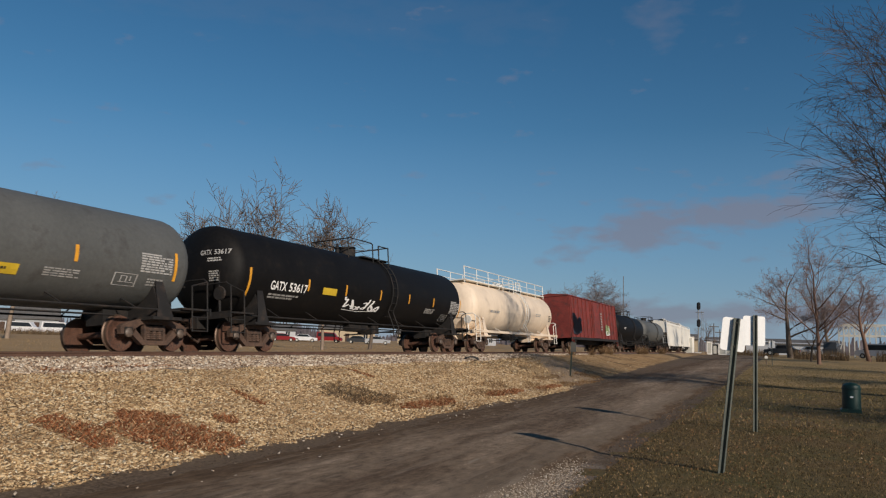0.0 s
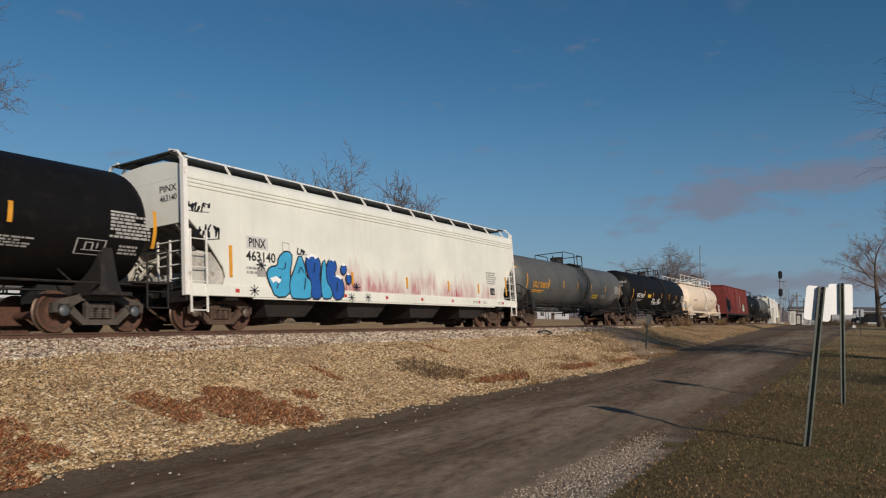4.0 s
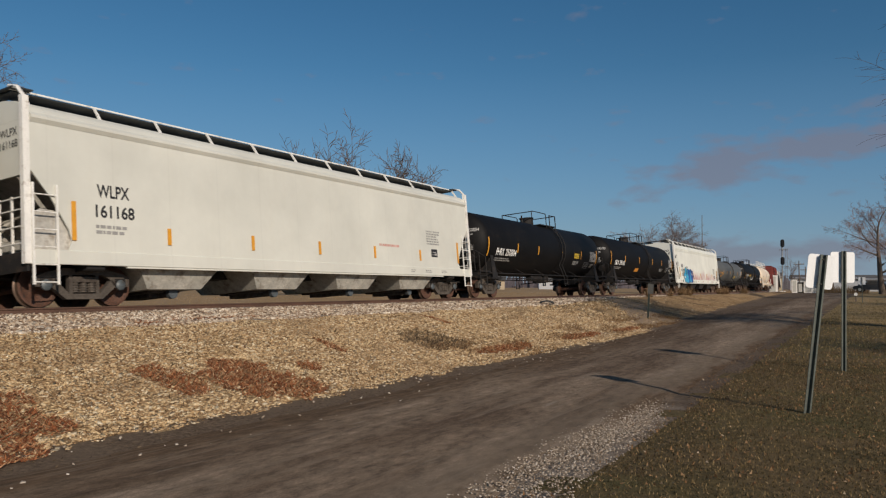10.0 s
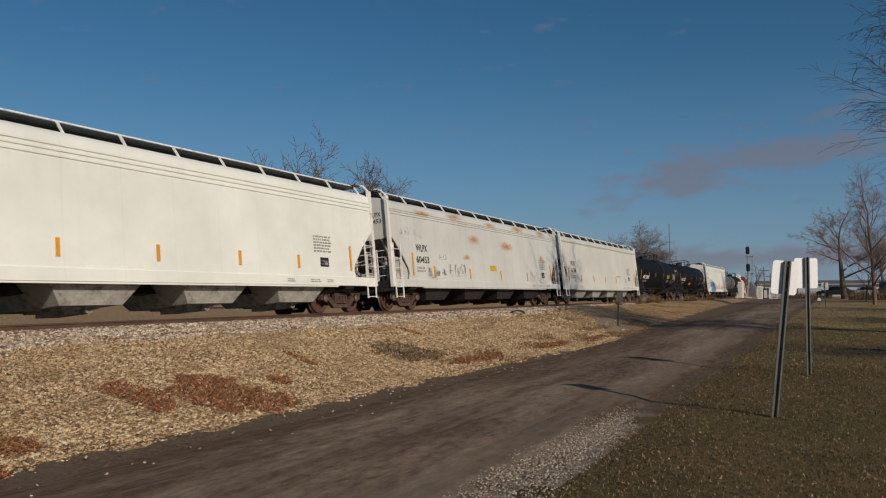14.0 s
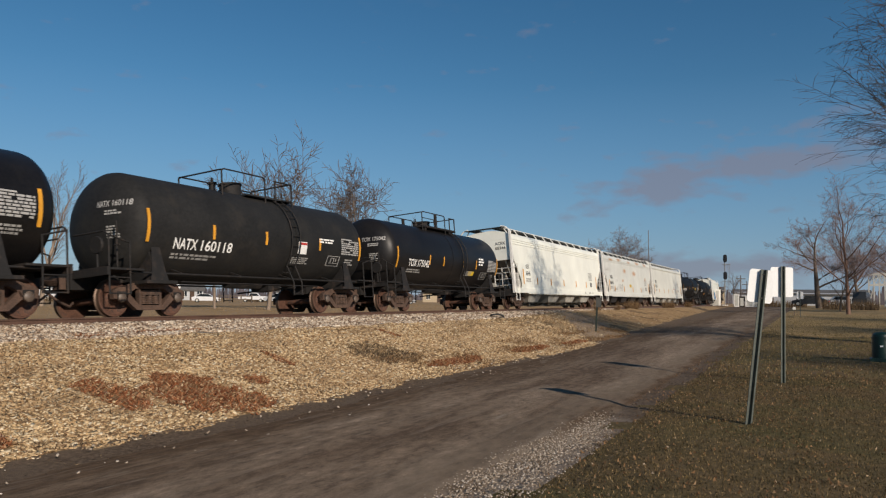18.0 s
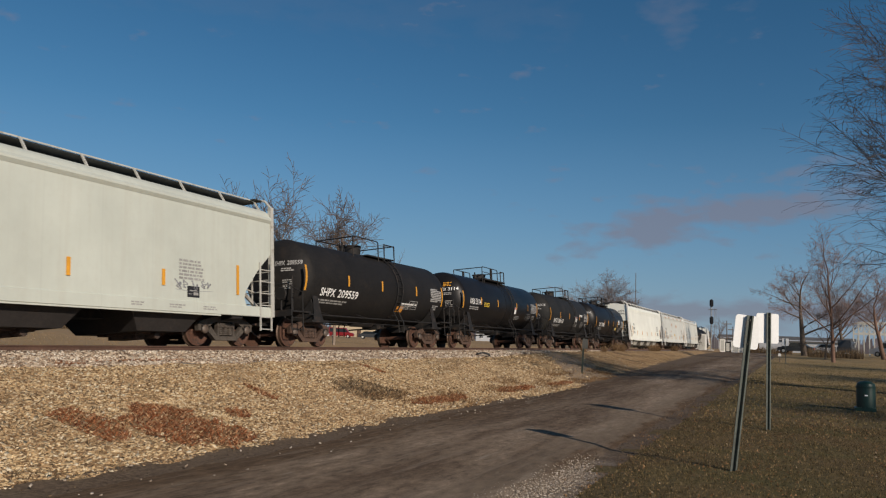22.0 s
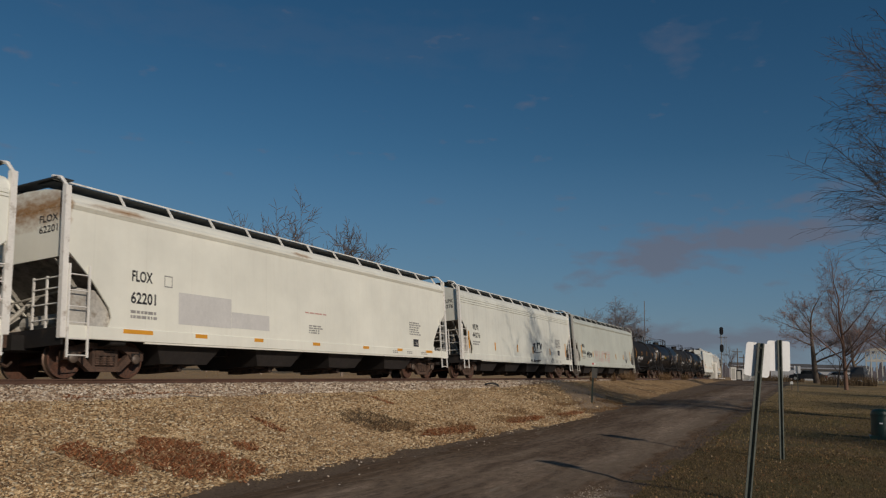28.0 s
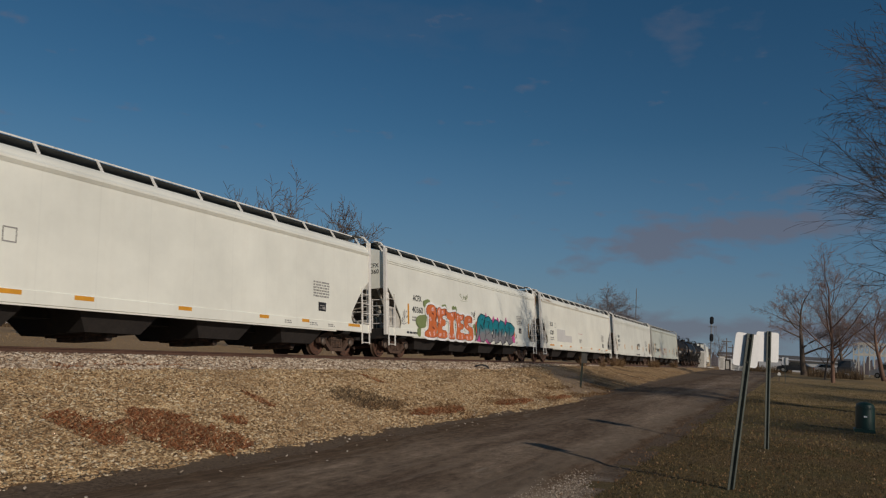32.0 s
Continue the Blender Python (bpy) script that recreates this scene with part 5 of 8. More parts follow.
# paints of the hopper cars
CHALK_WHITE = shell_paint("chalky white hopper paint", (0.86, 0.865, 0.77), 0.5, 0.05, (0.5, 0.42, 0.3))
CLEAN_WHITE = shell_paint("clean white hopper paint", (0.66, 0.655, 0.58), 0.5, 0.05, (0.5, 0.42, 0.3))
PINK_WASHED = shell_paint("white hopper paint with pink paint residue", (0.8, 0.8, 0.71), 0.5, 0.12, (0.42, 0.35, 0.27), wash=(-4.4, 8.6, 1.85, (0.42, 0.085, 0.1)))
RUSTY_WHITE = shell_paint("rust-stained white hopper paint", (0.66, 0.665, 0.605), 0.5, 0.2, (0.42, 0.35, 0.26),
                          spot_colour=(0.46, 0.2, 0.05), spots=((-3.9, 3.95, 0.9, 0.17), (-0.1, 3.9, 0.7, 0.14), (-2.0, 3.05, 0.7, 0.22), (1.8, 2.95, 0.95, 0.28), (3.6, 3.97, 1.0, 0.2), (7.0, 3.97, 0.8, 0.22), (-6.8, 3.85, 0.9, 0.14), (6.7, 2.5, 0.35, 0.25), (-2.9, 2.2, 0.45, 0.16)))
GREY_WHITE = shell_paint("pale grey hopper paint", (0.56, 0.585, 0.51), 0.5, 0.14, (0.36, 0.3, 0.22))
STREAKED = shell_paint("grey-streaked white hopper paint", (0.77, 0.775, 0.685), 0.5, 0.2, (0.3, 0.29, 0.26))
YELLOWED = shell_paint("yellowed white hopper paint", (0.85, 0.845, 0.74), 0.5, 0.06, (0.45, 0.36, 0.22), spots=((-9.7, 3.9, 0.12, 0.5), (-8.2, 3.95, 1.1, 0.12), (-1.0, 3.95, 0.6, 0.1)), spot_colour=(0.36, 0.2, 0.08))
FAR_WHITE = shell_paint("white hopper paint seen far off", (0.82, 0.78, 0.68), 0.5, 0.12)

# far cars at the head of what is in view
covered_hopper("white covered hopper car rolling ahead on the bend", 145.5, 130.0, FAR_WHITE)
covered_hopper("dusty white covered hopper car behind another", 125.5, 110.0, FAR_WHITE)


# ---- tank cars ----
def tank_shell(half, radius, centre_z, depth=0.68):
    profile = []
    for k in range(9):
        a = math.pi / 2 * k / 8
        profile.append((-half + depth * (1 - math.sin(a)), radius * math.cos(a) if k < 8 else 0.02))
    profile = profile[::-1]
    full = profile + [(-y, r) for y, r in profile[::-1]]
    full = sorted(full)
    form = Form().turned([(y, max(r, 0.02)) for y, r in full], 48, "y", (0, 0, centre_z))
    return form


def tank_car(label, far, near, radius, centre_z, paint, steel="brown", cap="brown", deck=False, long_rail=True, rail=FRAME_BLACK, manway=0.0, sill=FRAME_BLACK, ends=(0.0, 0.0)):
    """A tank car between truck centres at far and near. Returns it, half its tank's length and its seam."""
    reach = (far - near) / 2
    half = reach + 1.45
    top = centre_z + radius
    car = thing("tank_car", label, "tank car", group="freight cars of the train")
    tank = part("tank", tank_shell(half + (ends[1] - ends[0]) / 2, radius, centre_z), paint, car, smooth=True, m=pose(0, (ends[0] + ends[1]) / 2, 0))
    band = Form().turned([(-0.04, radius - 0.02), (-0.04, radius + 0.012), (0.04, radius + 0.012), (0.04, radius - 0.02)], 48, "y", (0, 0, centre_z)).mesh("band", paint, True)
    for y in (1.1 if not deck else 0.0,):
        part("band", band, None, tank, m=pose(0, y, 0))
    dome = Form().turned([(top - 0.25, 0.34), (top + 0.28, 0.34), (top + 0.29, 0.37), (top + 0.34, 0.37), (top + 0.36, 0.3), (top + 0.37, 0.0)], 20, "z", (0, manway, 0))
    part("manway", dome, rail, car, "round manway housing on the tank's crown", smooth=True)
    valve = Form().rod((0.1, manway - 0.9, top - 0.1), (0.1, manway - 0.9, top + 0.22), 0.1, 10).rod((0.1, manway - 0.9, top + 0.2), (0.1, manway - 0.9, top + 0.26), 0.15, 10).rod((0.1, manway - 0.9, top + 0.26), (0.1, manway - 0.9, top + 0.4), 0.04, 8)
    part("safety_valve", valve, rail, car)
    y0, y1 = (manway - 1.65, manway + 1.7) if deck else (manway - 1.3, manway + 2.0)
    floor = Form()
    if deck:
        floor.block((-0.9, y0, top - 0.12), (0.9, y1, top - 0.03), 0.02)
        for y in (y0 + 0.3, y1 - 0.3):
            floor.block((-0.85, y - 0.05, top - 0.55), (0.85, y + 0.05, top - 0.1))
    else:
        floor.block((0.35, manway - 0.2, top - 0.14), (0.85, y1, top - 0.09)).block((-0.85, manway - 0.2, top - 0.14), (-0.35, y1, top - 0.09))
        floor.block((-0.85, y1 - 0.55, top - 0.14), (0.85, y1, top - 0.09))
    part("platform", floor, GRATING if not deck else rail, car)
    high = top + (0.58 if deck else 0.52)
    for x in (0.85, -0.85):
        rails = Form().path([(x, y0, top - 0.3), (x, y0, high - 0.06), (x, y0 + 0.1, high), (x, manway + 0.55, high), (x, manway + 0.65, high - 0.06), (x, manway + 0.65, top - 0.3)], 0.024, 6)
        handrail = part("handrail", rails, rail, car, "tubular safety rail beside the manway")
        part("rail_loop", Form().path([(x, manway + 1.15, top - 0.3), (x, manway + 1.15, high - 0.05), (x, y1, high - 0.05), (x, y1, top - 0.3)], 0.024, 6), rail, handrail)
        if deck:
            part("knee_rail", Form().path([(x, y0, top + 0.3), (x, manway - 0.5, top + 0.3), (x, manway - 0.45, top - 0.05)], 0.02, 6), rail, handrail)
            part("post", Form().block((x - 0.04, manway - 0.4, top - 0.1), (x + 0.04, manway - 0.24, high)), rail, handrail)
    for y in (y0, y1):
        part("cross_rail", Form().rod((-0.85, y, high - 0.03), (0.85, y, high - 0.03), 0.024, 6), rail, car)
    for x_sign in (1, -1):
        for dy in (0.0, 0.42):
            stile = Form().path([(x_sign * (radius + 0.07) * math.cos(radians(a)), manway + 1.1 + dy, centre_z + (radius + 0.07) * math.sin(radians(a))) for a in range(62, -50, -14)] +
                        [(x_sign * 1.45, manway + 1.1 + dy, 0.95), (x_sign * 1.45, manway + 1.1 + dy, 0.55)], 0.022, 6)
            if dy == 0.0:
                ladder = part("ladder", stile, rail, car)
            else:
                part("stile", stile, rail, ladder)
        rung = Form().rod((0, manway + 1.1, 0), (0, manway + 1.52, 0), 0.015, 6).mesh("rung", rail)
        for a in range(62, -50, -12):
            p = (x_sign * (radius + 0.07) * math.cos(radians(a)), centre_z + (radius + 0.07) * math.sin(radians(a)))
            part("rung", rung, None, ladder, m=pose(p[0], 0, p[1]))
        part("rung", rung, None, ladder, m=pose(x_sign * 1.45, 0, 0.6))
        run = part("side_rail", Form().path([(x_sign * 1.36, -half + 0.5, 1.05), (x_sign * 1.36, half - 0.5, 1.05)], 0.028, 6), rail, car)
        steps = int(2 * reach / 2.4)
        for k in range(steps + 1):
            y = -reach + 0.9 + k * (2 * reach - 1.8) / steps
            part("bracket", Form().rod((x_sign * 1.36, y, 1.05), (x_sign * radius * 0.6, y, centre_z - radius * 0.8), 0.02, 6), rail, run)
    for sign in (-1, 1):
        y = sign * reach
        saddle = Form()
        for dy in (-0.16, 0.16):
            ring = [(radius * 1.025 * math.cos(radians(a)), centre_z + radius * 1.025 * math.sin(radians(a))) for a in range(-152, -27, 6)]
            saddle.prism([(-1.4, 1.0), (-1.4, 0.8), (1.4, 0.8), (1.4, 1.0)] + ring[::-1], y + dy - 0.025, y + dy + 0.025)
        for s_ in (-1, 1):
            saddle.add([(s_ * x, y + dy, z) for x, z, w in ((1.42, 0.84, 0.3), (1.38, 1.12, 0.22), (radius * 0.9, centre_z - radius * 0.46, 0.14)) for dy in (-w, w)], [(0, 1, 3, 2), (2, 3, 5, 4)])
        saddle.block((-1.5, y - 0.5, 0.78), (1.5, y + 0.5, 0.86)).block((-0.3, min(y - 1.0 * sign, sign * (half + 0.25)), 0.7), (0.3, max(y - 1.0 * sign, sign * (half + 0.25)), 1.1))
        part("saddle", saddle, sill, car, "steel saddle and stub sill that carry the tank")
        for x in (1.45, -1.45):
            end = Form().path([(x, sign * (half + 0.1), 0.5), (x, sign * (half + 0.1), 1.9), (x * 0.9, sign * (half + 0.12), 2.0), (x * 0.2, sign * (half + 0.12), 2.0)], 0.022, 6)
            end_rail = part("end_rail", end, rail, car)
            part("stanchion", Form().path([(x, sign * (half - 0.5), 0.5), (x, sign * (half - 0.5), 1.75), (x, sign * (half + 0.1), 1.9)], 0.022, 6), rail, end_rail)
            for z in (0.52, 0.9):
                part("step", Form().rod((x, sign * (half - 0.5), z), (x, sign * (half + 0.1), z), 0.018, 6), rail, end_rail)
        deck_end = Form().block((-1.48, min(sign * (half + 0.2), sign * (half - 0.9)), 1.08), (1.48, max(sign * (half + 0.2), sign * (half - 0.9)), 1.13))
        deck_end.block((-1.5, min(sign * (half + 0.14), sign * (half + 0.2)), 0.95), (1.5, max(sign * (half + 0.14), sign * (half + 0.2)), 1.15))
        part("end_platform", deck_end, sill, car)
        add_truck(car, y, steel, cap)
    brake = Form().rod((1.0, -half - 0.05, 1.1), (1.0, -half - 0.05, 1.7), 0.03, 6).turned([(-half - 0.1, 0.2), (-half - 0.06, 0.22), (-half - 0.02, 0.2)], 16, "y", (1.0, 0, 1.7))
    part("hand_brake", brake, rail, car)
    under = Form().rod((0.2, -0.6, 1.0), (0.2, 0.9, 1.0), 0.17, 10).block((-0.35, 1.2, 0.78), (0.35, 1.8, centre_z - radius + 0.1)).rod((-1.2, 1.5, 0.82), (1.2, 1.5, 0.82), 0.03, 6)
    under.path([(0.9, -reach + 1.2, 0.9), (0.9, reach - 1.2, 0.9)], 0.025, 6)
    part("bottom_outlet", under, FRAME_BLACK, car)
    add_couplers(car, reach + 1.75)
    moving.append((car, (far + near) / 2))
    return car, half - ends[0], half - 0.68


def tank_text(car, text, y0, y1, a0, a1, radius, centre_z, ink, bold=0.014):
    words = text.split()
    width = [len(w) + 0.4 for w in words]
    share = y0
    gap = 0.07 * (y1 - y0)
    for word, w in zip(words, width):
        step = (y1 - y0 - gap * (len(words) - 1)) * w / sum(width)
        mark(car, "reporting_mark", on_tank(letters(word, ink, bold), share, share + step, a0, a1, radius, centre_z))
        share += step + gap


def tank_bars(car, name, y0, y1, a0, a1, radius, centre_z, ink, rings, label="", proud=0.012):
    return mark(car, name, on_tank(flat_mesh(name, rings, ink), y0, y1, a0, a1, radius, centre_z, proud), label)


PLAIN = [[(0, 0), (0.5, 0), (1, 0), (1, 0.5), (1, 1), (0.5, 1), (0, 1), (0, 0.5)]]


def tank_strips(car, places, radius, centre_z, tall=(-24, 12), short=(-14, 3)):
    for k, y in enumerate(places):
        a0, a1 = tall if k in (0, len(places) - 1) else short
        rows = [[(0, j / 5), (1, j / 5), (1, (j + 1) / 5), (0, (j + 1) / 5)] for j in range(5)]
        mark(car, "reflector_strip", on_tank(flat_mesh("reflector_strip", rows, YELLOW_TAPE), y - 0.05, y + 0.05, a0, a1, radius, centre_z))


STENCIL_PALE = surface("pale stencil paint", (0.4, 0.39, 0.37), 0.6, coarse=(3, 0.15), fine=(30, 0.2), bump=(30, 0))


def table_rows(seed):
    """A dense stencilled table: a head line, ruled rows and cells that cannot be read."""
    chance = random.Random(seed)
    rings = [[(0.0, 0.93), (0.62, 0.93), (0.62, 1.0), (0.0, 1.0)]]
    for j in range(7):
        low, high, x = 0.9 - (j + 0.76) * 0.128, 0.9 - (j + 0.1) * 0.128, 0.0
        while x < 0.97:
            w = chance.uniform(0.07, 0.2)
            if chance.random() < 0.96:
                rings.append([(x, low), (min(x + w, 1), low), (min(x + w, 1), high), (x, high)])
            x += w + 0.025
    return rings


def frame_rings():
    """A stencilled box with its inner divisions."""
    lines = ([(0, 0), (1, 0), (1, 1), (0, 1), (0, 0)], [(0.3, 0.35), (0.3, 0.8), (0.55, 0.8)], [(0.55, 0.35), (0.55, 0.8)], [(0.2, 0.3), (0.9, 0.3)], [(0.72, 0.45), (0.72, 0.8)])
    return [ring for line in lines for ring in stroke(line, 0.05)]


def tank_dress(car, text, box, strips, radius, centre_z, ink, seed, tall=(-24, 12), short=(-14, 3), frame_at=1.95):
    y0, y1, a0, a1 = box
    tank_text(car, text, y0, y1, a0, a1, radius, centre_z, ink)
    tank_bars(car, "load_data", y0, y0 + 0.85 * (y1 - y0), a0 - 12, a0 - 4, radius, centre_z, ink if ink is not LETTER_WHITE else LETTER_GREY, bar_rows(2, seed, cells=12))
    tank_strips(car, strips, radius, centre_z, tall, short)
    last = strips[-1]
    foot, head = tall
    tank_bars(car, "stencil_table", last - 1.2, last - 0.12, foot + 6, head - 5, radius, centre_z, STENCIL_PALE, table_rows(seed + 1))
    tank_bars(car, "stencil_frame", last - frame_at, last - frame_at + 0.7, foot - 11, foot + 3, radius, centre_z, STENCIL_PALE, frame_rings())
    tank_bars(car, "stencil_lines", last - 0.9, last - 0.35, foot - 9, foot + 1, radius, centre_z, LETTER_GREY, bar_rows(3, seed + 6, cells=6))
    tank_bars(car, "stencil_lines", last - 3.9, last - 2.9, -34, -24, radius, centre_z, LETTER_GREY, bar_rows(4, seed + 2, cells=8))


def on_head(data, x0, x1, z0, z1, half, radius, centre_z):
    """Lay a flat unit mesh on the dished trailing head of a tank."""
    for v in data.vertices:
        x, z = x1 - (1 - v.co.x) * (x1 - x0), z0 + v.co.y * (z1 - z0)
        v.co = (x, -half + 0.68 * (1 - math.sqrt(max(0.0, 1 - (x * x + z * z) / radius ** 2))) - 0.012, centre_z + z)
    return data


def head_marks(car, half, radius, centre_z, ink, seed, text="", gold=False):
    """Writing on the trailing head of a tank."""
    pale = STENCIL_PALE if ink is LETTER_WHITE else ink
    words = text.split()
    for word, x0, x1 in zip(words, (0.2, 0.66), (0.58, 1.14)):
        mark(car, "head_lettering", on_head(letters(word, LETTER_WHITE if gold else pale, 0.02), x0, x1, 0.4, 0.56, half, radius, centre_z))
    if not words:
        mark(car, "head_lettering", on_head(flat_mesh("head_lettering", bar_rows(1, seed, cells=6), pale), 0.3, 1.1, 0.42, 0.54, half, radius, centre_z))
    mark(car, "head_lettering", on_head(flat_mesh("head_lettering", bar_rows(2, seed + 1, cells=7), pale), 0.45, 0.9, 0.18, 0.32, half, radius, centre_z))
    mark(car, "head_lettering", on_head(flat_mesh("head_lettering", bar_rows(5, seed + 2, cells=5), LETTER_GREY), 0.5, 0.85, -0.42, -0.08, half, radius, centre_z))
    if gold:
        mark(car, "head_lettering", on_head(flat_mesh("head_lettering", bar_rows(3, seed + 3, cells=3), YELLOW_TAPE), 0.4, 0.8, 0.62, 0.84, half, radius, centre_z))
    post = Form().rod((1.0, -half - 0.08, 1.1), (1.0, -half - 0.08, 2.35), 0.022, 6).rod((0.9, -half - 0.08, 1.75), (1.1, -half - 0.08, 1.75), 0.02, 6)
    part("brake_post", post, FRAME_BLACK, car)


# tank cars and the boxcar, from the head of the train
car, half, seam = tank_car("grey tank car far down the line", 104.5, 93.0, 1.43, 2.55, GREY_TANK)
car, half, seam = tank_car("black tank car with white lettering behind a boxcar", 88.5, 76.5, 1.44, 2.53, BLACK)
tank_text(car, "GATX", -4.6, -3.6, -10, -2, 1.44, 2.53, LETTER_WHITE)


def boxcar(label, far, near):
    reach = (far - near) / 2
    half = reach + 1.5
    car = thing("boxcar", label, "boxcar", group="freight cars of the train")
    part("body", Form().block((-1.48, -half, 1.05), (1.48, half, 4.25), 0.03), OXIDE, car)
    roof = Form().prism([(-1.55, 4.25), (1.55, 4.25), (1.5, 4.33), (0, 4.5), (-1.5, 4.33)], -half - 0.05, half + 0.05)
    part("roof", roof, OXIDE, car)
    rib = Form().block((1.48, -0.05, 1.05), (1.55, 0.05, 4.22), 0.01).mesh("rib", OXIDE)
    for k in range(14):
        y = -half + 0.25 + k * (2 * half - 0.5) / 13
        part("rib", rib, None, car, m=pose(0, y, 0))
        part("rib", rib, None, car, m=pose(0, y, 0, 0, 0, 180))
    for x in (1.48, -1.56):
        part("side_sill", Form().block((x, -half, 0.9), (x + 0.08, half, 1.1), 0.01), FRAME_BLACK, car)
        door = part("door", Form().block((x, -1.4, 1.12), (x + 0.09, 1.3, 4.15), 0.01), OXIDE, car)
        part("door_bar", Form().rod((x + 0.12, -1.1, 1.2), (x + 0.12, -1.1, 4.1), 0.03, 6), OXIDE, door)
    side_panel(car, "graffiti", -half + 0.7, -half + 3.1, 1.4, 2.9, SPRAY_BLACK, scrawl(5, 3, 0.28), 1.557)
    side_panel(car, "graffiti", 3.4, 5.4, 1.3, 2.5, SPRAY_GREEN, [blob(0.25, 0.5, 0.2, 0.42, 3), blob(0.68, 0.5, 0.2, 0.4, 4)], 1.557)
    side_panel(car, "graffiti", 3.5, 5.2, 1.4, 2.4, SPRAY_WHITE, scrawl(8, 3, 0.08), 1.559)
    side_panel(car, "stencil_lines", 1.7, 2.3, 1.8, 3.4, LETTER_GREY, bar_rows(7, 6, cells=4), 1.557)
    for sign in (-1, 1):
        for x in (1.5, -1.5):
            add_ladder(car, x * 1.03, sign * (half - 0.35) - 0.25, 0.5, 4.2 if sign < 0 else 2.3, 0.45, OXIDE)
        add_truck(car, sign * reach, "brown")
        part("body_bolster", Form().block((-1.45, sign * reach - 0.2, 0.74), (1.45, sign * reach + 0.2, 1.05), 0.03), FRAME_BLACK, car)
    part("centre_sill", Form().block((-0.3, -half - 0.2, 0.68), (0.3, half + 0.2, 1.05)), FRAME_BLACK, car)
    add_couplers(car, reach + 1.75)
    moving.append((car, (far + near) / 2))


boxcar("red oxide steel boxcar with faded graffiti between tank cars", 72.0, 57.6)

# cream tank with a long walkway on its crown
car, half, seam = tank_car("dirty cream tank car with a full-length roof walkway", 50.6, 38.4, 1.42, 2.5, CREAM, rail=WHITE_PAINT, sill=CREAM)
walk_rail = Form()
for x in (0.8, -0.8):
    walk_rail.path([(x, -half + 0.3, 3.7), (x, -half + 0.3, 4.6), (x, half - 0.3, 4.6), (x, half - 0.3, 3.7)], 0.026, 6).path([(x, -half + 0.3, 4.25), (x, half - 0.3, 4.25)], 0.018, 6)
    for k in range(9):
        walk_rail.rod((x, -half + 0.3 + k * (2 * half - 0.6) / 8, 3.7), (x, -half + 0.3 + k * (2 * half - 0.6) / 8, 4.6), 0.022, 6)
part("walkway_rail", walk_rail, WHITE_PAINT, car, "white railing along both edges of the walkway")
part("walkway", Form().block((-0.85, -half + 0.25, 3.86), (0.85, half - 0.25, 3.92), 0.01), WHITE_PAINT, car)
part("side_beam", Form().block((1.32, -half - 0.3, 1.0), (1.42, half + 0.3, 1.14), 0.01).block((-1.42, -half - 0.3, 1.0), (-1.32, half + 0.3, 1.14), 0.01), CREAM, car)
tank_bars(car, "reporting_mark", -5.2, -3.3, -16, -7, 1.42, 2.5, LETTER_GREY, bar_rows(1, 12, cells=6))
tank_bars(car, "stencil_lines", 3.2, 4.6, -10, -2, 1.42, 2.5, LETTER_GREY, bar_rows(2, 13, cells=6))
tank_bars(car, "stencil_table", seam - 0.7, seam - 0.1, -20, -2, 1.42, 2.5, LETTER_BLACK, bar_rows(4, 14, cells=4))

# black tank with a white tag
car, half, seam = tank_car("black tank car with white lettering and a white tag", 34.0, 19.1, 1.44, 2.53, BLACK)
tank_dress(car, "GATX 53617", (-6.98, -4.96, -24, -12, ), [-8.05, -4.9, -2.45, 0.2, 2.75, 5.25, 8.4], 1.44, 2.53, LETTER_WHITE, 20, (-36, 0), (-20, -4))
tank_bars(car, "warning_panel", -4.0, -3.1, -22, -12, 1.44, 2.53, YELLOW_SIGN, PLAIN, "faded yellow stencil panel")
tank_bars(car, "graffiti", -2.4, 0.3, -44, -20, 1.44, 2.53, SPRAY_WHITE, scrawl(31, 6, 0.045), "white spray-painted tag")
head_marks(car, half, 1.44, 2.53, LETTER_WHITE, 21, "GATX 53617")

# grey tank
car, half, seam = tank_car("dusty grey tank car with yellow lettering", 15.0, 0.15, 1.33, 2.42, GREY_TANK)
tank_dress(car, "UTLX 500076", (-7.05, -4.95, -21, -8), [-7.8, -4.9, -2.75, -0.45, 1.95, 4.75, 7.9], 1.33, 2.42, YELLOW_TAPE, 24, (-25, 8), (-16, 1))
tank_bars(car, "warning_panel", 2.4, 3.4, -36, -25, 1.33, 2.42, YELLOW_SIGN, PLAIN, "yellow stencil panel")
tank_bars(car, "warning_panel", 2.5, 3.3, -32, -28, 1.33, 2.42, LETTER_BLACK, bar_rows(1, 4), proud=0.018)
head_marks(car, half, 1.33, 2.42, YELLOW_TAPE, 25)

# white hopper with blue bubble letters
car, half = covered_hopper("white covered hopper car with blue bubble graffiti", -3.9, -20.4, PINK_WASHED, groove=(3.6, 3.7, 3.8))
shift = -10.75 + 12.15
hopper_marks(car, shift, "PINX", "463140", (-9.03, -8.37, 2.22, 2.48), (-9.15, -7.99, 1.84, 2.12), half)
side_panel(car, "grey_patch", -9.13 + shift, -8.27 + shift, 2.17, 2.53, CHALK, x=1.534)
add_strips(car, [-9.73, -7.41, -4.39, -1.09, 1.99, 4.6, 7.39], shift)
hopper_notes(car, shift, (5.6, 1.85), 40)
g0, g1 = -8.4 + shift, -4.5 + shift
wide, high = g1 - g0, 1.36
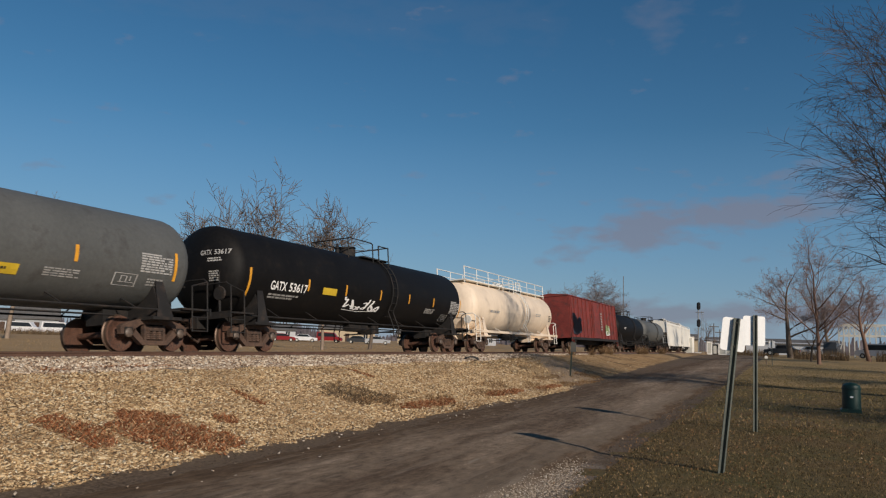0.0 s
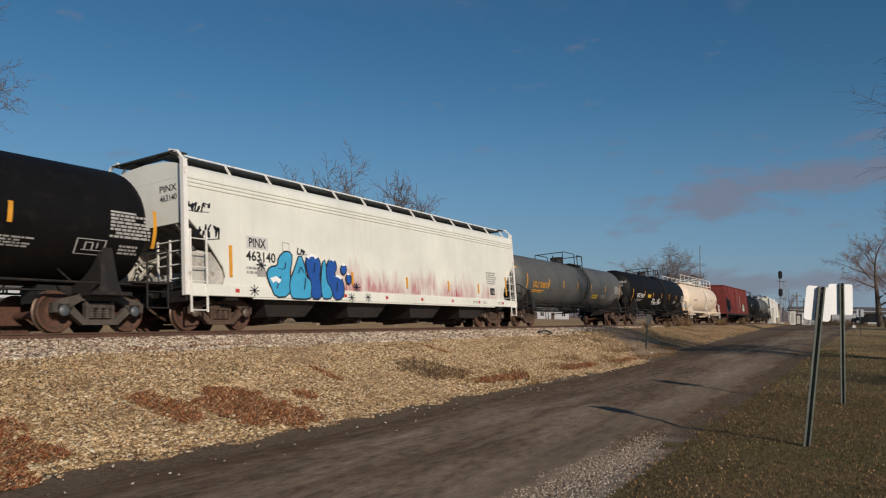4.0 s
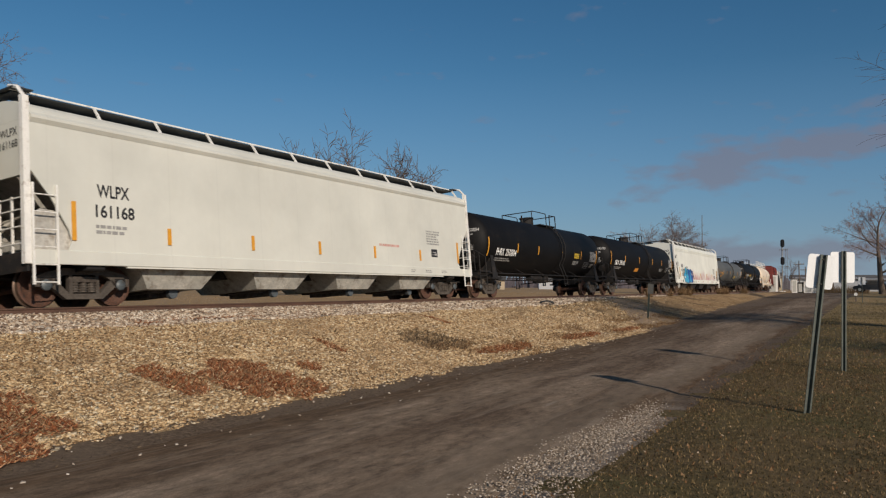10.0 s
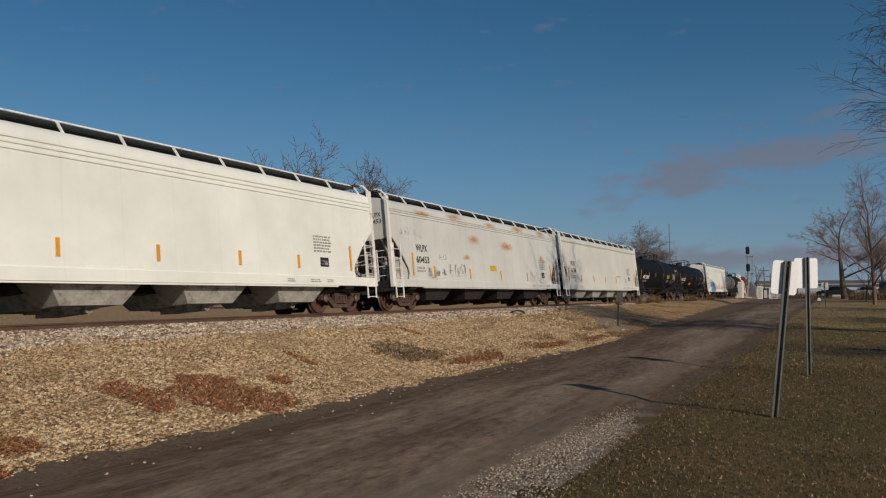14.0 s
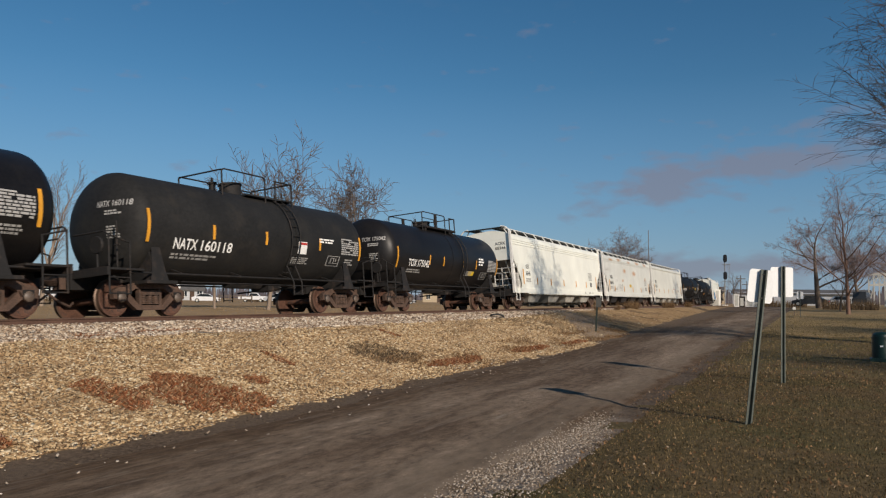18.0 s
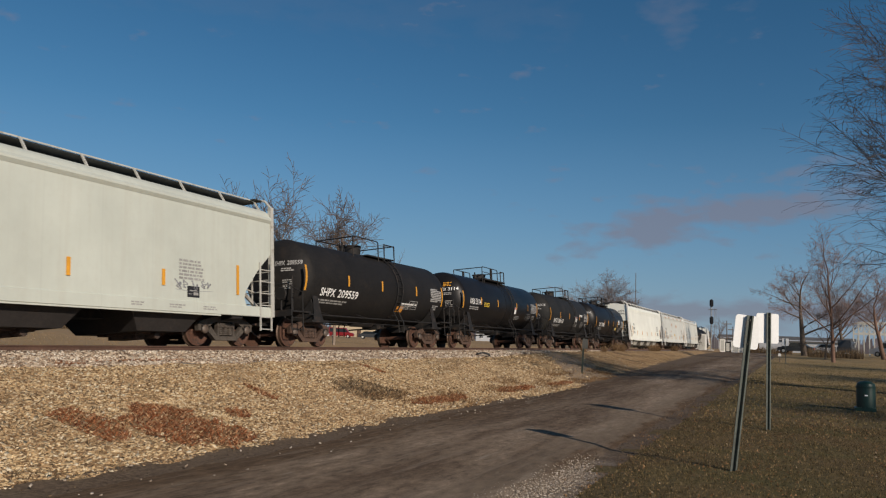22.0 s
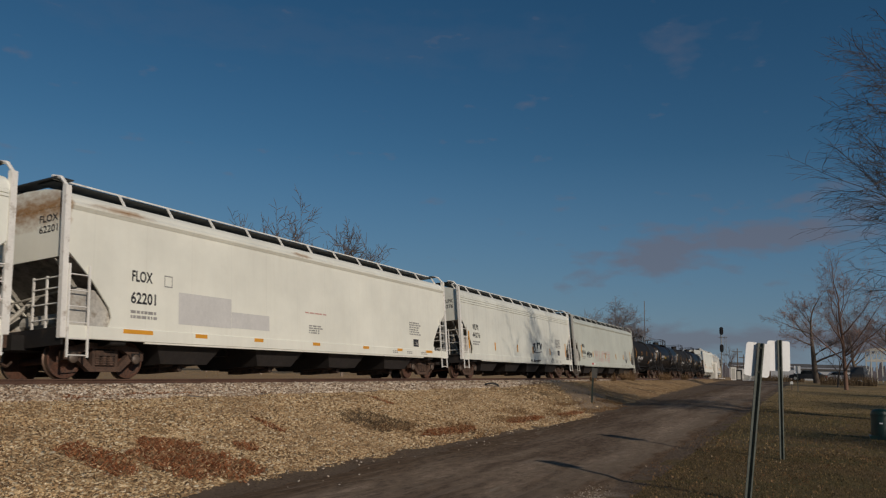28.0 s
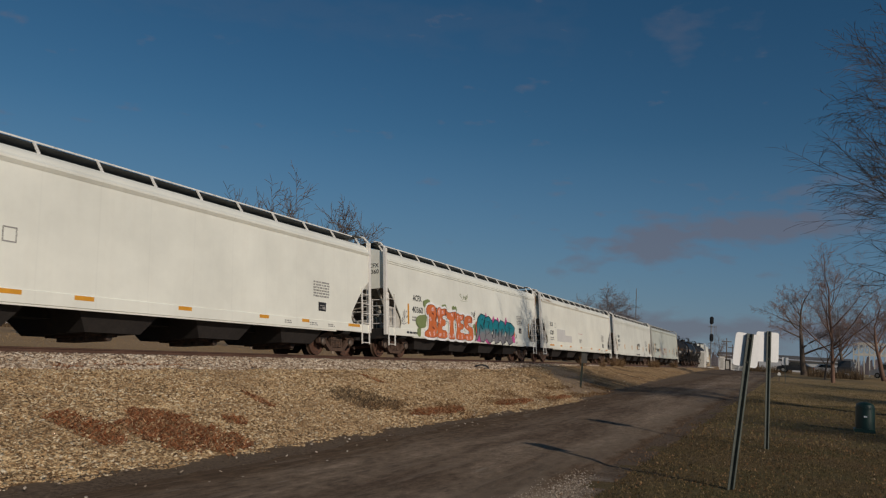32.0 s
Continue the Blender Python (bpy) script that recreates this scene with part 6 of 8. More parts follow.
blue = (
    [(0.0, 0.48), (0.03, 0.62), (0.12, 0.66), (0.13, 0.85), (0.2, 0.99), (0.27, 0.97), (0.27, 0.8), (0.24, 0.55), (0.25, 0.3), (0.22, 0.05), (0.08, 0.02), (0.04, 0.25)],
    [(0.25, 0.02), (0.24, 0.35), (0.3, 0.62), (0.37, 1.0), (0.42, 0.68), (0.42, 0.5), (0.5, 0.35), (0.5, 0.1), (0.45, 0.01), (0.32, 0.01)],
    [(0.43, 0.9), (0.5, 0.99), (0.58, 0.95), (0.61, 0.75), (0.58, 0.5), (0.61, 0.2), (0.59, 0.02), (0.48, 0.02), (0.5, 0.35), (0.45, 0.55)],
    [(0.65, 0.96), (0.68, 0.7), (0.67, 0.4), (0.73, 0.28), (0.74, 0.06), (0.64, 0.02), (0.61, 0.1), (0.61, 0.5)],
    [(0.68, 0.75), (0.72, 0.92), (0.79, 0.92), (0.81, 0.75), (0.77, 0.6), (0.8, 0.54), (0.87, 0.52), (0.9, 0.3), (0.88, 0.05), (0.76, 0.01), (0.74, 0.28), (0.68, 0.42)],
    [(0.86, 0.7), (0.89, 0.84), (0.93, 0.84), (0.94, 0.7), (0.9, 0.6)], [(0.93, 0.5), (0.95, 0.62), (0.99, 0.6), (1.0, 0.46), (0.96, 0.38)])
drawn(car, [[(x * wide, y * high) for x, y in ring] for ring in blue], g0, 0.85, [SPRAY_SKY, SPRAY_SKY, SPRAY_BLUE, SPRAY_SKY, SPRAY_BLUE, SPRAY_BLUE, SPRAY_BLUE], 1.566, (SPRAY_BLACK, 0.09), label="black outline of bubble letters")
shine = [[(0.43, 0.93), (0.5, 1.02), (0.58, 0.98), (0.57, 0.93), (0.54, 0.9), (0.53, 0.95), (0.48, 0.94), (0.47, 0.89)], [(0.71, 0.9), (0.75, 0.97), (0.79, 0.93), (0.77, 0.88), (0.75, 0.92)], [(0.78, 0.55), (0.82, 0.6), (0.88, 0.54), (0.86, 0.48), (0.83, 0.52)],
         [(0.87, 0.82), (0.9, 0.89), (0.94, 0.84), (0.91, 0.81)], [(0.94, 0.6), (0.96, 0.66), (0.99, 0.61)], [(0.03, 0.4), (0.09, 0.45), (0.15, 0.38), (0.12, 0.3), (0.09, 0.35), (0.06, 0.3)]]
for ring in shine:
    side_panel(car, "graffiti_shine", g0, g1, 0.85, 2.21, SPRAY_WHITE, [ring], 1.5775)
inner = ([(0.12, 0.62), (0.19, 0.6), (0.2, 0.75)], [(0.1, 0.2), (0.14, 0.45)], [(0.4, 0.2), (0.42, 0.45)], [(0.34, 0.55), (0.37, 0.72), (0.4, 0.58)], [(0.52, 0.6), (0.54, 0.8)], [(0.8, 0.2), (0.81, 0.42)])
side_panel(car, "graffiti_lines", g0, g1, 0.85, 2.21, SPRAY_BLACK, [r for line in inner for r in stroke(eased(list(line)), 0.012)], 1.577)
side_panel(car, "graffiti_tag", g0 + 1.3, g0 + 1.75, 2.16, 2.36, SPRAY_BLACK, scrawl(55, 2, 0.09), 1.566)
side_panel(car, "graffiti_tag", -11.2 + shift, -10.4 + shift, 2.95, 3.25, SPRAY_BLACK, scrawl(51, 5, 0.07, 0.5))
side_panel(car, "graffiti_tag", -10.95 + shift, -10.05 + shift, 2.25, 2.8, SPRAY_BLACK, scrawl(52, 6, 0.055, 0.5))
side_panel(car, "grey_patch", -8.75 + shift, -8.4 + shift, 1.42, 1.62, LETTER_GREY, x=1.538)
side_panel(car, "stencil_frame", -7.68 + shift, -7.4 + shift, 2.22, 2.46, LETTER_GREY, stroke([(0, 0), (1, 0), (1, 1), (0, 1), (0, 0)], 0.08))
for k, (y, z) in enumerate(((-8.6, 1.75), (-8.9, 1.02), (-4.2, 1.3), (-3.6, 0.98), (-4.5, 0.95))):
    side_panel(car, "graffiti_star", y + shift - 0.2, y + shift + 0.2, z - 0.17, z + 0.17, SPRAY_BLACK, [r for a in range(4) for r in stroke([(0.5 - 0.45 * math.cos(a * 0.785), 0.5 - 0.45 * math.sin(a * 0.785)), (0.5 + 0.45 * math.cos(a * 0.785), 0.5 + 0.45 * math.sin(a * 0.785))], 0.08)], 1.566)
for k in range(8):
    side_panel(car, "sill_reflector", -9.6 + shift + k * 2.35, -9.45 + shift + k * 2.35, 0.95, 1.05, RED_SIGN, x=1.563)

# two long black tanks
car, half, seam = tank_car("long black tank car with white lettering", -24.0, -38.8, 1.44, 2.53, BLACK, "grey", "blue", ends=(0.3, 0.0))
shift = -31.1 + 31.4
tank_dress(car, "CRDX 290183", (-7.47 + shift, -5.28 + shift, -24, -11), [y + shift for y in (-8.33, -5.2, -1.7, 1.95, 4.82, 8.3)], 1.44, 2.53, LETTER_WHITE, 44)
tank_bars(car, "warning_panel", -2.4 + shift, -1.5 + shift, -40, -29, 1.44, 2.53, ORANGE_SIGN, PLAIN, "orange stencil panel")
head_marks(car, half, 1.44, 2.53, LETTER_WHITE, 45, "CRDX 290183")
car, half, seam = tank_car("black tank car with a yellow stencil panel", -42.7, -56.85, 1.44, 2.53, BLACK, "grey", "blue", ends=(0.4, -0.2), manway=0.3)
tank_dress(car, "FHRX 250804", (-6.66, -4.5, -26, -13), [-7.52, -4.38, -1.82, 1.53, 4.53, 7.28], 1.44, 2.53, LETTER_WHITE, 48, (-29, 5), (-18, -1))
tank_bars(car, "warning_panel", 3.43, 4.18, -18, -7, 1.44, 2.53, YELLOW_SIGN, PLAIN, "yellow stencil panel")
tank_bars(car, "warning_panel", 3.53, 4.08, -16, -9, 1.44, 2.53, LETTER_BLACK, bar_rows(3, 4, cells=4), proud=0.018)
head_marks(car, half, 1.44, 2.53, LETTER_WHITE, 49, "FHRX 250804")

# three white hoppers
car, half = covered_hopper("clean white covered hopper car with black lettering", -61.0, -76.8, CLEAN_WHITE, groove=(3.75,), gate="blue", steel="grey", cap="blue", cut=0.98)
hopper_marks(car, 0, "WLPX", "161168", (-7.87, -7.04, 2.35, 2.64), (-7.91, -6.92, 1.9, 2.19), half)
add_strips(car, [-8.44, -5.96, -3.16, -0.32, 2.59, 5.51, 8.42], 0)
hopper_notes(car, 0, (6.2, 2.05), 52)
side_panel(car, "red_stencil", 2.9, 4.4, 1.78, 1.92, SPRAY_RED, bar_rows(1, 7, cells=12))
car, half = covered_hopper("rust-spotted pale grey covered hopper car with tags", -80.9, -96.6, RUSTY_WHITE, groove=(3.62, 3.72, 3.8))
hopper_marks(car, 0, "WLPX", "60453", (-7.5, -6.58, 2.26, 2.55), (-7.53, -6.48, 1.8, 2.08), half)
add_strips(car, [-7.85, -6.1, -2.72, 0.78, 4.32, 8.01], 0, tall=(1.3, 2.18), short=(1.26, 1.7))
hopper_notes(car, 0, (6.4, 1.95), 56)
side_panel(car, "warning_panel", -0.45, 0.3, 1.66, 1.92, YELLOW_SIGN)
side_panel(car, "graffiti_tag", -4.7, -2.9, 1.3, 1.95, LETTER_GREY, scrawl(61, 5, 0.022))
side_panel(car, "graffiti_tag", -6.6, -5.0, 1.15, 1.75, CHALK, scrawl(62, 4, 0.1))
side_panel(car, "graffiti_tag", -5.6, -4.9, 2.0, 2.25, LETTER_GREY, scrawl(63, 3, 0.044))
side_panel(car, "graffiti_tag", 4.6, 6.0, 1.25, 1.75, CHALK, scrawl(64, 4, 0.033))
side_panel(car, "graffiti_tag", -8.8, -6.9, 2.7, 3.3, CHALK, scrawl(65, 5, 0.028))
car, half = covered_hopper("smooth white covered hopper car with yellow reflectors", -100.9, -116.7, CHALK_WHITE, groove=(3.55, 3.68, 3.8), gate="grey")
hopper_marks(car, 0.3, "ACFX", "68346", (-7.71, -7.15, 2.25, 2.5), (-7.77, -7.0, 1.86, 2.12), half)
add_strips(car, [-8.2, -5.88, -3.25, -0.57, 2.27, 4.84, 7.64], 0.3)
hopper_notes(car, 0.3, (5.8, 1.95), 58)

# four short black tanks
car, half, seam = tank_car("glossy black tank car with a roof platform", -121.2, -130.3, 1.44, 2.42, GLOSS_BLACK, deck=True, ends=(0.2, 0.0))
tank_dress(car, "TCIX 175042", (-4.13, -2.27, -24, -12), [-5.07, -2.25, -0.88, 1.21, 2.73, 5.4], 1.44, 2.42, LETTER_WHITE, 66, (-28, 6), (-19, -2))
tank_bars(car, "warning_panel", 1.95, 2.6, -33, -24, 1.44, 2.42, YELLOW_SIGN, PLAIN, "yellow stencil panel")
tank_bars(car, "cargo_name", 3.0, 3.7, -12, 4, 1.44, 2.42, LETTER_WHITE, bar_rows(3, 9, cells=3))
head_marks(car, half, 1.44, 2.42, LETTER_WHITE, 67, "TCIX 175042")
car, half, seam = tank_car("dull black tank car with white placards", -134.5, -143.1, 1.43, 2.38, DULL_BLACK, ends=(0.6, 0.05))
shift = -139.85 + 138.8
tank_dress(car, "NATX 160118", (-2.67 + shift, -0.49 + shift, -27, -15), [y + shift for y in (-3.56, -1.27, 0.97, 3.72, 6.2)], 1.43, 2.38, LETTER_WHITE, 70, (-22, 12), (-13, 3))
tank_bars(car, "warning_panel", 2.55 + shift, 3.0 + shift, -20, -4, 1.43, 2.38, LETTER_WHITE, PLAIN, "white placard with a red head")
tank_bars(car, "warning_head", 2.57 + shift, 2.98 + shift, -8, -5, 1.43, 2.38, RED_SIGN, PLAIN, proud=0.018)
tank_bars(car, "cargo_name", 3.7 + shift, 4.6 + shift, -3, 4, 1.43, 2.38, LETTER_WHITE, bar_rows(2, 9, cells=4))
head_marks(car, half, 1.43, 2.38, LETTER_WHITE, 71, "NATX 160118")
car, half, seam = tank_car("glossy black tank car with a railed platform", -147.3, -157.1, 1.42, 2.42, GLOSS_BLACK, deck=True, ends=(0.4, 0.3))
shift = -153.25 + 152.2
tank_dress(car, "AXLX 3114", (-3.81 + shift, -2.39 + shift, -10, 2), [y + shift for y in (-4.63, -2.31, 0.08, 3.11, 5.13, 6.9)], 1.42, 2.42, LETTER_WHITE, 74, (-20, 14), (-9, 6))
tank_bars(car, "warning_panel", -1.95 + shift, -1.2 + shift, -13, -3, 1.42, 2.42, YELLOW_SIGN, bar_rows(3, 5, cells=3))
tank_bars(car, "warning_panel", 2.65 + shift, 3.05 + shift, -20, -5, 1.42, 2.42, LETTER_WHITE, PLAIN, "white placard with a red head")
tank_bars(car, "warning_head", 2.67 + shift, 3.03 + shift, -9, -6, 1.42, 2.42, RED_SIGN, PLAIN, proud=0.018)
head_marks(car, half, 1.42, 2.42, LETTER_WHITE, 75, "AXLX 3114", True)
car, half, seam = tank_car("black tank car with an orange panel", -161.3, -170.4, 1.42, 2.36, WARM_BLACK, ends=(0.65, 0.25))
shift = -166.4 + 165.85
tank_dress(car, "SHPX 209559", (-3.73 + shift, -1.29 + shift, -26, -14), [y + shift for y in (-4.67, -2.01, 0.46, 3.41, 6.0)], 1.42, 2.36, LETTER_WHITE, 78, (-21, 14), (-8, 8), frame_at=3.1)
tank_bars(car, "warning_panel", 1.95 + shift, 2.5 + shift, -40, -29, 1.42, 2.36, ORANGE_SIGN, PLAIN, "orange panel")
tank_bars(car, "cargo_name", 2.2 + shift, 4.0 + shift, -26, -22, 1.42, 2.36, LETTER_WHITE, bar_rows(1, 9, cells=6))
head_marks(car, half, 1.42, 2.36, LETTER_WHITE, 79, "SHPX 209559")

# the last five hoppers
car, half = covered_hopper("pale grey covered hopper car with outline graffiti", -174.6, -191.0, GREY_WHITE, trim=GREY_PAINT, groove=(3.74,), steel="grey")
shift = -182.5 + 182.8
hopper_marks(car, shift, "FINX", "10566", (-8.15, -7.49, 2.15, 2.4), (-8.21, -7.29, 1.68, 1.94), half)
add_strips(car, [-8.4, -5.25, -1.5, 2.2, 5.0, 7.84], shift, tall=(1.44, 2.3), short=(1.5, 1.92))
hopper_notes(car, shift, (5.7, 1.75), 82)
side_panel(car, "graffiti_tag", -6.95 + shift, -5.4 + shift, 1.45, 1.92, SPRAY_BLACK, scrawl(83, 4, 0.09, 0.4))
side_panel(car, "graffiti_tag", 5.4 + shift, 6.9 + shift, 1.4, 1.75, SPRAY_GREY, scrawl(84, 5, 0.033))
for k, letter in enumerate("WASTE"):
    y0, low = -4.7 + shift + k * 0.95, 1.18 + 0.05 * (k % 2)
    for grow, ink, bold, x in ((0.0, SPRAY_RED, 0.05, 1.536), (0.035, GREY_WHITE, 0.0, 1.54)):
        data = letters(letter, ink, bold)
        for v in data.vertices:
            v.co.x += 0.1 * (v.co.y - 0.5) + 0.05 * math.sin(4 * v.co.y + k)
            v.co.y += 0.05 * math.sin(4 * v.co.x + 2 * k)
        mark(car, "graffiti_letter", on_side(data, y0 + grow, y0 + 0.95 - grow, low + grow, 2.02 - grow, x))
side_panel(car, "sill_mark", -5.9 + shift, -5.4 + shift, 0.94, 1.06, RED_SIGN, x=1.563)
side_panel(car, "sill_mark", -5.3 + shift, -4.9 + shift, 0.94, 1.06, WHITE_PAINT, x=1.563)
car, half = covered_hopper("grey-streaked white covered hopper car with black tags", -195.2, -210.2, STREAKED, groove=(3.55, 3.66, 3.77))
shift = -202.45 + 202.7
hopper_marks(car, shift, "WLPX", "44276", (-7.93, -7.17, 2.3, 2.58), (-7.95, -7.03, 1.92, 2.18), half)
add_strips(car, [-8.45, -5.1, -1.75, 0.84, 4.12, 7.5], shift)
hopper_notes(car, shift, (5.6, 1.9), 86)
side_panel(car, "graffiti_tag", 0.85 + shift, 2.55 + shift, 1.42, 2.1, SPRAY_BLACK, scrawl(87, 5, 0.09, 0.5), label="black spray-painted tag")
side_panel(car, "graffiti_tag", 0.4 + shift, 2.05 + shift, 0.88, 1.05, SPRAY_BLACK, scrawl(88, 6, 0.12), 1.563)
side_panel(car, "graffiti_tag", 4.25 + shift, 4.85 + shift, 0.88, 1.25, SPRAY_BLACK, scrawl(89, 3, 0.055), 1.563)
car, half = covered_hopper("yellowed white covered hopper car with grey overpaint", -215.0, -231.4, YELLOWED, groove=(3.76,))
shift = -222.85 + 223.2
hopper_marks(car, shift, "FLOX", "62201", (-8.24, -7.6, 2.3, 2.58), (-8.26, -7.48, 1.76, 2.05), half)
for y, w in ((-8.03, 0.45), (-5.91, 0.22), (-3.55, 0.2), (-0.64, 0.2), (2.47, 0.2), (5.03, 0.2), (7.6, 0.3)):
    part("reflector_strip", Form().block((1.552, y + shift - w, 1.02), (1.565, y + shift + w, 1.12)), YELLOW_TAPE, car)
side_panel(car, "grey_patch", -6.71 + shift, -4.71 + shift, 1.35, 2.18, CHALK, x=1.534, label="grey paint rolled over old graffiti")
side_panel(car, "grey_patch", -4.7 + shift, -3.03 + shift, 1.37, 1.82, CHALK, x=1.534)
hopper_notes(car, shift, (6.1, 1.75), 92)
side_panel(car, "stencil_lines", -1.2 + shift, 0.2 + shift, 2.05, 2.12, SPRAY_RED, bar_rows(1, 5, cells=9))
side_panel(car, "stencil_lines", -1.0 + shift, -0.2 + shift, 1.4, 1.7, LETTER_GREY, bar_rows(4, 5, cells=6))
side_panel(car, "stencil_frame", -7.2 + shift, -6.95 + shift, 2.28, 2.55, LETTER_GREY, stroke([(0, 0), (1, 0), (1, 1), (0, 1), (0, 0)], 0.1))
car, half = covered_hopper("white covered hopper car with orange and teal graffiti", -235.8, -251.5, CHALK_WHITE, groove=(3.7, 3.78))
shift = -243.5 + 243.65
hopper_marks(car, shift, "ACFX", "40360", (-7.26, -6.44, 2.36, 2.62), (-7.34, -6.32, 1.86, 2.13), half)
add_strips(car, [-7.7, 7.89], shift)
hopper_notes(car, shift, (6.0, 2.05), 96)
side_panel(car, "lettering", -7.9 + shift, -6.6 + shift, 0.93, 1.07, LETTER_BLACK, bar_rows(1, 5, cells=8), 1.563)
side_panel(car, "graffiti_haze", -6.9 + shift, -0.4 + shift, 0.85, 2.55, SPRAY_GREEN, [blob(0.06, 0.4, 0.07, 0.18, 1), blob(0.14, 0.88, 0.05, 0.1, 2), blob(0.42, 0.82, 0.04, 0.12, 3), blob(0.6, 0.82, 0.035, 0.13, 4), blob(0.97, 0.35, 0.03, 0.15, 5), blob(0.02, 0.12, 0.03, 0.1, 6)], 1.566)
dots = random.Random(9)
LETTER_B = [(0.0, 0.78), (0.1, 0.93), (0.5, 1.0), (0.88, 0.93), (0.98, 0.7), (0.84, 0.5), (1.0, 0.4), (1.02, 0.12), (0.85, 0.0), (-0.12, 0.0), (-0.14, 0.14), (0.12, 0.2), (0.22, 0.3), (0.26, 0.7), (0.1, 0.66)]
LETTER_E = [(0.12, 0.95), (0.3, 1.0), (0.5, 0.93), (0.97, 1.0), (0.9, 0.78), (0.55, 0.74), (0.55, 0.62), (0.87, 0.6), (0.82, 0.42), (0.5, 0.4), (0.5, 0.25), (0.95, 0.26), (1.0, 0.0), (0.12, 0.0), (0.04, 0.1), (0.18, 0.4), (0.14, 0.7), (0.0, 0.75)]
LETTER_T = [(0.0, 0.97), (0.3, 0.9), (0.7, 0.95), (1.05, 0.99), (1.0, 0.72), (0.74, 0.7), (0.7, 0.5), (0.76, 0.12), (0.88, 0.0), (0.18, 0.0), (0.34, 0.2), (0.4, 0.66), (0.08, 0.7)]
LETTER_S = [(0.95, 0.98), (0.9, 0.72), (0.5, 0.76), (0.42, 0.66), (0.6, 0.58), (0.95, 0.52), (1.02, 0.25), (0.9, 0.0), (0.08, 0.0), (0.05, 0.24), (0.5, 0.25), (0.6, 0.34), (0.45, 0.42), (0.1, 0.5), (0.0, 0.75), (0.15, 0.96), (0.5, 1.03)]
for k, shape in enumerate((LETTER_B, LETTER_E, LETTER_T, LETTER_E, LETTER_S)):
    y0, tall = -6.05 + shift + k * 1.03, 1.46 - 0.07 * k
    drawn(car, [[(1.16 * x - 0.04, tall * z) for x, z in shape]], y0, 0.88, SPRAY_ORANGE, 1.57, (SPRAY_RUST, 0.04), (SPRAY_WHITE, 0.24))
    if shape is LETTER_B:
        side_panel(car, "graffiti_lines", y0, y0 + 1.06, 0.88, 0.88 + tall, SPRAY_RUST, stroke([(0.52, 0.74), (0.68, 0.7)], 0.05) + stroke([(0.55, 0.32), (0.72, 0.26)], 0.05), 1.576)
    for x, z in ((0.3, 0.1), (0.7, 0.12), (0.35, 0.55), (0.6, 0.85), (0.25, 0.84))[: 4 + k % 2]:
        if shape is LETTER_T and abs(x - 0.5) > 0.22 and z < 0.6:
            continue
        side_panel(car, "graffiti_bubble", y0, y0 + 1.06, 0.88, 0.88 + tall, SPRAY_SALMON, [blob(x, z, dots.uniform(0.06, 0.13), dots.uniform(0.05, 0.1), dots.randint(0, 99), 16, 0.3)], 1.576)
        side_panel(car, "graffiti_shine", y0, y0 + 1.06, 0.88, 0.88 + tall, SPRAY_WHITE, [blob(x + dots.uniform(-0.05, 0.05), z + 0.03, 0.03, 0.02, 3, 10), blob(x + dots.uniform(-0.06, 0.06), z - 0.03, 0.02, 0.02, 4, 10)], 1.5765)
    for n in range(4):
        side_panel(car, "graffiti_bubble", y0, y0 + 1.06, 0.88, 0.88 + tall, SPRAY_MINT, [blob(dots.choice((0.02, 0.5, 0.97)), dots.uniform(0.1, 0.9), 0.035, 0.025, n, 10)], 1.5762)
    shadow = [(0.9, 0.96), (0.88, 0.74)] if shape is not LETTER_B else [(0.9, 0.9), (0.96, 0.7), (0.84, 0.52)]
    side_panel(car, "graffiti_lines", y0, y0 + 1.06, 0.88, 0.88 + tall, SPRAY_RUST, stroke(shadow, 0.05), 1.5768)
# the teal piece: round-topped letters that overlap, with pink flames behind
g0, g1 = -0.62 + shift, 5.35 + shift
flames = [blob(0.1, 0.12, 0.07, 0.12, 8), blob(0.3, 0.07, 0.06, 0.1, 12), blob(0.96, 0.22, 0.035, 0.15, 9), blob(0.05, 0.45, 0.03, 0.2, 13)]
for x, top in ((0.27, 1.0), (0.45, 0.93), (0.55, 0.9), (0.77, 0.97)):
    flames.append([(x - 0.035, 0.6), (x - 0.03, 0.8), (x - 0.012, 0.86), (x, top), (x + 0.012, 0.88), (x + 0.03, 0.8), (x + 0.035, 0.6)])
side_panel(car, "graffiti_haze", g0, g1, 0.85, 2.42, SPRAY_PINK, flames, 1.566, "pink flames behind the teal letters")
side_panel(car, "graffiti_haze", g0, g1, 0.85, 2.42, SPRAY_ORANGE, [blob(0.045, 0.5, 0.018, 0.16, 15), blob(0.985, 0.4, 0.015, 0.12, 16)], 1.568)
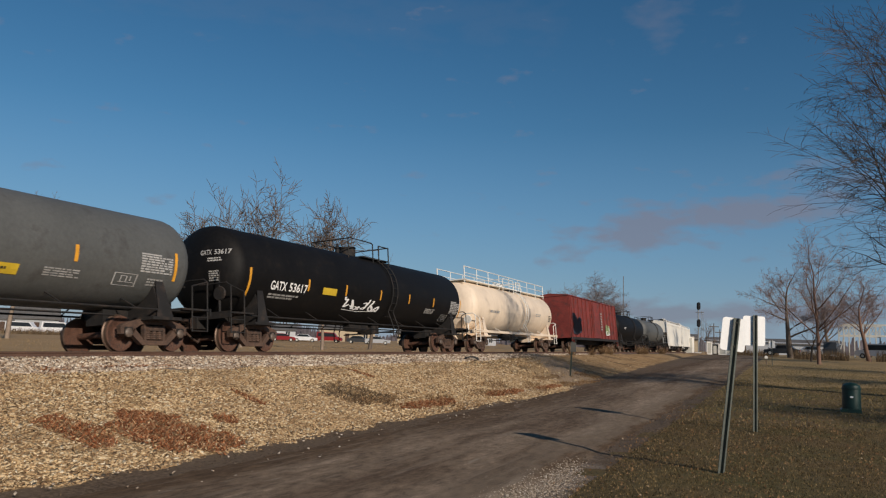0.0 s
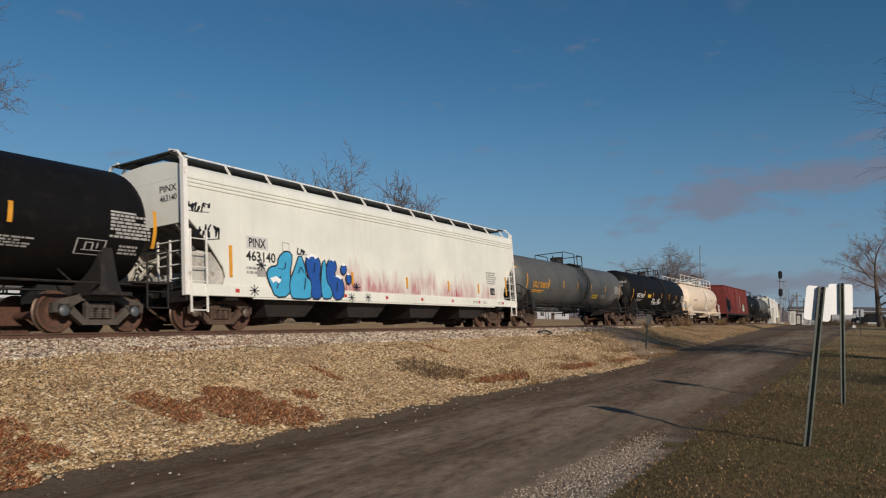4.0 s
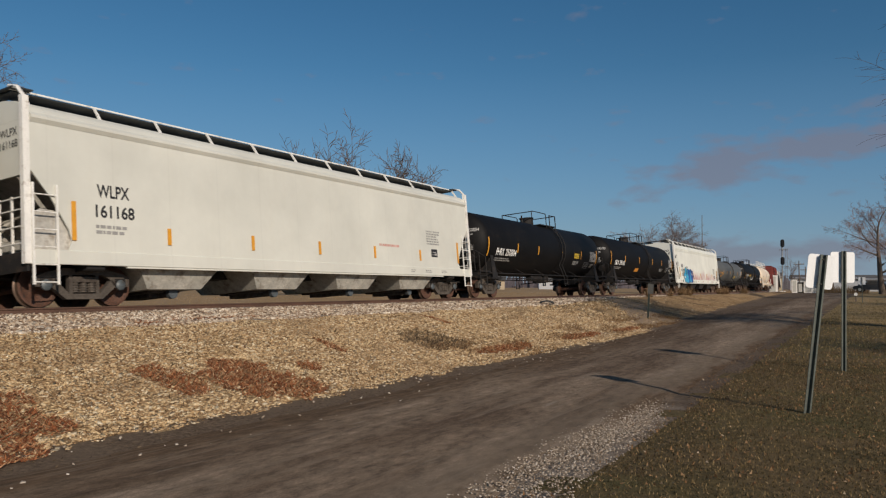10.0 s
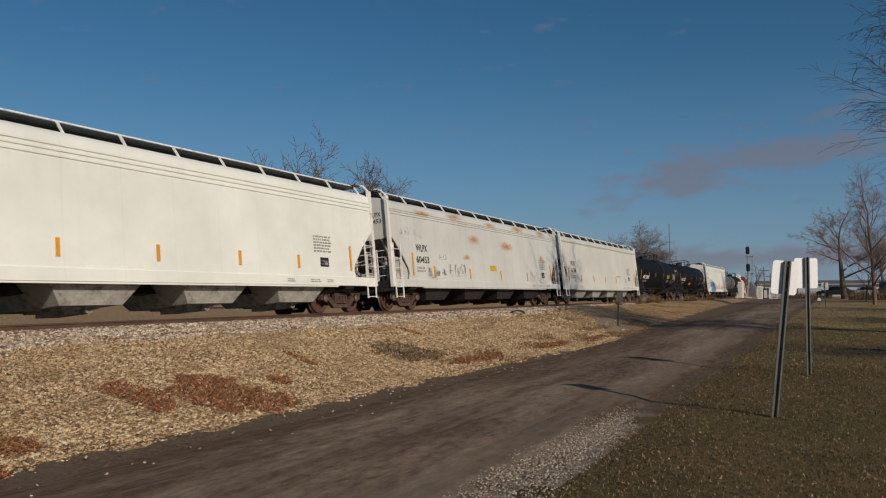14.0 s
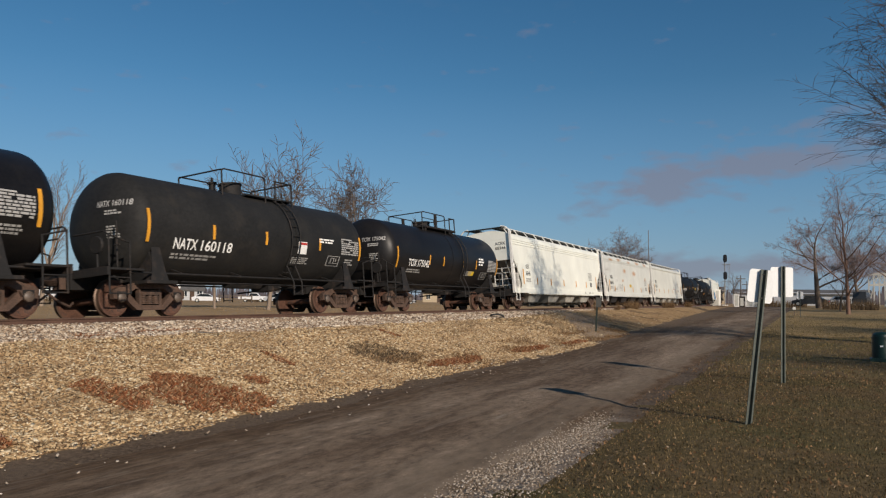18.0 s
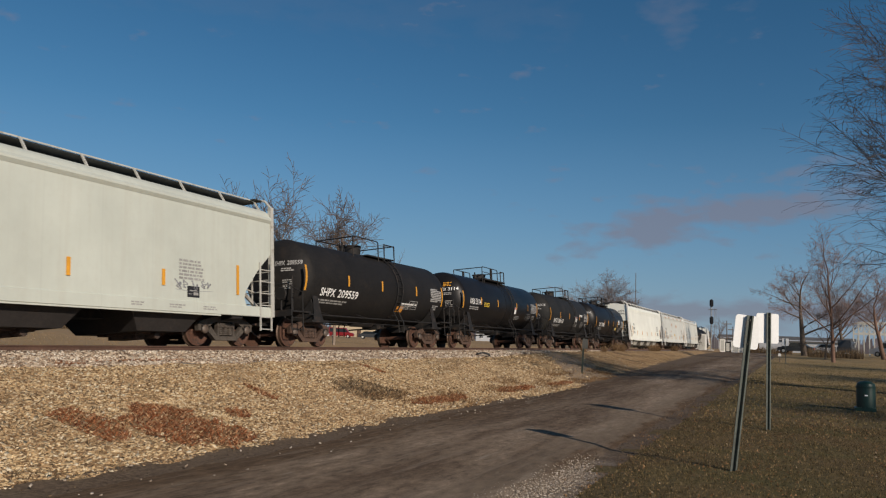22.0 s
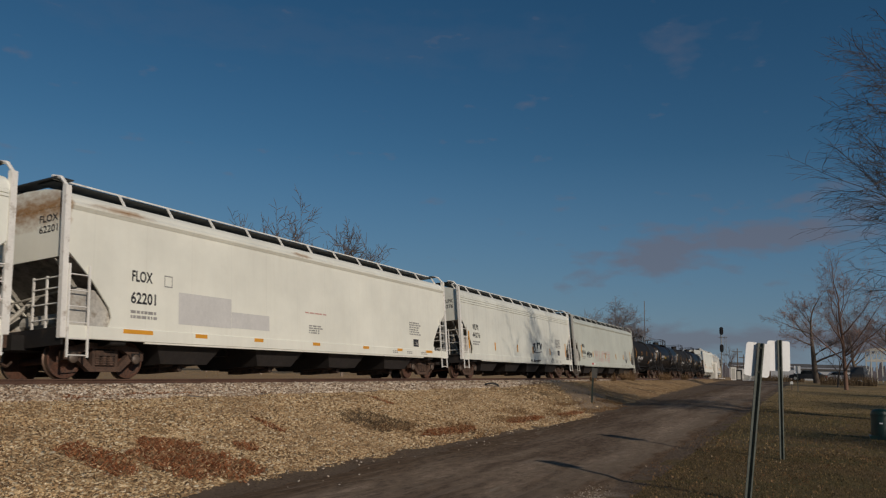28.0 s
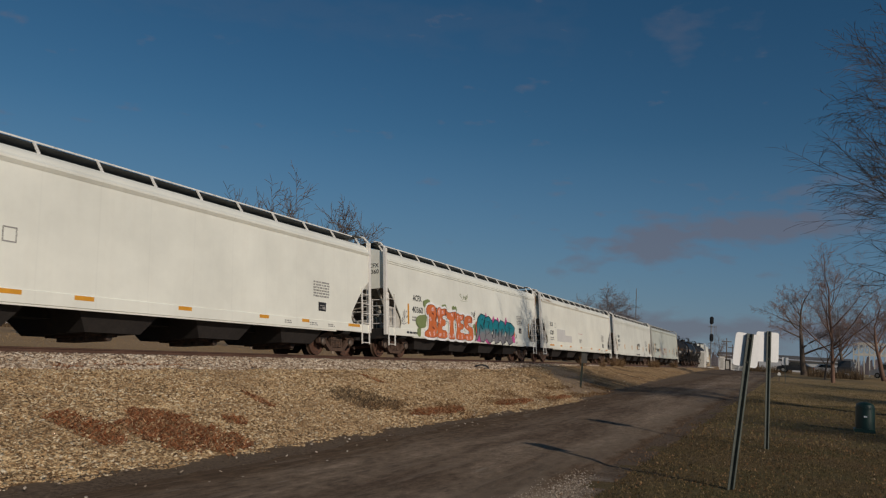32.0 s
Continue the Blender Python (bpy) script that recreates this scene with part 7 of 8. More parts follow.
bodies = [[(0.0, 0.0), (0.06, 0.1), (0.1, 0.3), (0.13, 0.05), (0.2, 0.02), (0.25, 0.35), (0.21, 0.75), (0.25, 0.95), (0.15, 1.0), (0.09, 0.85), (0.05, 0.6), (0.06, 0.3)],
          [(0.2, 0.0), (0.27, 0.15), (0.33, 0.0), (0.43, 0.1), (0.38, 0.35), (0.44, 0.55), (0.41, 0.8), (0.33, 0.95), (0.25, 0.9), (0.22, 0.6), (0.26, 0.3)],
          [(0.38, 0.05), (0.44, 0.2), (0.47, 0.0), (0.56, 0.05), (0.55, 0.4), (0.6, 0.6), (0.56, 0.82), (0.48, 0.88), (0.42, 0.7), (0.44, 0.4)],
          [(0.53, 0.0), (0.6, 0.15), (0.65, -0.02), (0.75, 0.1), (0.71, 0.35), (0.76, 0.6), (0.71, 0.82), (0.62, 0.88), (0.57, 0.7), (0.58, 0.35)],
          [(0.7, 0.02), (0.76, 0.18), (0.83, 0.0), (0.94, 0.1), (0.89, 0.3), (0.97, 0.45), (1.0, 0.66), (0.9, 0.82), (0.78, 0.84), (0.73, 0.65), (0.78, 0.4)]]
drawn(car, [[(x * (g1 - g0), y * 1.42) for x, y in ring] for ring in bodies], g0, 0.86, SPRAY_FADE, 1.57, (SPRAY_BLACK, 0.1), label="black outline of spiky letters", times=0)
curves = [[(0.1, 0.3), (0.13, 0.7), (0.17, 0.4), (0.21, 0.72)], [(0.27, 0.75), (0.35, 0.78), (0.3, 0.55), (0.37, 0.4), (0.28, 0.3)], [(0.47, 0.2), (0.49, 0.62), (0.53, 0.3)], [(0.62, 0.25), (0.65, 0.62), (0.69, 0.5), (0.65, 0.4)], [(0.8, 0.66), (0.92, 0.62)], [(0.85, 0.62), (0.83, 0.2)], [(0.14, 0.85), (0.2, 0.8)]]
side_panel(car, "graffiti_lines", g0, g1, 0.86, 2.28, SPRAY_BLACK, [r for c in curves for r in stroke(eased(c), 0.013)], 1.58)
for y, z in ((0.16, 0.9), (0.32, 0.86), (0.66, 0.78), (0.5, 0.8)):
    side_panel(car, "graffiti_shine", g0, g1, 0.86, 2.28, SPRAY_SKY, stroke([(y - 0.015, z - 0.06), (y + 0.01, z)], 0.008), 1.581)
side_panel(car, "graffiti_tag", 5.3 + shift, 5.8 + shift, 1.0, 1.7, SPRAY_BLACK, scrawl(101, 3, 0.05))
side_panel(car, "graffiti_tag", -1.0 + shift, -0.4 + shift, 1.9, 2.45, SPRAY_BLACK, scrawl(102, 4, 0.05))
side_panel(car, "graffiti_tag", -2.3 + shift, -1.3 + shift, 2.75, 3.2, SPRAY_GREEN, scrawl(98, 4, 0.028))
side_panel(car, "graffiti_tag", -8.3 + shift, -7.75 + shift, 1.3, 2.0, SPRAY_GREY, scrawl(99, 3, 0.050))
car, half = covered_hopper("plain white covered hopper car with yellow sill marks", -255.9, -272.0, CHALK_WHITE, groove=(3.74,))
shift = -263.9 + 263.95
for y, w in ((-7.6, 0.3), (-4.99, 0.28), (-3.17, 0.26), (-0.04, 0.24), (3.24, 0.22), (5.38, 0.2), (8.4, 0.4)):
    part("reflector_strip", Form().block((1.552, y + shift - w, 1.02), (1.565, y + shift + w, 1.12)), YELLOW_TAPE, car)
hopper_notes(car, shift, (6.0, 1.95), 100)
side_panel(car, "stencil_frame", -5.2 + shift, -4.9 + shift, 2.1, 2.4, LETTER_GREY, stroke([(0, 0), (1, 0), (1, 1), (0, 1), (0, 0)], 0.1))

# ---- trees ----
BARK = surface("grey-brown bark", (0.13, 0.1, 0.075), 0.9, coarse=(2, 0.3), fine=(30, 0.35), bump=(25, 0.5), stretch=(1, 1, 0.3))
# a lighter copy of the bark: sunlight on the limbs is in the colour
SUNLIT_BARK = surface("pale bark with sun in its colour", (0.26, 0.2, 0.15), 0.9, coarse=(2, 0.25), fine=(30, 0.3), bump=(25, 0.5), stretch=(1, 1, 0.3))
PALE_TWIG = surface("bleached twigs", (0.15, 0.11, 0.085), 0.9, coarse=(1, 0.25), fine=(10, 0.2), bump=(25, 0))
RED_BARK = surface("reddish-brown bark", (0.17, 0.1, 0.07), 0.9, coarse=(2, 0.3), fine=(30, 0.35), bump=(25, 0.5), stretch=(1, 1, 0.3))
# twig colour lightened to carry some haze and sunlight
SOFT_TWIG = surface("reddish-mauve twigs paled by haze", (0.29, 0.2, 0.17), 0.95, coarse=(1, 0.25), fine=(10, 0.2), bump=(25, 0))
# the tall tree's dark silhouette against the sky is put into its twig colour
SILHOUETTE_TWIG = surface("thin silhouette-dark twigs", (0.1, 0.075, 0.06), 0.9, coarse=(1, 0.25), fine=(10, 0.2), bump=(25, 0))
# distance haze is mixed into this twig colour
HAZY_TWIG = surface("far twigs with haze in their grey-mauve", (0.26, 0.22, 0.21), 0.95, coarse=(1, 0.2), fine=(10, 0.2), bump=(25, 0))
TWIG = surface("thin brown twigs", (0.17, 0.122, 0.1), 0.9, coarse=(1, 0.25), fine=(10, 0.2), bump=(25, 0))


class Boughs:
    """Tapered limbs that fork, gathered as tubes."""

    def __init__(self, seed):
        self.chance = random.Random(seed)
        self.stout, self.fine = ([], []), ([], [])

    def tube(self, points, radii, store, sides):
        verts, faces = store
        start = len(verts)
        for k, (p, r) in enumerate(zip(points, radii)):
            way = (points[min(k + 1, len(points) - 1)] - points[max(k - 1, 0)]).normalized()
            u = way.orthogonal().normalized()
            w = way.cross(u)
            for j in range(sides):
                a = 2 * math.pi * j / sides
                verts.append(tuple(p + (u * math.cos(a) + w * math.sin(a)) * r))
        for k in range(len(points) - 1):
            for j in range(sides):
                a, b = start + k * sides, start + (k + 1) * sides
                faces.append((a + j, a + (j + 1) % sides, b + (j + 1) % sides, b + j))

    def grow(self, start, way, length, radius, level, spec):
        chance = self.chance
        pieces = 5 if level < 2 else 4 if level < spec["levels"] - 1 else 3
        points, radii = [Vector(start)], [radius]
        way = Vector(way).normalized()
        for k in range(pieces):
            bend = spec["wander"] * (0.6 + 0.4 * level)
            way = (way + Vector((chance.gauss(0, bend), chance.gauss(0, bend), chance.gauss(0, bend * 0.7) + spec["rise"][min(level, len(spec["rise"]) - 1)]))).normalized()
            points.append(points[-1] + way * length / pieces)
            radii.append(radius * (1 - 0.75 * (k + 1) / pieces) + 0.5 * spec["least"])
        last = level >= spec["levels"] - 1
        thin = level >= 2
        self.tube(points, radii, self.fine if thin else self.stout, 3 if thin else 6)
        if last:
            return
        count = spec["forks"][min(level, len(spec["forks"]) - 1)]
        for n in range(count):
            v = spec["bare"][min(level, len(spec["bare"]) - 1)]
            t = v + (1 - v) * (n + chance.random()) / count
            k = min(int(t * pieces), pieces - 1)
            at = points[k].lerp(points[k + 1], t * pieces - k)
            along = (points[k + 1] - points[k]).normalized()
            turn = chance.uniform(0, 2 * math.pi) + n * 2.4
            side = along.orthogonal().normalized()
            side.rotate(Matrix.Rotation(turn, 3, along))
            angle = radians(chance.uniform(*spec["angle"]))
            out = along * math.cos(angle) + side * math.sin(angle)
            size = spec["shrink"] * chance.uniform(0.65, 1.15) * (1.15 - 0.45 * t)
            self.grow(at, out, length * size, max(radius * (1 - 0.75 * t) * spec["stout"], spec["least"]), level + 1, spec)
        self.grow(points[-1], way, length * spec["shrink"] * 0.8, max(radii[-1], spec["least"]), level + 1, spec)


def bare_tree(label, x, y, z, height, seed, bark=BARK, trunk=0.25, levels=5, forks=(7, 5, 4, 4), bare=(0.35, 0.25, 0.2, 0.1), angle=(25, 60), shrink=0.56, rise=(0.02, 0.05, 0.05, 0.02), wander=0.13,
              stem=0.55, wide=1.0, twig=None, stout=0.62, least=0.008, reach=None):
    tree = thing("tree", label, "tree", pose(x, y, z), group="bare trees")
    limbs = Boughs(seed)
    spec = {"least": least, "stout": stout, "levels": levels, "forks": forks, "bare": bare, "angle": angle, "shrink": shrink, "rise": rise, "wander": wander}
    limbs.grow((0, 0, -0.2), (limbs.chance.uniform(-0.08, 0.08), limbs.chance.uniform(-0.08, 0.08), 1), height * stem, trunk, 0, spec)
    grown = height / max(v[2] for v in limbs.fine[0] + limbs.stout[0])
    if reach:
        wide = reach / (grown * float(np.percentile([math.hypot(v[0], v[1]) for v in limbs.fine[0]], 97)))
    for name, (verts, faces), material in (("trunk", limbs.stout, bark), ("crown", limbs.fine, twig or TWIG)):
        verts = [(x * grown * wide, y * grown * wide, z * grown) for x, y, z in verts]
        data = bpy.data.meshes.new(name)
        data.from_pydata(verts, [], faces)
        data.materials.append(material)
        data.polygons.foreach_set("use_smooth", [True] * len(faces))
        part(name, data, None, tree)
    return tree


def at_bearing(degrees, distance):
    a = radians(degrees)
    return -distance * math.sin(a), distance * math.cos(a)


DROOP = (0.02, 0.07, 0.05, -0.02, -0.08, -0.1)
bare_tree("tall bare tree with drooping twigs on the lawn", 6.0, 33.0, 0.3, 17.6, 41, twig=SILHOUETTE_TWIG, least=0.005, trunk=0.3, levels=6, forks=(9, 6, 6, 4, 3), bare=(0.2, 0.2, 0.1, 0.1), angle=(20, 46), shrink=0.64, rise=DROOP, wander=0.065, stem=0.5, reach=6.3, stout=0.6)
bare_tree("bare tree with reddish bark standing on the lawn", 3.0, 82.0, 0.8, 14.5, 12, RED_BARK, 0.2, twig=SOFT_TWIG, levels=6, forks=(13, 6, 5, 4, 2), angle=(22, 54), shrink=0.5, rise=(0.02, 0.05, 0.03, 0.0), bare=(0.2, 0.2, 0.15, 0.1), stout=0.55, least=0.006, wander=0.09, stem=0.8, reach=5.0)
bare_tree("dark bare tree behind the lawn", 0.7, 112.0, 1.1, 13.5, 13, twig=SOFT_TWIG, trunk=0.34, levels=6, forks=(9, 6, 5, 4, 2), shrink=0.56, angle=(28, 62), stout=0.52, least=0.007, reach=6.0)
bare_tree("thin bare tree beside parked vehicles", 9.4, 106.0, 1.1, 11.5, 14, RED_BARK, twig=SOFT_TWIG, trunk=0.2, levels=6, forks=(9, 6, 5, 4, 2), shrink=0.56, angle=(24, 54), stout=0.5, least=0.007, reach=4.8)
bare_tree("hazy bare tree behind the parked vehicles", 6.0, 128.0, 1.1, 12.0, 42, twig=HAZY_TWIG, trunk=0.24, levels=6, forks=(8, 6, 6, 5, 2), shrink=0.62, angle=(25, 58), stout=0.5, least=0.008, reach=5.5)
bare_tree("slender young tree on the lawn", 2.6, 93.0, 0.9, 6.5, 15, trunk=0.1, levels=4, forks=(7, 5, 4))
bare_tree("bare tree at the edge of the lawn", 14.0, 88.0, 0.9, 14.0, 16, twig=SOFT_TWIG, trunk=0.3, levels=6, forks=(9, 6, 5, 4, 2), shrink=0.64)
THICK = {"levels": 6, "least": 0.005, "forks": (8, 6, 5, 4, 2), "shrink": 0.63, "angle": (28, 65), "bare": (0.2, 0.15, 0.1, 0.1)}
bare_tree("bare shade tree on the lawn", 15.0, 17.0, 0.2, 11.0, 17, trunk=0.32, **THICK)
bare_tree("bare shade tree beside the road", 16.0, 39.0, 0.4, 13.0, 18, trunk=0.36, **THICK)
bare_tree("bare shade tree far up the lawn", 15.0, 58.0, 0.6, 13.0, 19, trunk=0.34, **THICK)
OPEN = {"levels": 5, "forks": (6, 6, 5, 3), "angle": (26, 60), "shrink": 0.74, "rise": (0.0, 0.07, 0.02, 0.0), "bare": (0.5, 0.25, 0.2, 0.15), "stem": 0.36, "wander": 0.11, "twig": PALE_TWIG, "stout": 0.64, "least": 0.015}
bare_tree("broad bare tree with pale limbs beyond the field", *at_bearing(39.2, 62), 0.78, 15.4, 51, SUNLIT_BARK, 0.17, reach=5.3, **OPEN)
bare_tree("leaning bare tree with a pale limb beyond the field", *at_bearing(43.0, 66), 0.78, 12.6, 52, SUNLIT_BARK, 0.12, reach=3.2, **OPEN)
bare_tree("bare tree with upright limbs beyond the field", *at_bearing(33.3, 62), 0.78, 13.3, 53, SUNLIT_BARK, 0.14, reach=3.7, **OPEN)
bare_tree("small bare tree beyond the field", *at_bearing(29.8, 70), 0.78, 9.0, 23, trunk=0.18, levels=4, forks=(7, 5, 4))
bare_tree("very tall bare tree beyond the field", *at_bearing(72.0, 56), 0.78, 22.0, 24, SUNLIT_BARK, 0.42, levels=6, forks=(9, 6, 5, 4, 2), angle=(25, 60), shrink=0.56)
bare_tree("narrow bare tree beyond the houses", *at_bearing(54.2, 74), 0.78, 13.5, 25, SUNLIT_BARK, 0.2, forks=(8, 5, 4, 2), angle=(15, 35), rise=(0.02, 0.12, 0.1, 0.05))
bare_tree("narrow bare tree next to its twin", *at_bearing(57.6, 76), 0.78, 14.0, 26, SUNLIT_BARK, 0.2, forks=(8, 5, 4, 2), angle=(15, 35), rise=(0.02, 0.12, 0.1, 0.05))
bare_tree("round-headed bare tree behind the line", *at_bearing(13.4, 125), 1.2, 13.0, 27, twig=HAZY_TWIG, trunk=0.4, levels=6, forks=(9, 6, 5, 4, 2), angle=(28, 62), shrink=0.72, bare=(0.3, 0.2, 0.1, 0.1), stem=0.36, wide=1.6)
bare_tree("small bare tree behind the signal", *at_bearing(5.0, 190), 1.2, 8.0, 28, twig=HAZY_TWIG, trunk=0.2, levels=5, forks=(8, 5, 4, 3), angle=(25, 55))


def far_woods():
    """A low hazy belt of leafless woods all round the horizon: many thin upright wedges."""
    chance, verts, faces = random.Random(4), [], []
    for k in range(5200):
        bearing = chance.uniform(-75, 95)
        distance = chance.uniform(380, 560)
        x, y = at_bearing(bearing, distance)
        belt = 0.5 + 0.5 * noise.noise((bearing * 0.12, 1.0, 2.0)) + 0.3 * noise.noise((bearing * 0.6, 3.0, 2.0))
        tall = (3.0 + 9.0 * max(belt, 0.1)) * chance.uniform(0.6, 1.1)
        w = chance.uniform(0.3, 1.3)
        n = len(verts)
        tip = chance.uniform(-1, 1)
        verts += [(x - w, y, 0.8), (x + w, y, 0.8), (x + w * 0.4 + tip, y, tall), (x - w * 0.3 + tip, y, tall * 0.92), (x, y + w, 0.8)]
        faces += [(n, n + 1, n + 2, n + 3), (n + 1, n + 4, n + 2), (n + 4, n, n + 3)]
    data = bpy.data.meshes.new("far_woods")
    data.from_pydata(verts, [], faces)
    # the grey-mauve of the belt has the haze painted in
    data.materials.append(surface("leafless woods in haze", (0.15, 0.13, 0.14), 1.0, coarse=(0.05, 0.2), fine=(1, 0.2), bump=(5, 0), island=0.3))
    return tagged(new("far_woods", data), "low belt of leafless woods along the horizon", "woods", kind="stuff")


far_woods()

# ---- roadside things ----
GREEN_STEEL = surface("grey-green galvanised steel post", (0.1, 0.112, 0.095), 0.6, 0.2, coarse=(3, 0.3), fine=(30, 0.25), dirt=((0.12, 0.1, 0.08), 0.3, 8))
SIGN_BACK = surface("bright bare sheet metal", (0.88, 0.88, 0.86), 0.4, 0.0, coarse=(3, 0.05), fine=(30, 0.04), bump=(30, 0.03))


def rounded(w, h, r, n=5):
    ring = []
    for cx, cz, start in ((w / 2 - r, h / 2 - r, 0), (-w / 2 + r, h / 2 - r, 90), (-w / 2 + r, -h / 2 + r, 180), (w / 2 - r, -h / 2 + r, 270)):
        for k in range(n + 1):
            a = radians(start + 90 * k / n)
            ring.append((cx + r * math.cos(a), cz + r * math.sin(a)))
    return ring


def sign_post(label, x, y, z, tall, tilt, board, height, turn=0.0, side=0.0):
    """A U-channel post with the plain back of a sign board on it."""
    sign = thing("road_sign", label, "road sign", pose(x, y, z) @ pose(0, 0, 0, 0, tilt, 0) @ pose(0, 0, 0, 0, 0, turn), group="signs beside the road")
    channel = [(-0.04, -0.02), (-0.022, -0.02), (-0.016, 0.016), (0.016, 0.016), (0.022, -0.02), (0.04, -0.02), (0.04, -0.012), (0.028, -0.012), (0.022, 0.024), (-0.022, 0.024), (-0.028, -0.012), (-0.04, -0.012)]
    channel = [(1.3 * a, 1.3 * b) for a, b in channel]
    post = part("post", Form().prism(channel, -0.3, tall, "z"), GREEN_STEEL, sign, "grey-green steel channel post")
    w, h = board
    plate = part("sign_board", Form().prism([(a + side, b + height) for a, b in rounded(w, h, 0.05)], 0.036, 0.042), SIGN_BACK, sign, "blank sheet-metal sign back")
    for dz in (-h / 2 + 0.07, h / 2 - 0.07):
        part("bolt", Form().rod((0, -0.028, height + dz), (0, 0.045, height + dz), 0.008, 6), TREAD, plate)
    return sign


sign_post("leaning green post with a blank white sign back", -0.92, 12.25, 0.02, 2.38, 6.3, (0.4, 0.5), 2.13, turn=32)
sign_post("upright green post with a larger blank sign back", -0.64, 18.3, 0.1, 2.6, 0.9, (0.52, 0.66), 2.25, turn=30)
DARK_POST = surface("dark green weathered post", (0.035, 0.045, 0.035), 0.7, coarse=(3, 0.3), fine=(30, 0.25))
marker = thing("marker_post", "weathered green marker post at the foot of the bank", "marker post", pose(-9.05, 34.5, ground_z(-9.05, 34.5)) @ pose(0, 0, 0, 0, 2.5, 0))
part("post", Form().prism([(-0.045, -0.02), (0.045, -0.02), (0.03, 0.03), (-0.03, 0.03)], -0.3, 1.68, "z"), DARK_POST, marker)
part("plate", Form().prism([(a + 0.07, b + 1.42) for a, b in rounded(0.26, 0.45, 0.03)], -0.04, -0.032), surface("faded grey plate", (0.1, 0.098, 0.088), 0.6), marker)


def pedestal():
    """A round-topped green utility pedestal on the lawn."""
    bin_ = thing("utility_pedestal", "dark green round-topped utility pedestal on the lawn", "utility pedestal", pose(1.75, 25.4, 0.2))
    green = surface("dark green plastic", (0.008, 0.035, 0.026), 0.45, coarse=(3, 0.2), fine=(40, 0.15))
    part("body", Form().turned([(0, 0.25), (0.7, 0.25), (0.8, 0.23), (0.86, 0.14), (0.88, 0.0)], 24, "z"), green, bin_, smooth=True)
    part("base", Form().block((-0.3, -0.26, -0.1), (0.24, 0.26, 0.12), 0.03), green, bin_)
    part("latch", Form().block((-0.05, -0.27, 0.45), (0.03, -0.235, 0.49)), SIGN_BACK, bin_)
    cap_ring = Form().turned([(0.68, 0.253), (0.68, 0.262), (0.72, 0.262), (0.72, 0.253)], 24, "z")
    part("rim", cap_ring, green, bin_)


pedestal()


def signal_mast(x, y, z):
    mast = thing("railway_signal", "two-headed black railway signal on a grey mast", "railway signal", pose(x, y, z))
    black = surface("sooty black signal enamel", (0.012, 0.012, 0.013), 0.6)
    steel = surface("grey galvanised steel", (0.3, 0.3, 0.29), 0.5, 0.6)
    part("pole", Form().rod((0, 0, 0), (0, 0, 8.6), 0.1, 10), steel, mast)
    for top in (8.9, 5.7):
        head = part("signal_head", Form().prism(rounded(0.68, 1.45, 0.33), -0.3, -0.24).prism(rounded(0.46, 1.25, 0.22), -0.24, 0.1), black, mast, "black three-lamp signal head", m=pose(0.1, 0, top))
        for dz in (-0.4, 0.0, 0.4):
            part("hood", Form().rod((0, -0.62, dz), (0, -0.28, dz), 0.16, 12), black, head)
    ladder = Form()
    for dx in (0.55, 0.85):
        ladder.rod((dx, 0.3, 0.2), (dx, 0.3, 8.0), 0.03, 6)
    for k in range(20):
        ladder.rod((0.55, 0.3, 0.5 + 0.38 * k), (0.85, 0.3, 0.5 + 0.38 * k), 0.02, 5)
    part("ladder", ladder, steel, mast)
    for z in (4.6, 7.7):
        part("platform", Form().block((-0.5, -0.2, z), (1.0, 0.6, z + 0.08)), steel, mast)
    part("footing", Form().block((-0.5, -0.5, -0.3), (0.5, 0.5, 0.25), 0.05), WHITE_PAINT, mast)


signal_mast(*at_bearing(5.65, 150), 1.05)


def cabinet(label, bearing, distance, size, material=WHITE_PAINT):
    x, y = at_bearing(bearing, distance)
    box = thing("equipment_cabinet", label, "cabinet", pose(x, y, 1.1, 0, 0, 8), group="trackside cabinets")
    w, d, h = size
    part("housing", Form().block((-w / 2, -d / 2, 0), (w / 2, d / 2, h), 0.04), material, box)
    part("lid", Form().block((-w / 2 - 0.06, -d / 2 - 0.06, h), (w / 2 + 0.06, d / 2 + 0.06, h + 0.1), 0.03), material, box)
    part("door", Form().block((-w * 0.32, -d / 2 - 0.03, 0.15), (w * 0.32, -d / 2 - 0.002, h - 0.15), 0.0), GREY_PAINT, box)


cabinet("white trackside relay shelter beside the signal", 6.35, 146, (2.0, 2.4, 2.9))
cabinet("slim white trackside cabinet", 4.9, 132, (0.8, 0.7, 2.0))
cabinet("dark steel trackside cabinet", 4.55, 134, (0.8, 0.8, 1.6), FRAME_BLACK)
cabinet("square white trackside cabinet", 4.05, 134, (1.3, 1.0, 1.7))
cabinet("wide white trackside cabinet", 3.55, 136, (1.3, 1.0, 1.5))


def pole(label, bearing, distance, tall, r, arm=True):
    x, y = at_bearing(bearing, distance)
    stick = thing("utility_pole", label, "utility pole", pose(x, y, 1.0), group="poles")
    part("shaft", Form().rod((0, 0, 0), (0, 0, tall), r, 8, r * 0.7), BARK if arm else TREAD, stick)
    if arm:
        bar = part("crossarm", Form().block((-1.0, -0.06, tall - 0.8), (1.0, 0.06, tall - 0.65)), BARK, stick)
        for dx in (-0.9, -0.3, 0.3, 0.9):
            part("insulator", Form().rod((dx, 0, tall - 0.65), (dx, 0, tall - 0.5), 0.05, 6), GREY_PAINT, bar)


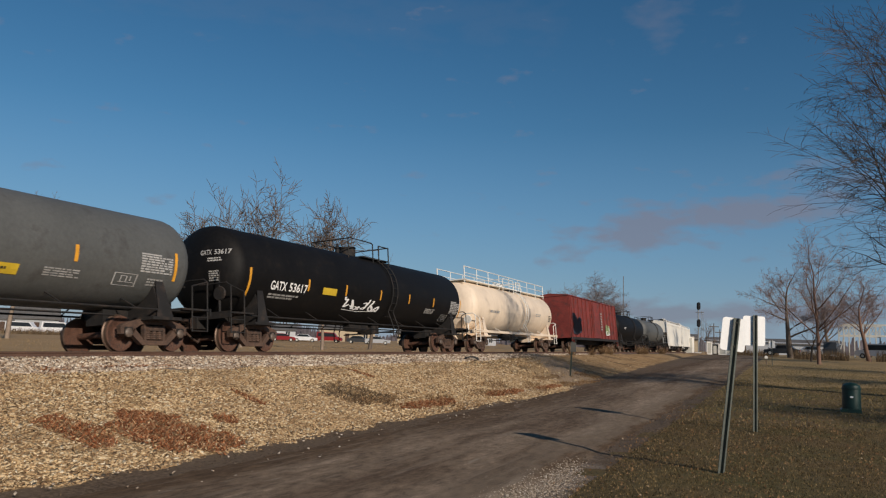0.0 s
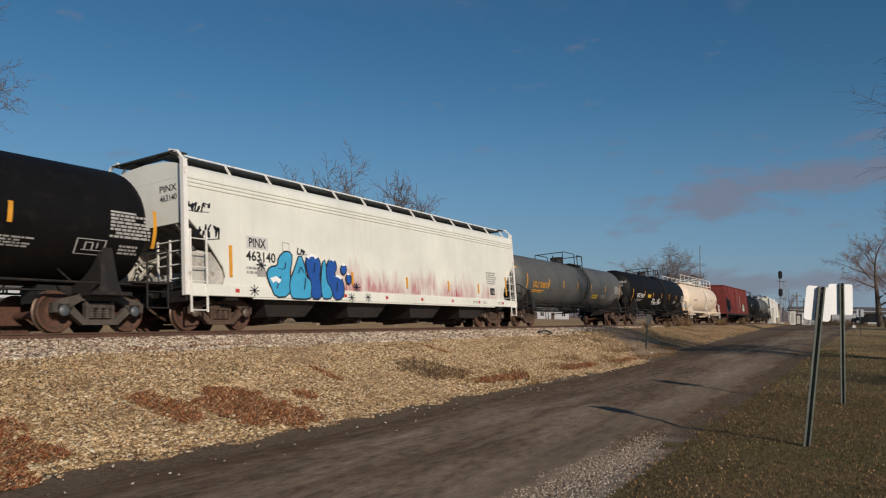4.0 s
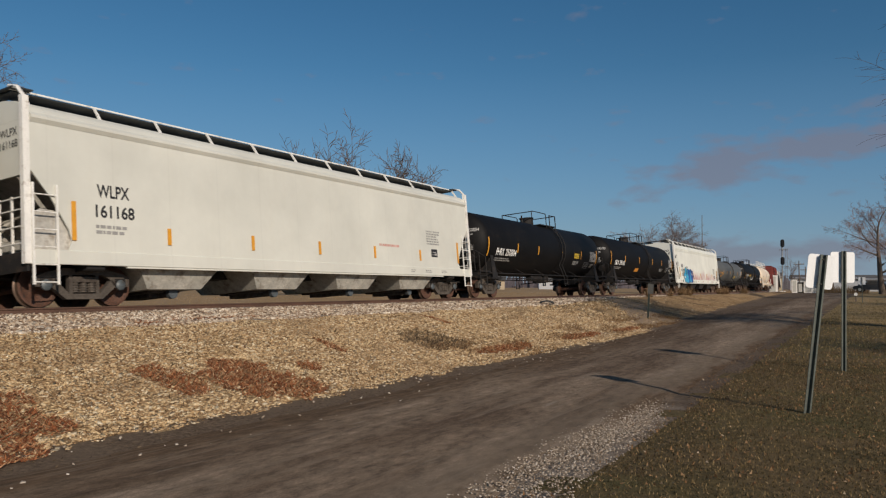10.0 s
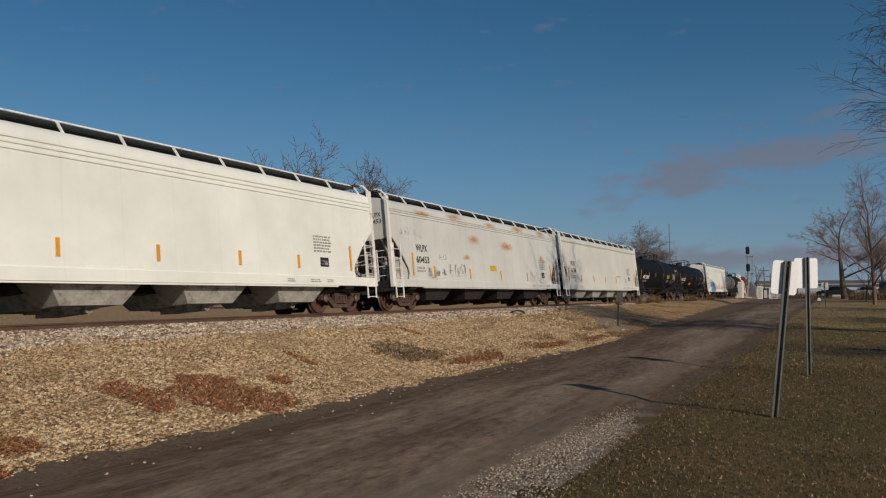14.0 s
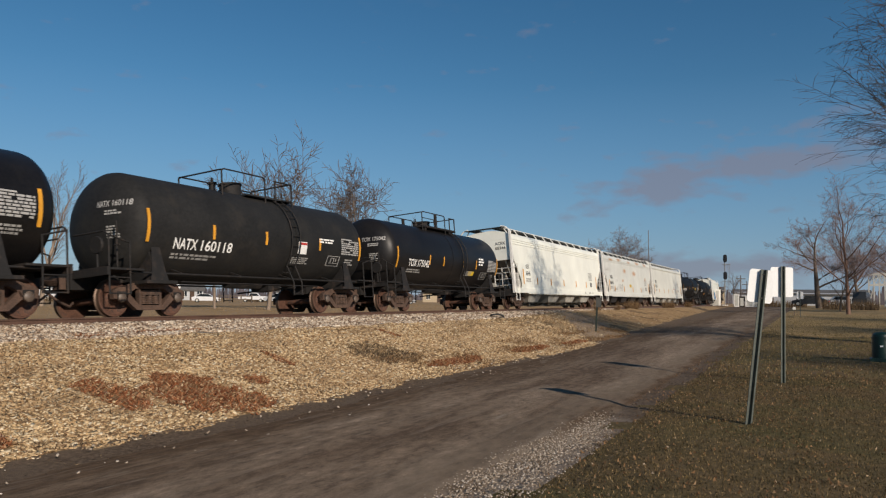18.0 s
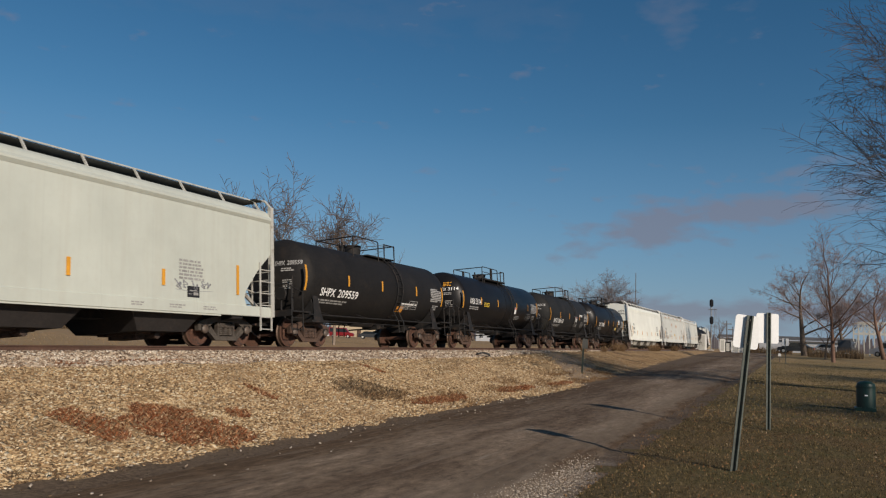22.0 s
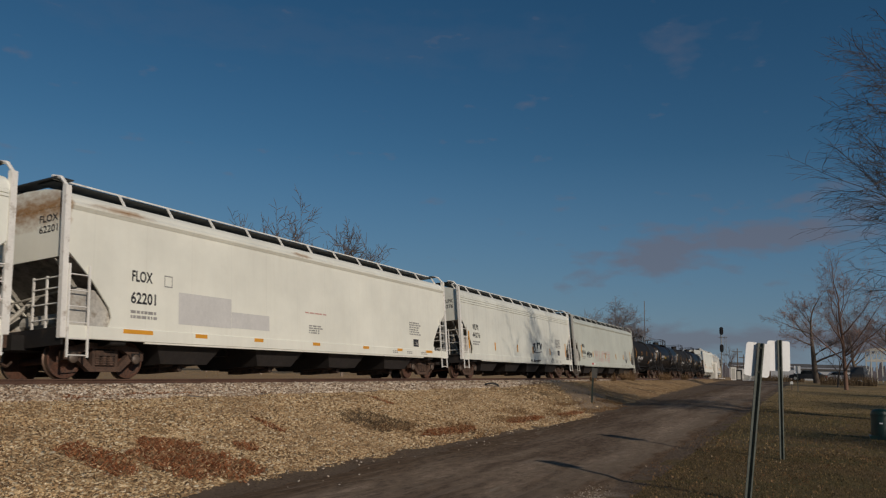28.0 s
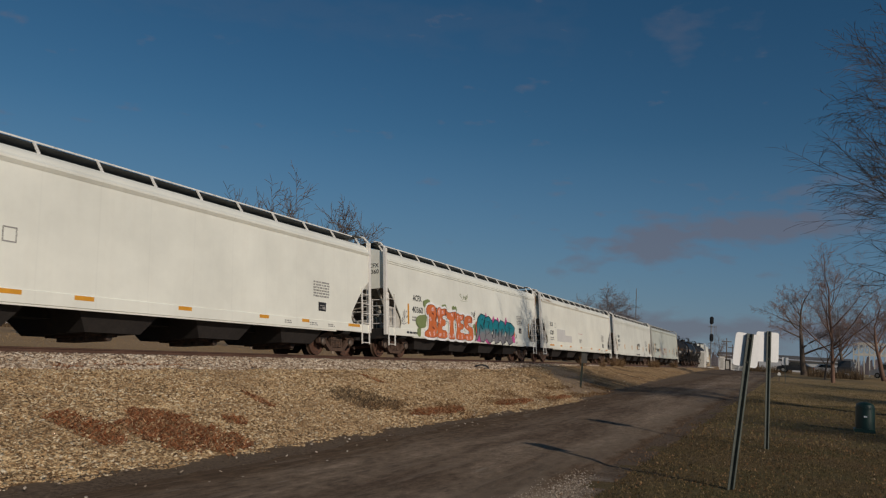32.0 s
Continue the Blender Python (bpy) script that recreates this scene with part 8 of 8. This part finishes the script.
pole("thin metal radio mast behind the line", 10.9, 150, 14.5, 0.09, False)
pole("distant wooden utility pole beside the road", 4.6, 175, 6.6, 0.13)
pole("distant wooden utility pole with a lamp", 4.2, 185, 5.6, 0.12)
small = thing("road_sign", "small square sign on a thin post far up the road", "road sign", pose(-1.0, 69.5, 0.7), group="signs beside the road")
part("post", Form().rod((0, 0, 0), (0, 0, 2.1), 0.03, 6), GREEN_STEEL, small)
part("sign_board", Form().prism([(a, b + 1.8) for a, b in rounded(0.5, 0.6, 0.04)], 0.03, 0.04), SIGN_BACK, small)
box = thing("mailbox", "white mailbox on a short post beside the road", "mailbox", pose(*at_bearing(1.2, 74), 0.72))
part("post", Form().block((-0.05, -0.05, 0), (0.05, 0.05, 0.55)), BARK, box)
part("body", Form().prism([(-0.12, 0.55), (0.12, 0.55), (0.12, 0.72), (0.06, 0.8), (-0.06, 0.8), (-0.12, 0.72)], -0.25, 0.25), WHITE_PAINT, box)

tyre_scrap = thing("rubber_scrap", "black curled strip of rubber lying on the bank", "debris", pose(-13.15, 32.4, ground_z(-13.15, 32.4) + 0.02, 0, 0, 40))
part("strip", Form().prism([(-0.34, 0.0), (-0.2, 0.1), (0.0, 0.13), (0.22, 0.08), (0.36, 0.0), (0.3, 0.14), (0.05, 0.2), (-0.25, 0.15)], -0.1, 0.1), surface("black rubber", (0.012, 0.012, 0.012), 0.7), tyre_scrap)

# ---- houses and vehicles in the distance ----
SHINGLE = surface("grey roof shingles", (0.11, 0.105, 0.1), 0.9, coarse=(1, 0.2), fine=(8, 0.3), bump=(10, 0.4))
SIDING = surface("white house siding", (0.46, 0.47, 0.48), 0.7, coarse=(0.5, 0.08), fine=(6, 0.06), stretch=(0.1, 0.1, 5))
TAN_SIDING = surface("tan house siding", (0.45, 0.36, 0.24), 0.7, coarse=(0.5, 0.1), fine=(6, 0.08), stretch=(0.1, 0.1, 5))
GREY_SIDING = surface("grey house siding", (0.33, 0.35, 0.36), 0.7, coarse=(0.5, 0.1), fine=(6, 0.08), stretch=(0.1, 0.1, 5))
GLASS = surface("dark window glass", (0.02, 0.025, 0.03), 0.1, coarse=(1, 0.2), fine=(5, 0.1), bump=(3, 0.02))


def house(label, bearing, distance, w, d, h, wall, turn, rise=2.2, porch=False, storeys=1):
    x, y = at_bearing(bearing, distance)
    z = 1.15
    if bearing > 20:
        (x, y), z = at_bearing(bearing, distance * 1.8), 0.8
    home = thing("house", label, "house", pose(x, y, z, 0, 0, turn), group="houses beyond the field")
    part("wall", Form().block((-w / 2, -d / 2, -0.2), (w / 2, d / 2, h)), wall, home)
    gable = Form().prism([(-d / 2, h), (d / 2, h), (0, h + rise)], -w / 2 + 0.02, w / 2 - 0.02, "x")
    part("gable", gable, wall, home)
    for sign in (-1, 1):
        slab = Form().add([(a, sign * b, c) for a in (-w / 2 - 0.4, w / 2 + 0.4) for b, c in ((d / 2 + 0.45, h - 0.36), (0, h + rise + 0.04), (0, h + rise + 0.24), (d / 2 + 0.45, h - 0.16))],
                          [(0, 1, 2, 3), (7, 6, 5, 4), (0, 4, 5, 1), (1, 5, 6, 2), (2, 6, 7, 3), (3, 7, 4, 0)])
        part("roof", slab, SHINGLE, home)
    for floor in range(storeys):
        for k in range(3):
            a = -w / 2 + w * (k + 0.5) / 3
            if floor == 0 and k == 1:
                part("door", Form().block((a - 0.5, -d / 2 - 0.06, 0), (a + 0.5, -d / 2 - 0.003, 2.05)), TRUCK_BROWN, home)
                continue
            pane = part("window", Form().block((a - 0.5, -d / 2 - 0.05, 0.9 + 2.7 * floor), (a + 0.5, -d / 2 - 0.003, 2.1 + 2.7 * floor)), GLASS, home)
            part("frame", Form().block((a - 0.6, -d / 2 - 0.06, 0.8 + 2.7 * floor), (a + 0.6, -d / 2 - 0.052, 0.9 + 2.7 * floor)).block((a - 0.04, -d / 2 - 0.06, 0.9 + 2.7 * floor), (a + 0.04, -d / 2 - 0.052, 2.1 + 2.7 * floor)), WHITE_PAINT, pane)
        part("window", Form().block((w / 2 + 0.003, -0.5, 0.9 + 2.7 * floor), (w / 2 + 0.05, 0.5, 2.1 + 2.7 * floor)), GLASS, home)
    if porch:
        part("porch_roof", Form().block((-w / 2, -d / 2 - 2.2, 2.6), (w / 2, -d / 2, 2.8), 0.03), SHINGLE, home)
        for k in range(4):
            part("porch_post", Form().block((-w / 2 + 0.1 + k * (w - 0.3) / 3, -d / 2 - 2.1, 0), (-w / 2 + 0.25 + k * (w - 0.3) / 3, -d / 2 - 1.95, 2.6)), WHITE_PAINT, home)
    return home


house("white two-storey house with a front porch", 60.0, 96, 9, 8, 5.2, SIDING, 62, porch=True, storeys=2)
house("low grey house with a shingled roof", 52.6, 100, 8, 7, 3.0, GREY_SIDING, 55)
house("white house with its gable to the field", 49.3, 92, 7, 6, 2.7, SIDING, 140, 1.9)
house("low white house behind parked cars", 54.6, 112, 10, 7, 2.8, SIDING, 58)
house("long tan building behind parked cars", 31.5, 110, 14, 8, 3.4, TAN_SIDING, 32, 1.4)
house("white cottage with two small gables", 44.6, 105, 5, 5, 2.6, SIDING, 45, 1.6)
house("grey shed beyond the field", 46.6, 108, 6, 5, 2.4, GREY_SIDING, 46, 1.3)
house("low white building beside the field", 37.0, 116, 12, 7, 2.7, SIDING, 38, 1.2)
house("tan house beyond the tracks", 26.5, 118, 9, 7, 2.8, TAN_SIDING, 28)
house("white bungalow far up the line", 21.5, 135, 10, 7, 2.8, SIDING, 24)
house("long low white building beyond the lawn", -1.2, 215, 16, 9, 3.0, SIDING, 2, 0.8)
house("white warehouse behind the crossing", 2.6, 230, 20, 10, 3.4, SIDING, 2, 0.7)
house("tan building by the crossing", 7.6, 215, 14, 8, 3.6, TAN_SIDING, 8, 0.9)
house("grey house behind the lawn trees", -8.5, 130, 9, 8, 2.8, GREY_SIDING, -10)

TYRE = surface("black tyre rubber", (0.012, 0.012, 0.012), 0.8)
CAR_PAINTS = {n: surface(n + " car paint", c, 0.3, coarse=(1, 0.05), fine=(10, 0.04), bump=(10, 0)) for n, c in
              (("white", (0.7, 0.7, 0.7)), ("dark red", (0.22, 0.012, 0.015)), ("silver", (0.4, 0.41, 0.42)), ("dark grey", (0.04, 0.042, 0.045)), ("blue", (0.04, 0.08, 0.16)))}
WHEEL = Form().turned([(-0.1, 0.2), (-0.1, 0.33), (0.1, 0.33), (0.1, 0.2)], 16, "y").mesh("wheel", TYRE)
RIM = Form().turned([(-0.105, 0.02), (-0.105, 0.2), (0.105, 0.2), (0.105, 0.02)], 12, "y").mesh("rim", GREY_PAINT)
OUTLINES = {"car": ([(-2.2, 0.3), (2.2, 0.3), (2.25, 0.6), (2.1, 0.78), (1.1, 0.92), (-1.9, 0.95), (-2.25, 0.85)], [(1.15, 0.9), (0.45, 1.4), (-1.1, 1.43), (-1.8, 0.93)]),
            "van": ([(-2.4, 0.35), (2.4, 0.35), (2.45, 0.8), (2.2, 1.0), (1.5, 1.1), (-2.4, 1.1)], [(1.55, 1.08), (0.9, 1.9), (-2.3, 1.95), (-2.4, 1.08)]),
            "pickup": ([(-2.7, 0.45), (2.6, 0.45), (2.65, 0.9), (2.45, 1.1), (1.3, 1.15), (-0.9, 1.15), (-2.7, 1.12)], [(1.3, 1.13), (0.75, 1.75), (-0.55, 1.78), (-0.85, 1.13)])}


def vehicle(label, bearing, distance, kind, paint, turn, z=1.2):
    x, y = at_bearing(bearing, distance)
    if bearing > 20:
        (x, y), z = at_bearing(bearing, distance * 1.5), 0.8
    car = thing("parked_" + kind, label, kind, pose(x, y, z, 0, 0, turn), group="parked vehicles")
    low, cabin = OUTLINES[kind]
    part("body", Form().prism(low, -0.85, 0.85), CAR_PAINTS[paint], car)
    part("cabin", Form().prism(cabin, -0.74, 0.74), CAR_PAINTS[paint], car)
    for s in (-0.76, 0.75):
        part("side_window", Form().prism([(a * 0.9, 0.98 + (b - 0.93) * 0.8) for a, b in cabin], s, s + 0.012), GLASS, car)
    for a in (-1.4, 1.4):
        for s in (-0.8, 0.8):
            wheel = part("wheel", WHEEL, None, car, m=pose(a, s, 0.33))
            part("rim", RIM, None, wheel)
    for a in (2.2, -2.25):
        part("lamp", Form().block((a - 0.05, -0.75, 0.62), (a + 0.08, -0.45, 0.76)), RED_SIGN if a < 0 else SIGN_BACK, car)


for label, bearing, distance, kind, paint, turn in (
        ("dark red pickup parked by a porch", 57.8, 84, "pickup", "dark red", 20), ("silver car parked in a yard", 59.5, 84, "car", "silver", -10), ("white van parked by a hedge", 51.2, 88, "van", "white", 40),
        ("white car parked on the far street", 43.6, 86, "car", "white", 40), ("white pickup parked on the far street", 50.0, 104, "pickup", "white", 20), ("white van parked on the far street", 53.2, 98, "van", "white", 30),
        ("dark red car parked on the far street", 36.2, 92, "car", "dark red", 35), ("silver car parked beside a shed", 38.6, 94, "car", "silver", 30), ("white pickup parked beside a shed", 40.3, 98, "pickup", "white", 35),
        ("white car parked before a tan building", 34.6, 94, "car", "white", 30), ("blue-grey car parked before a tan building", 29.2, 90, "car", "silver", 28), ("dark car parked before a tan building", 30.6, 95, "car", "dark grey", 25),
        ("dark red van parked near the line", 32.8, 98, "van", "dark red", 25),
        ("white van parked before the steel frame", -5.5, 112, "van", "white", 150), ("dark car parked behind the lawn", 0.2, 116, "car", "dark grey", 170), ("silver car parked behind the lawn", -1.8, 128, "car", "silver", 5),
        ("white van parked behind the lawn", -7.0, 122, "van", "white", 10), ("dark van parked behind the lawn", -2.9, 112, "van", "dark grey", 80), ("blue car parked behind the lawn", -8.8, 116, "car", "blue", 0)):
    vehicle(label, bearing, distance, kind, paint, turn, 1.25 if bearing > 10 else 1.42)


def steel_frame(bearing, distance):
    """An open white frame of posts, beams and braces."""
    x, y = at_bearing(bearing, distance)
    frame_ = thing("steel_frame", "open white steel frame of an unfinished shed", "steel frame", pose(x, y, 1.4, 0, 0, 4) @ Matrix.Diagonal((0.8, 1.0, 1.28, 1.0)))
    post = Form().block((-0.09, -0.09, 0), (0.09, 0.09, 3.6)).mesh("post", GREY_PAINT)
    for k in range(5):
        for d in (0, 5):
            part("post", post, None, frame_, m=pose(-3.4 + 1.7 * k, d, 0))
    for z in (2.4, 3.6):
        for d in (0, 5):
            part("beam", Form().block((-3.5, d - 0.1, z), (3.5, d + 0.1, z + 0.2)), GREY_PAINT, frame_)
    for k in range(4):
        for d in (0, 5):
            part("brace", Form().rod((-3.4 + 1.7 * k, d, 2.5), (-2.55 + 1.7 * k, d, 3.6), 0.06, 5), GREY_PAINT, frame_)
            part("brace", Form().rod((-2.55 + 1.7 * k, d, 3.6), (-1.7 + 1.7 * k, d, 2.5), 0.06, 5), GREY_PAINT, frame_)
    part("brace", Form().rod((-3.4, 0, 2.4), (-4.3, 0, 0), 0.09, 5), GREY_PAINT, frame_)


steel_frame(-4.85, 124)


def hedge(label, bearing, distance, length, tall, seed):
    """A low leafless hedge of tangled stalks."""
    chance = random.Random(seed)
    x, y = at_bearing(bearing, distance)
    verts, faces = [], []
    for k in range(700):
        a, b, h = chance.uniform(-length / 2, length / 2), chance.uniform(-0.7, 0.7), tall * chance.uniform(0.5, 1.1)
        n = len(verts)
        verts += [(a, b, 0), (a + 0.06, b, 0), (a + chance.uniform(-0.3, 0.3), b + chance.uniform(-0.3, 0.3), h)]
        faces.append((n, n + 1, n + 2))
    data = bpy.data.meshes.new("hedge")
    data.from_pydata(verts, [], faces)
    data.materials.append(DARK_WEED)
    ob = new("hedge", data)
    ob.matrix_basis = pose(x, y, 1.1, 0, 0, bearing) if bearing < 20 else pose(*at_bearing(bearing, distance * 1.5), 0.78, 0, 0, bearing)
    tagged(ob, label, "hedge", kind="stuff")


for k, (b, d, l, t) in enumerate(((52.5, 84, 9, 1.0), (47.6, 88, 5, 1.1), (35.5, 100, 6, 0.9), (39.4, 104, 7, 1.3), (-2.2, 104, 6, 1.3), (-7.6, 106, 8, 1.5), (1.8, 126, 6, 1.2), (56.0, 92, 6, 1.2))):
    hedge("tangled leafless hedge beside parked cars", b, d, l, t, k)
fence = thing("fence", "weathered wooden post fence beyond the field", "fence", pose(*at_bearing(41.6, 120), 0.82, 0, 0, 42))
for k in range(4):
    part("post", Form().block((-2.4 + 1.6 * k, -0.08, -0.2), (-2.2 + 1.6 * k, 0.08, 1.3)), BARK, fence)
for z in (0.5, 1.0):
    part("rail", Form().block((-2.5, -0.12, z), (2.6, -0.082, z + 0.14)), BARK, fence)
stop = thing("road_sign", "back of an eight-sided sign on a far street", "road sign", pose(*at_bearing(45.6, 115), 0.8, 0, 0, 50), group="signs beside the road")
part("post", Form().rod((0, 0, 0), (0, 0, 2.6), 0.035, 6), GREEN_STEEL, stop)
part("sign_board", Form().prism([(0.42 * math.cos(math.pi / 8 + k * math.pi / 4), 2.3 + 0.42 * math.sin(math.pi / 8 + k * math.pi / 4)) for k in range(8)], -0.05, -0.04), SIGN_BACK, stop)


# ---- what moves ----
def motions():
    """The train rolls by at an even pace, and its wheels turn with it."""
    for car, middle in moving:
        walk(car, [(t, track_pose(middle + SPEED * t)) for t in range(33)])
    step = 1 / 15
    turns = [(k * step, math.degrees(k * step * SPEED / WHEEL_R)) for k in range(481)]
    paths = {dy: [(t, pose(0, dy, WHEEL_R, -a % 360, 0, 0)) for t, a in turns] for dy in (-0.89, 0.89)}
    for wheelset, dy in rolling:
        walk(wheelset, paths[dy])


motions()
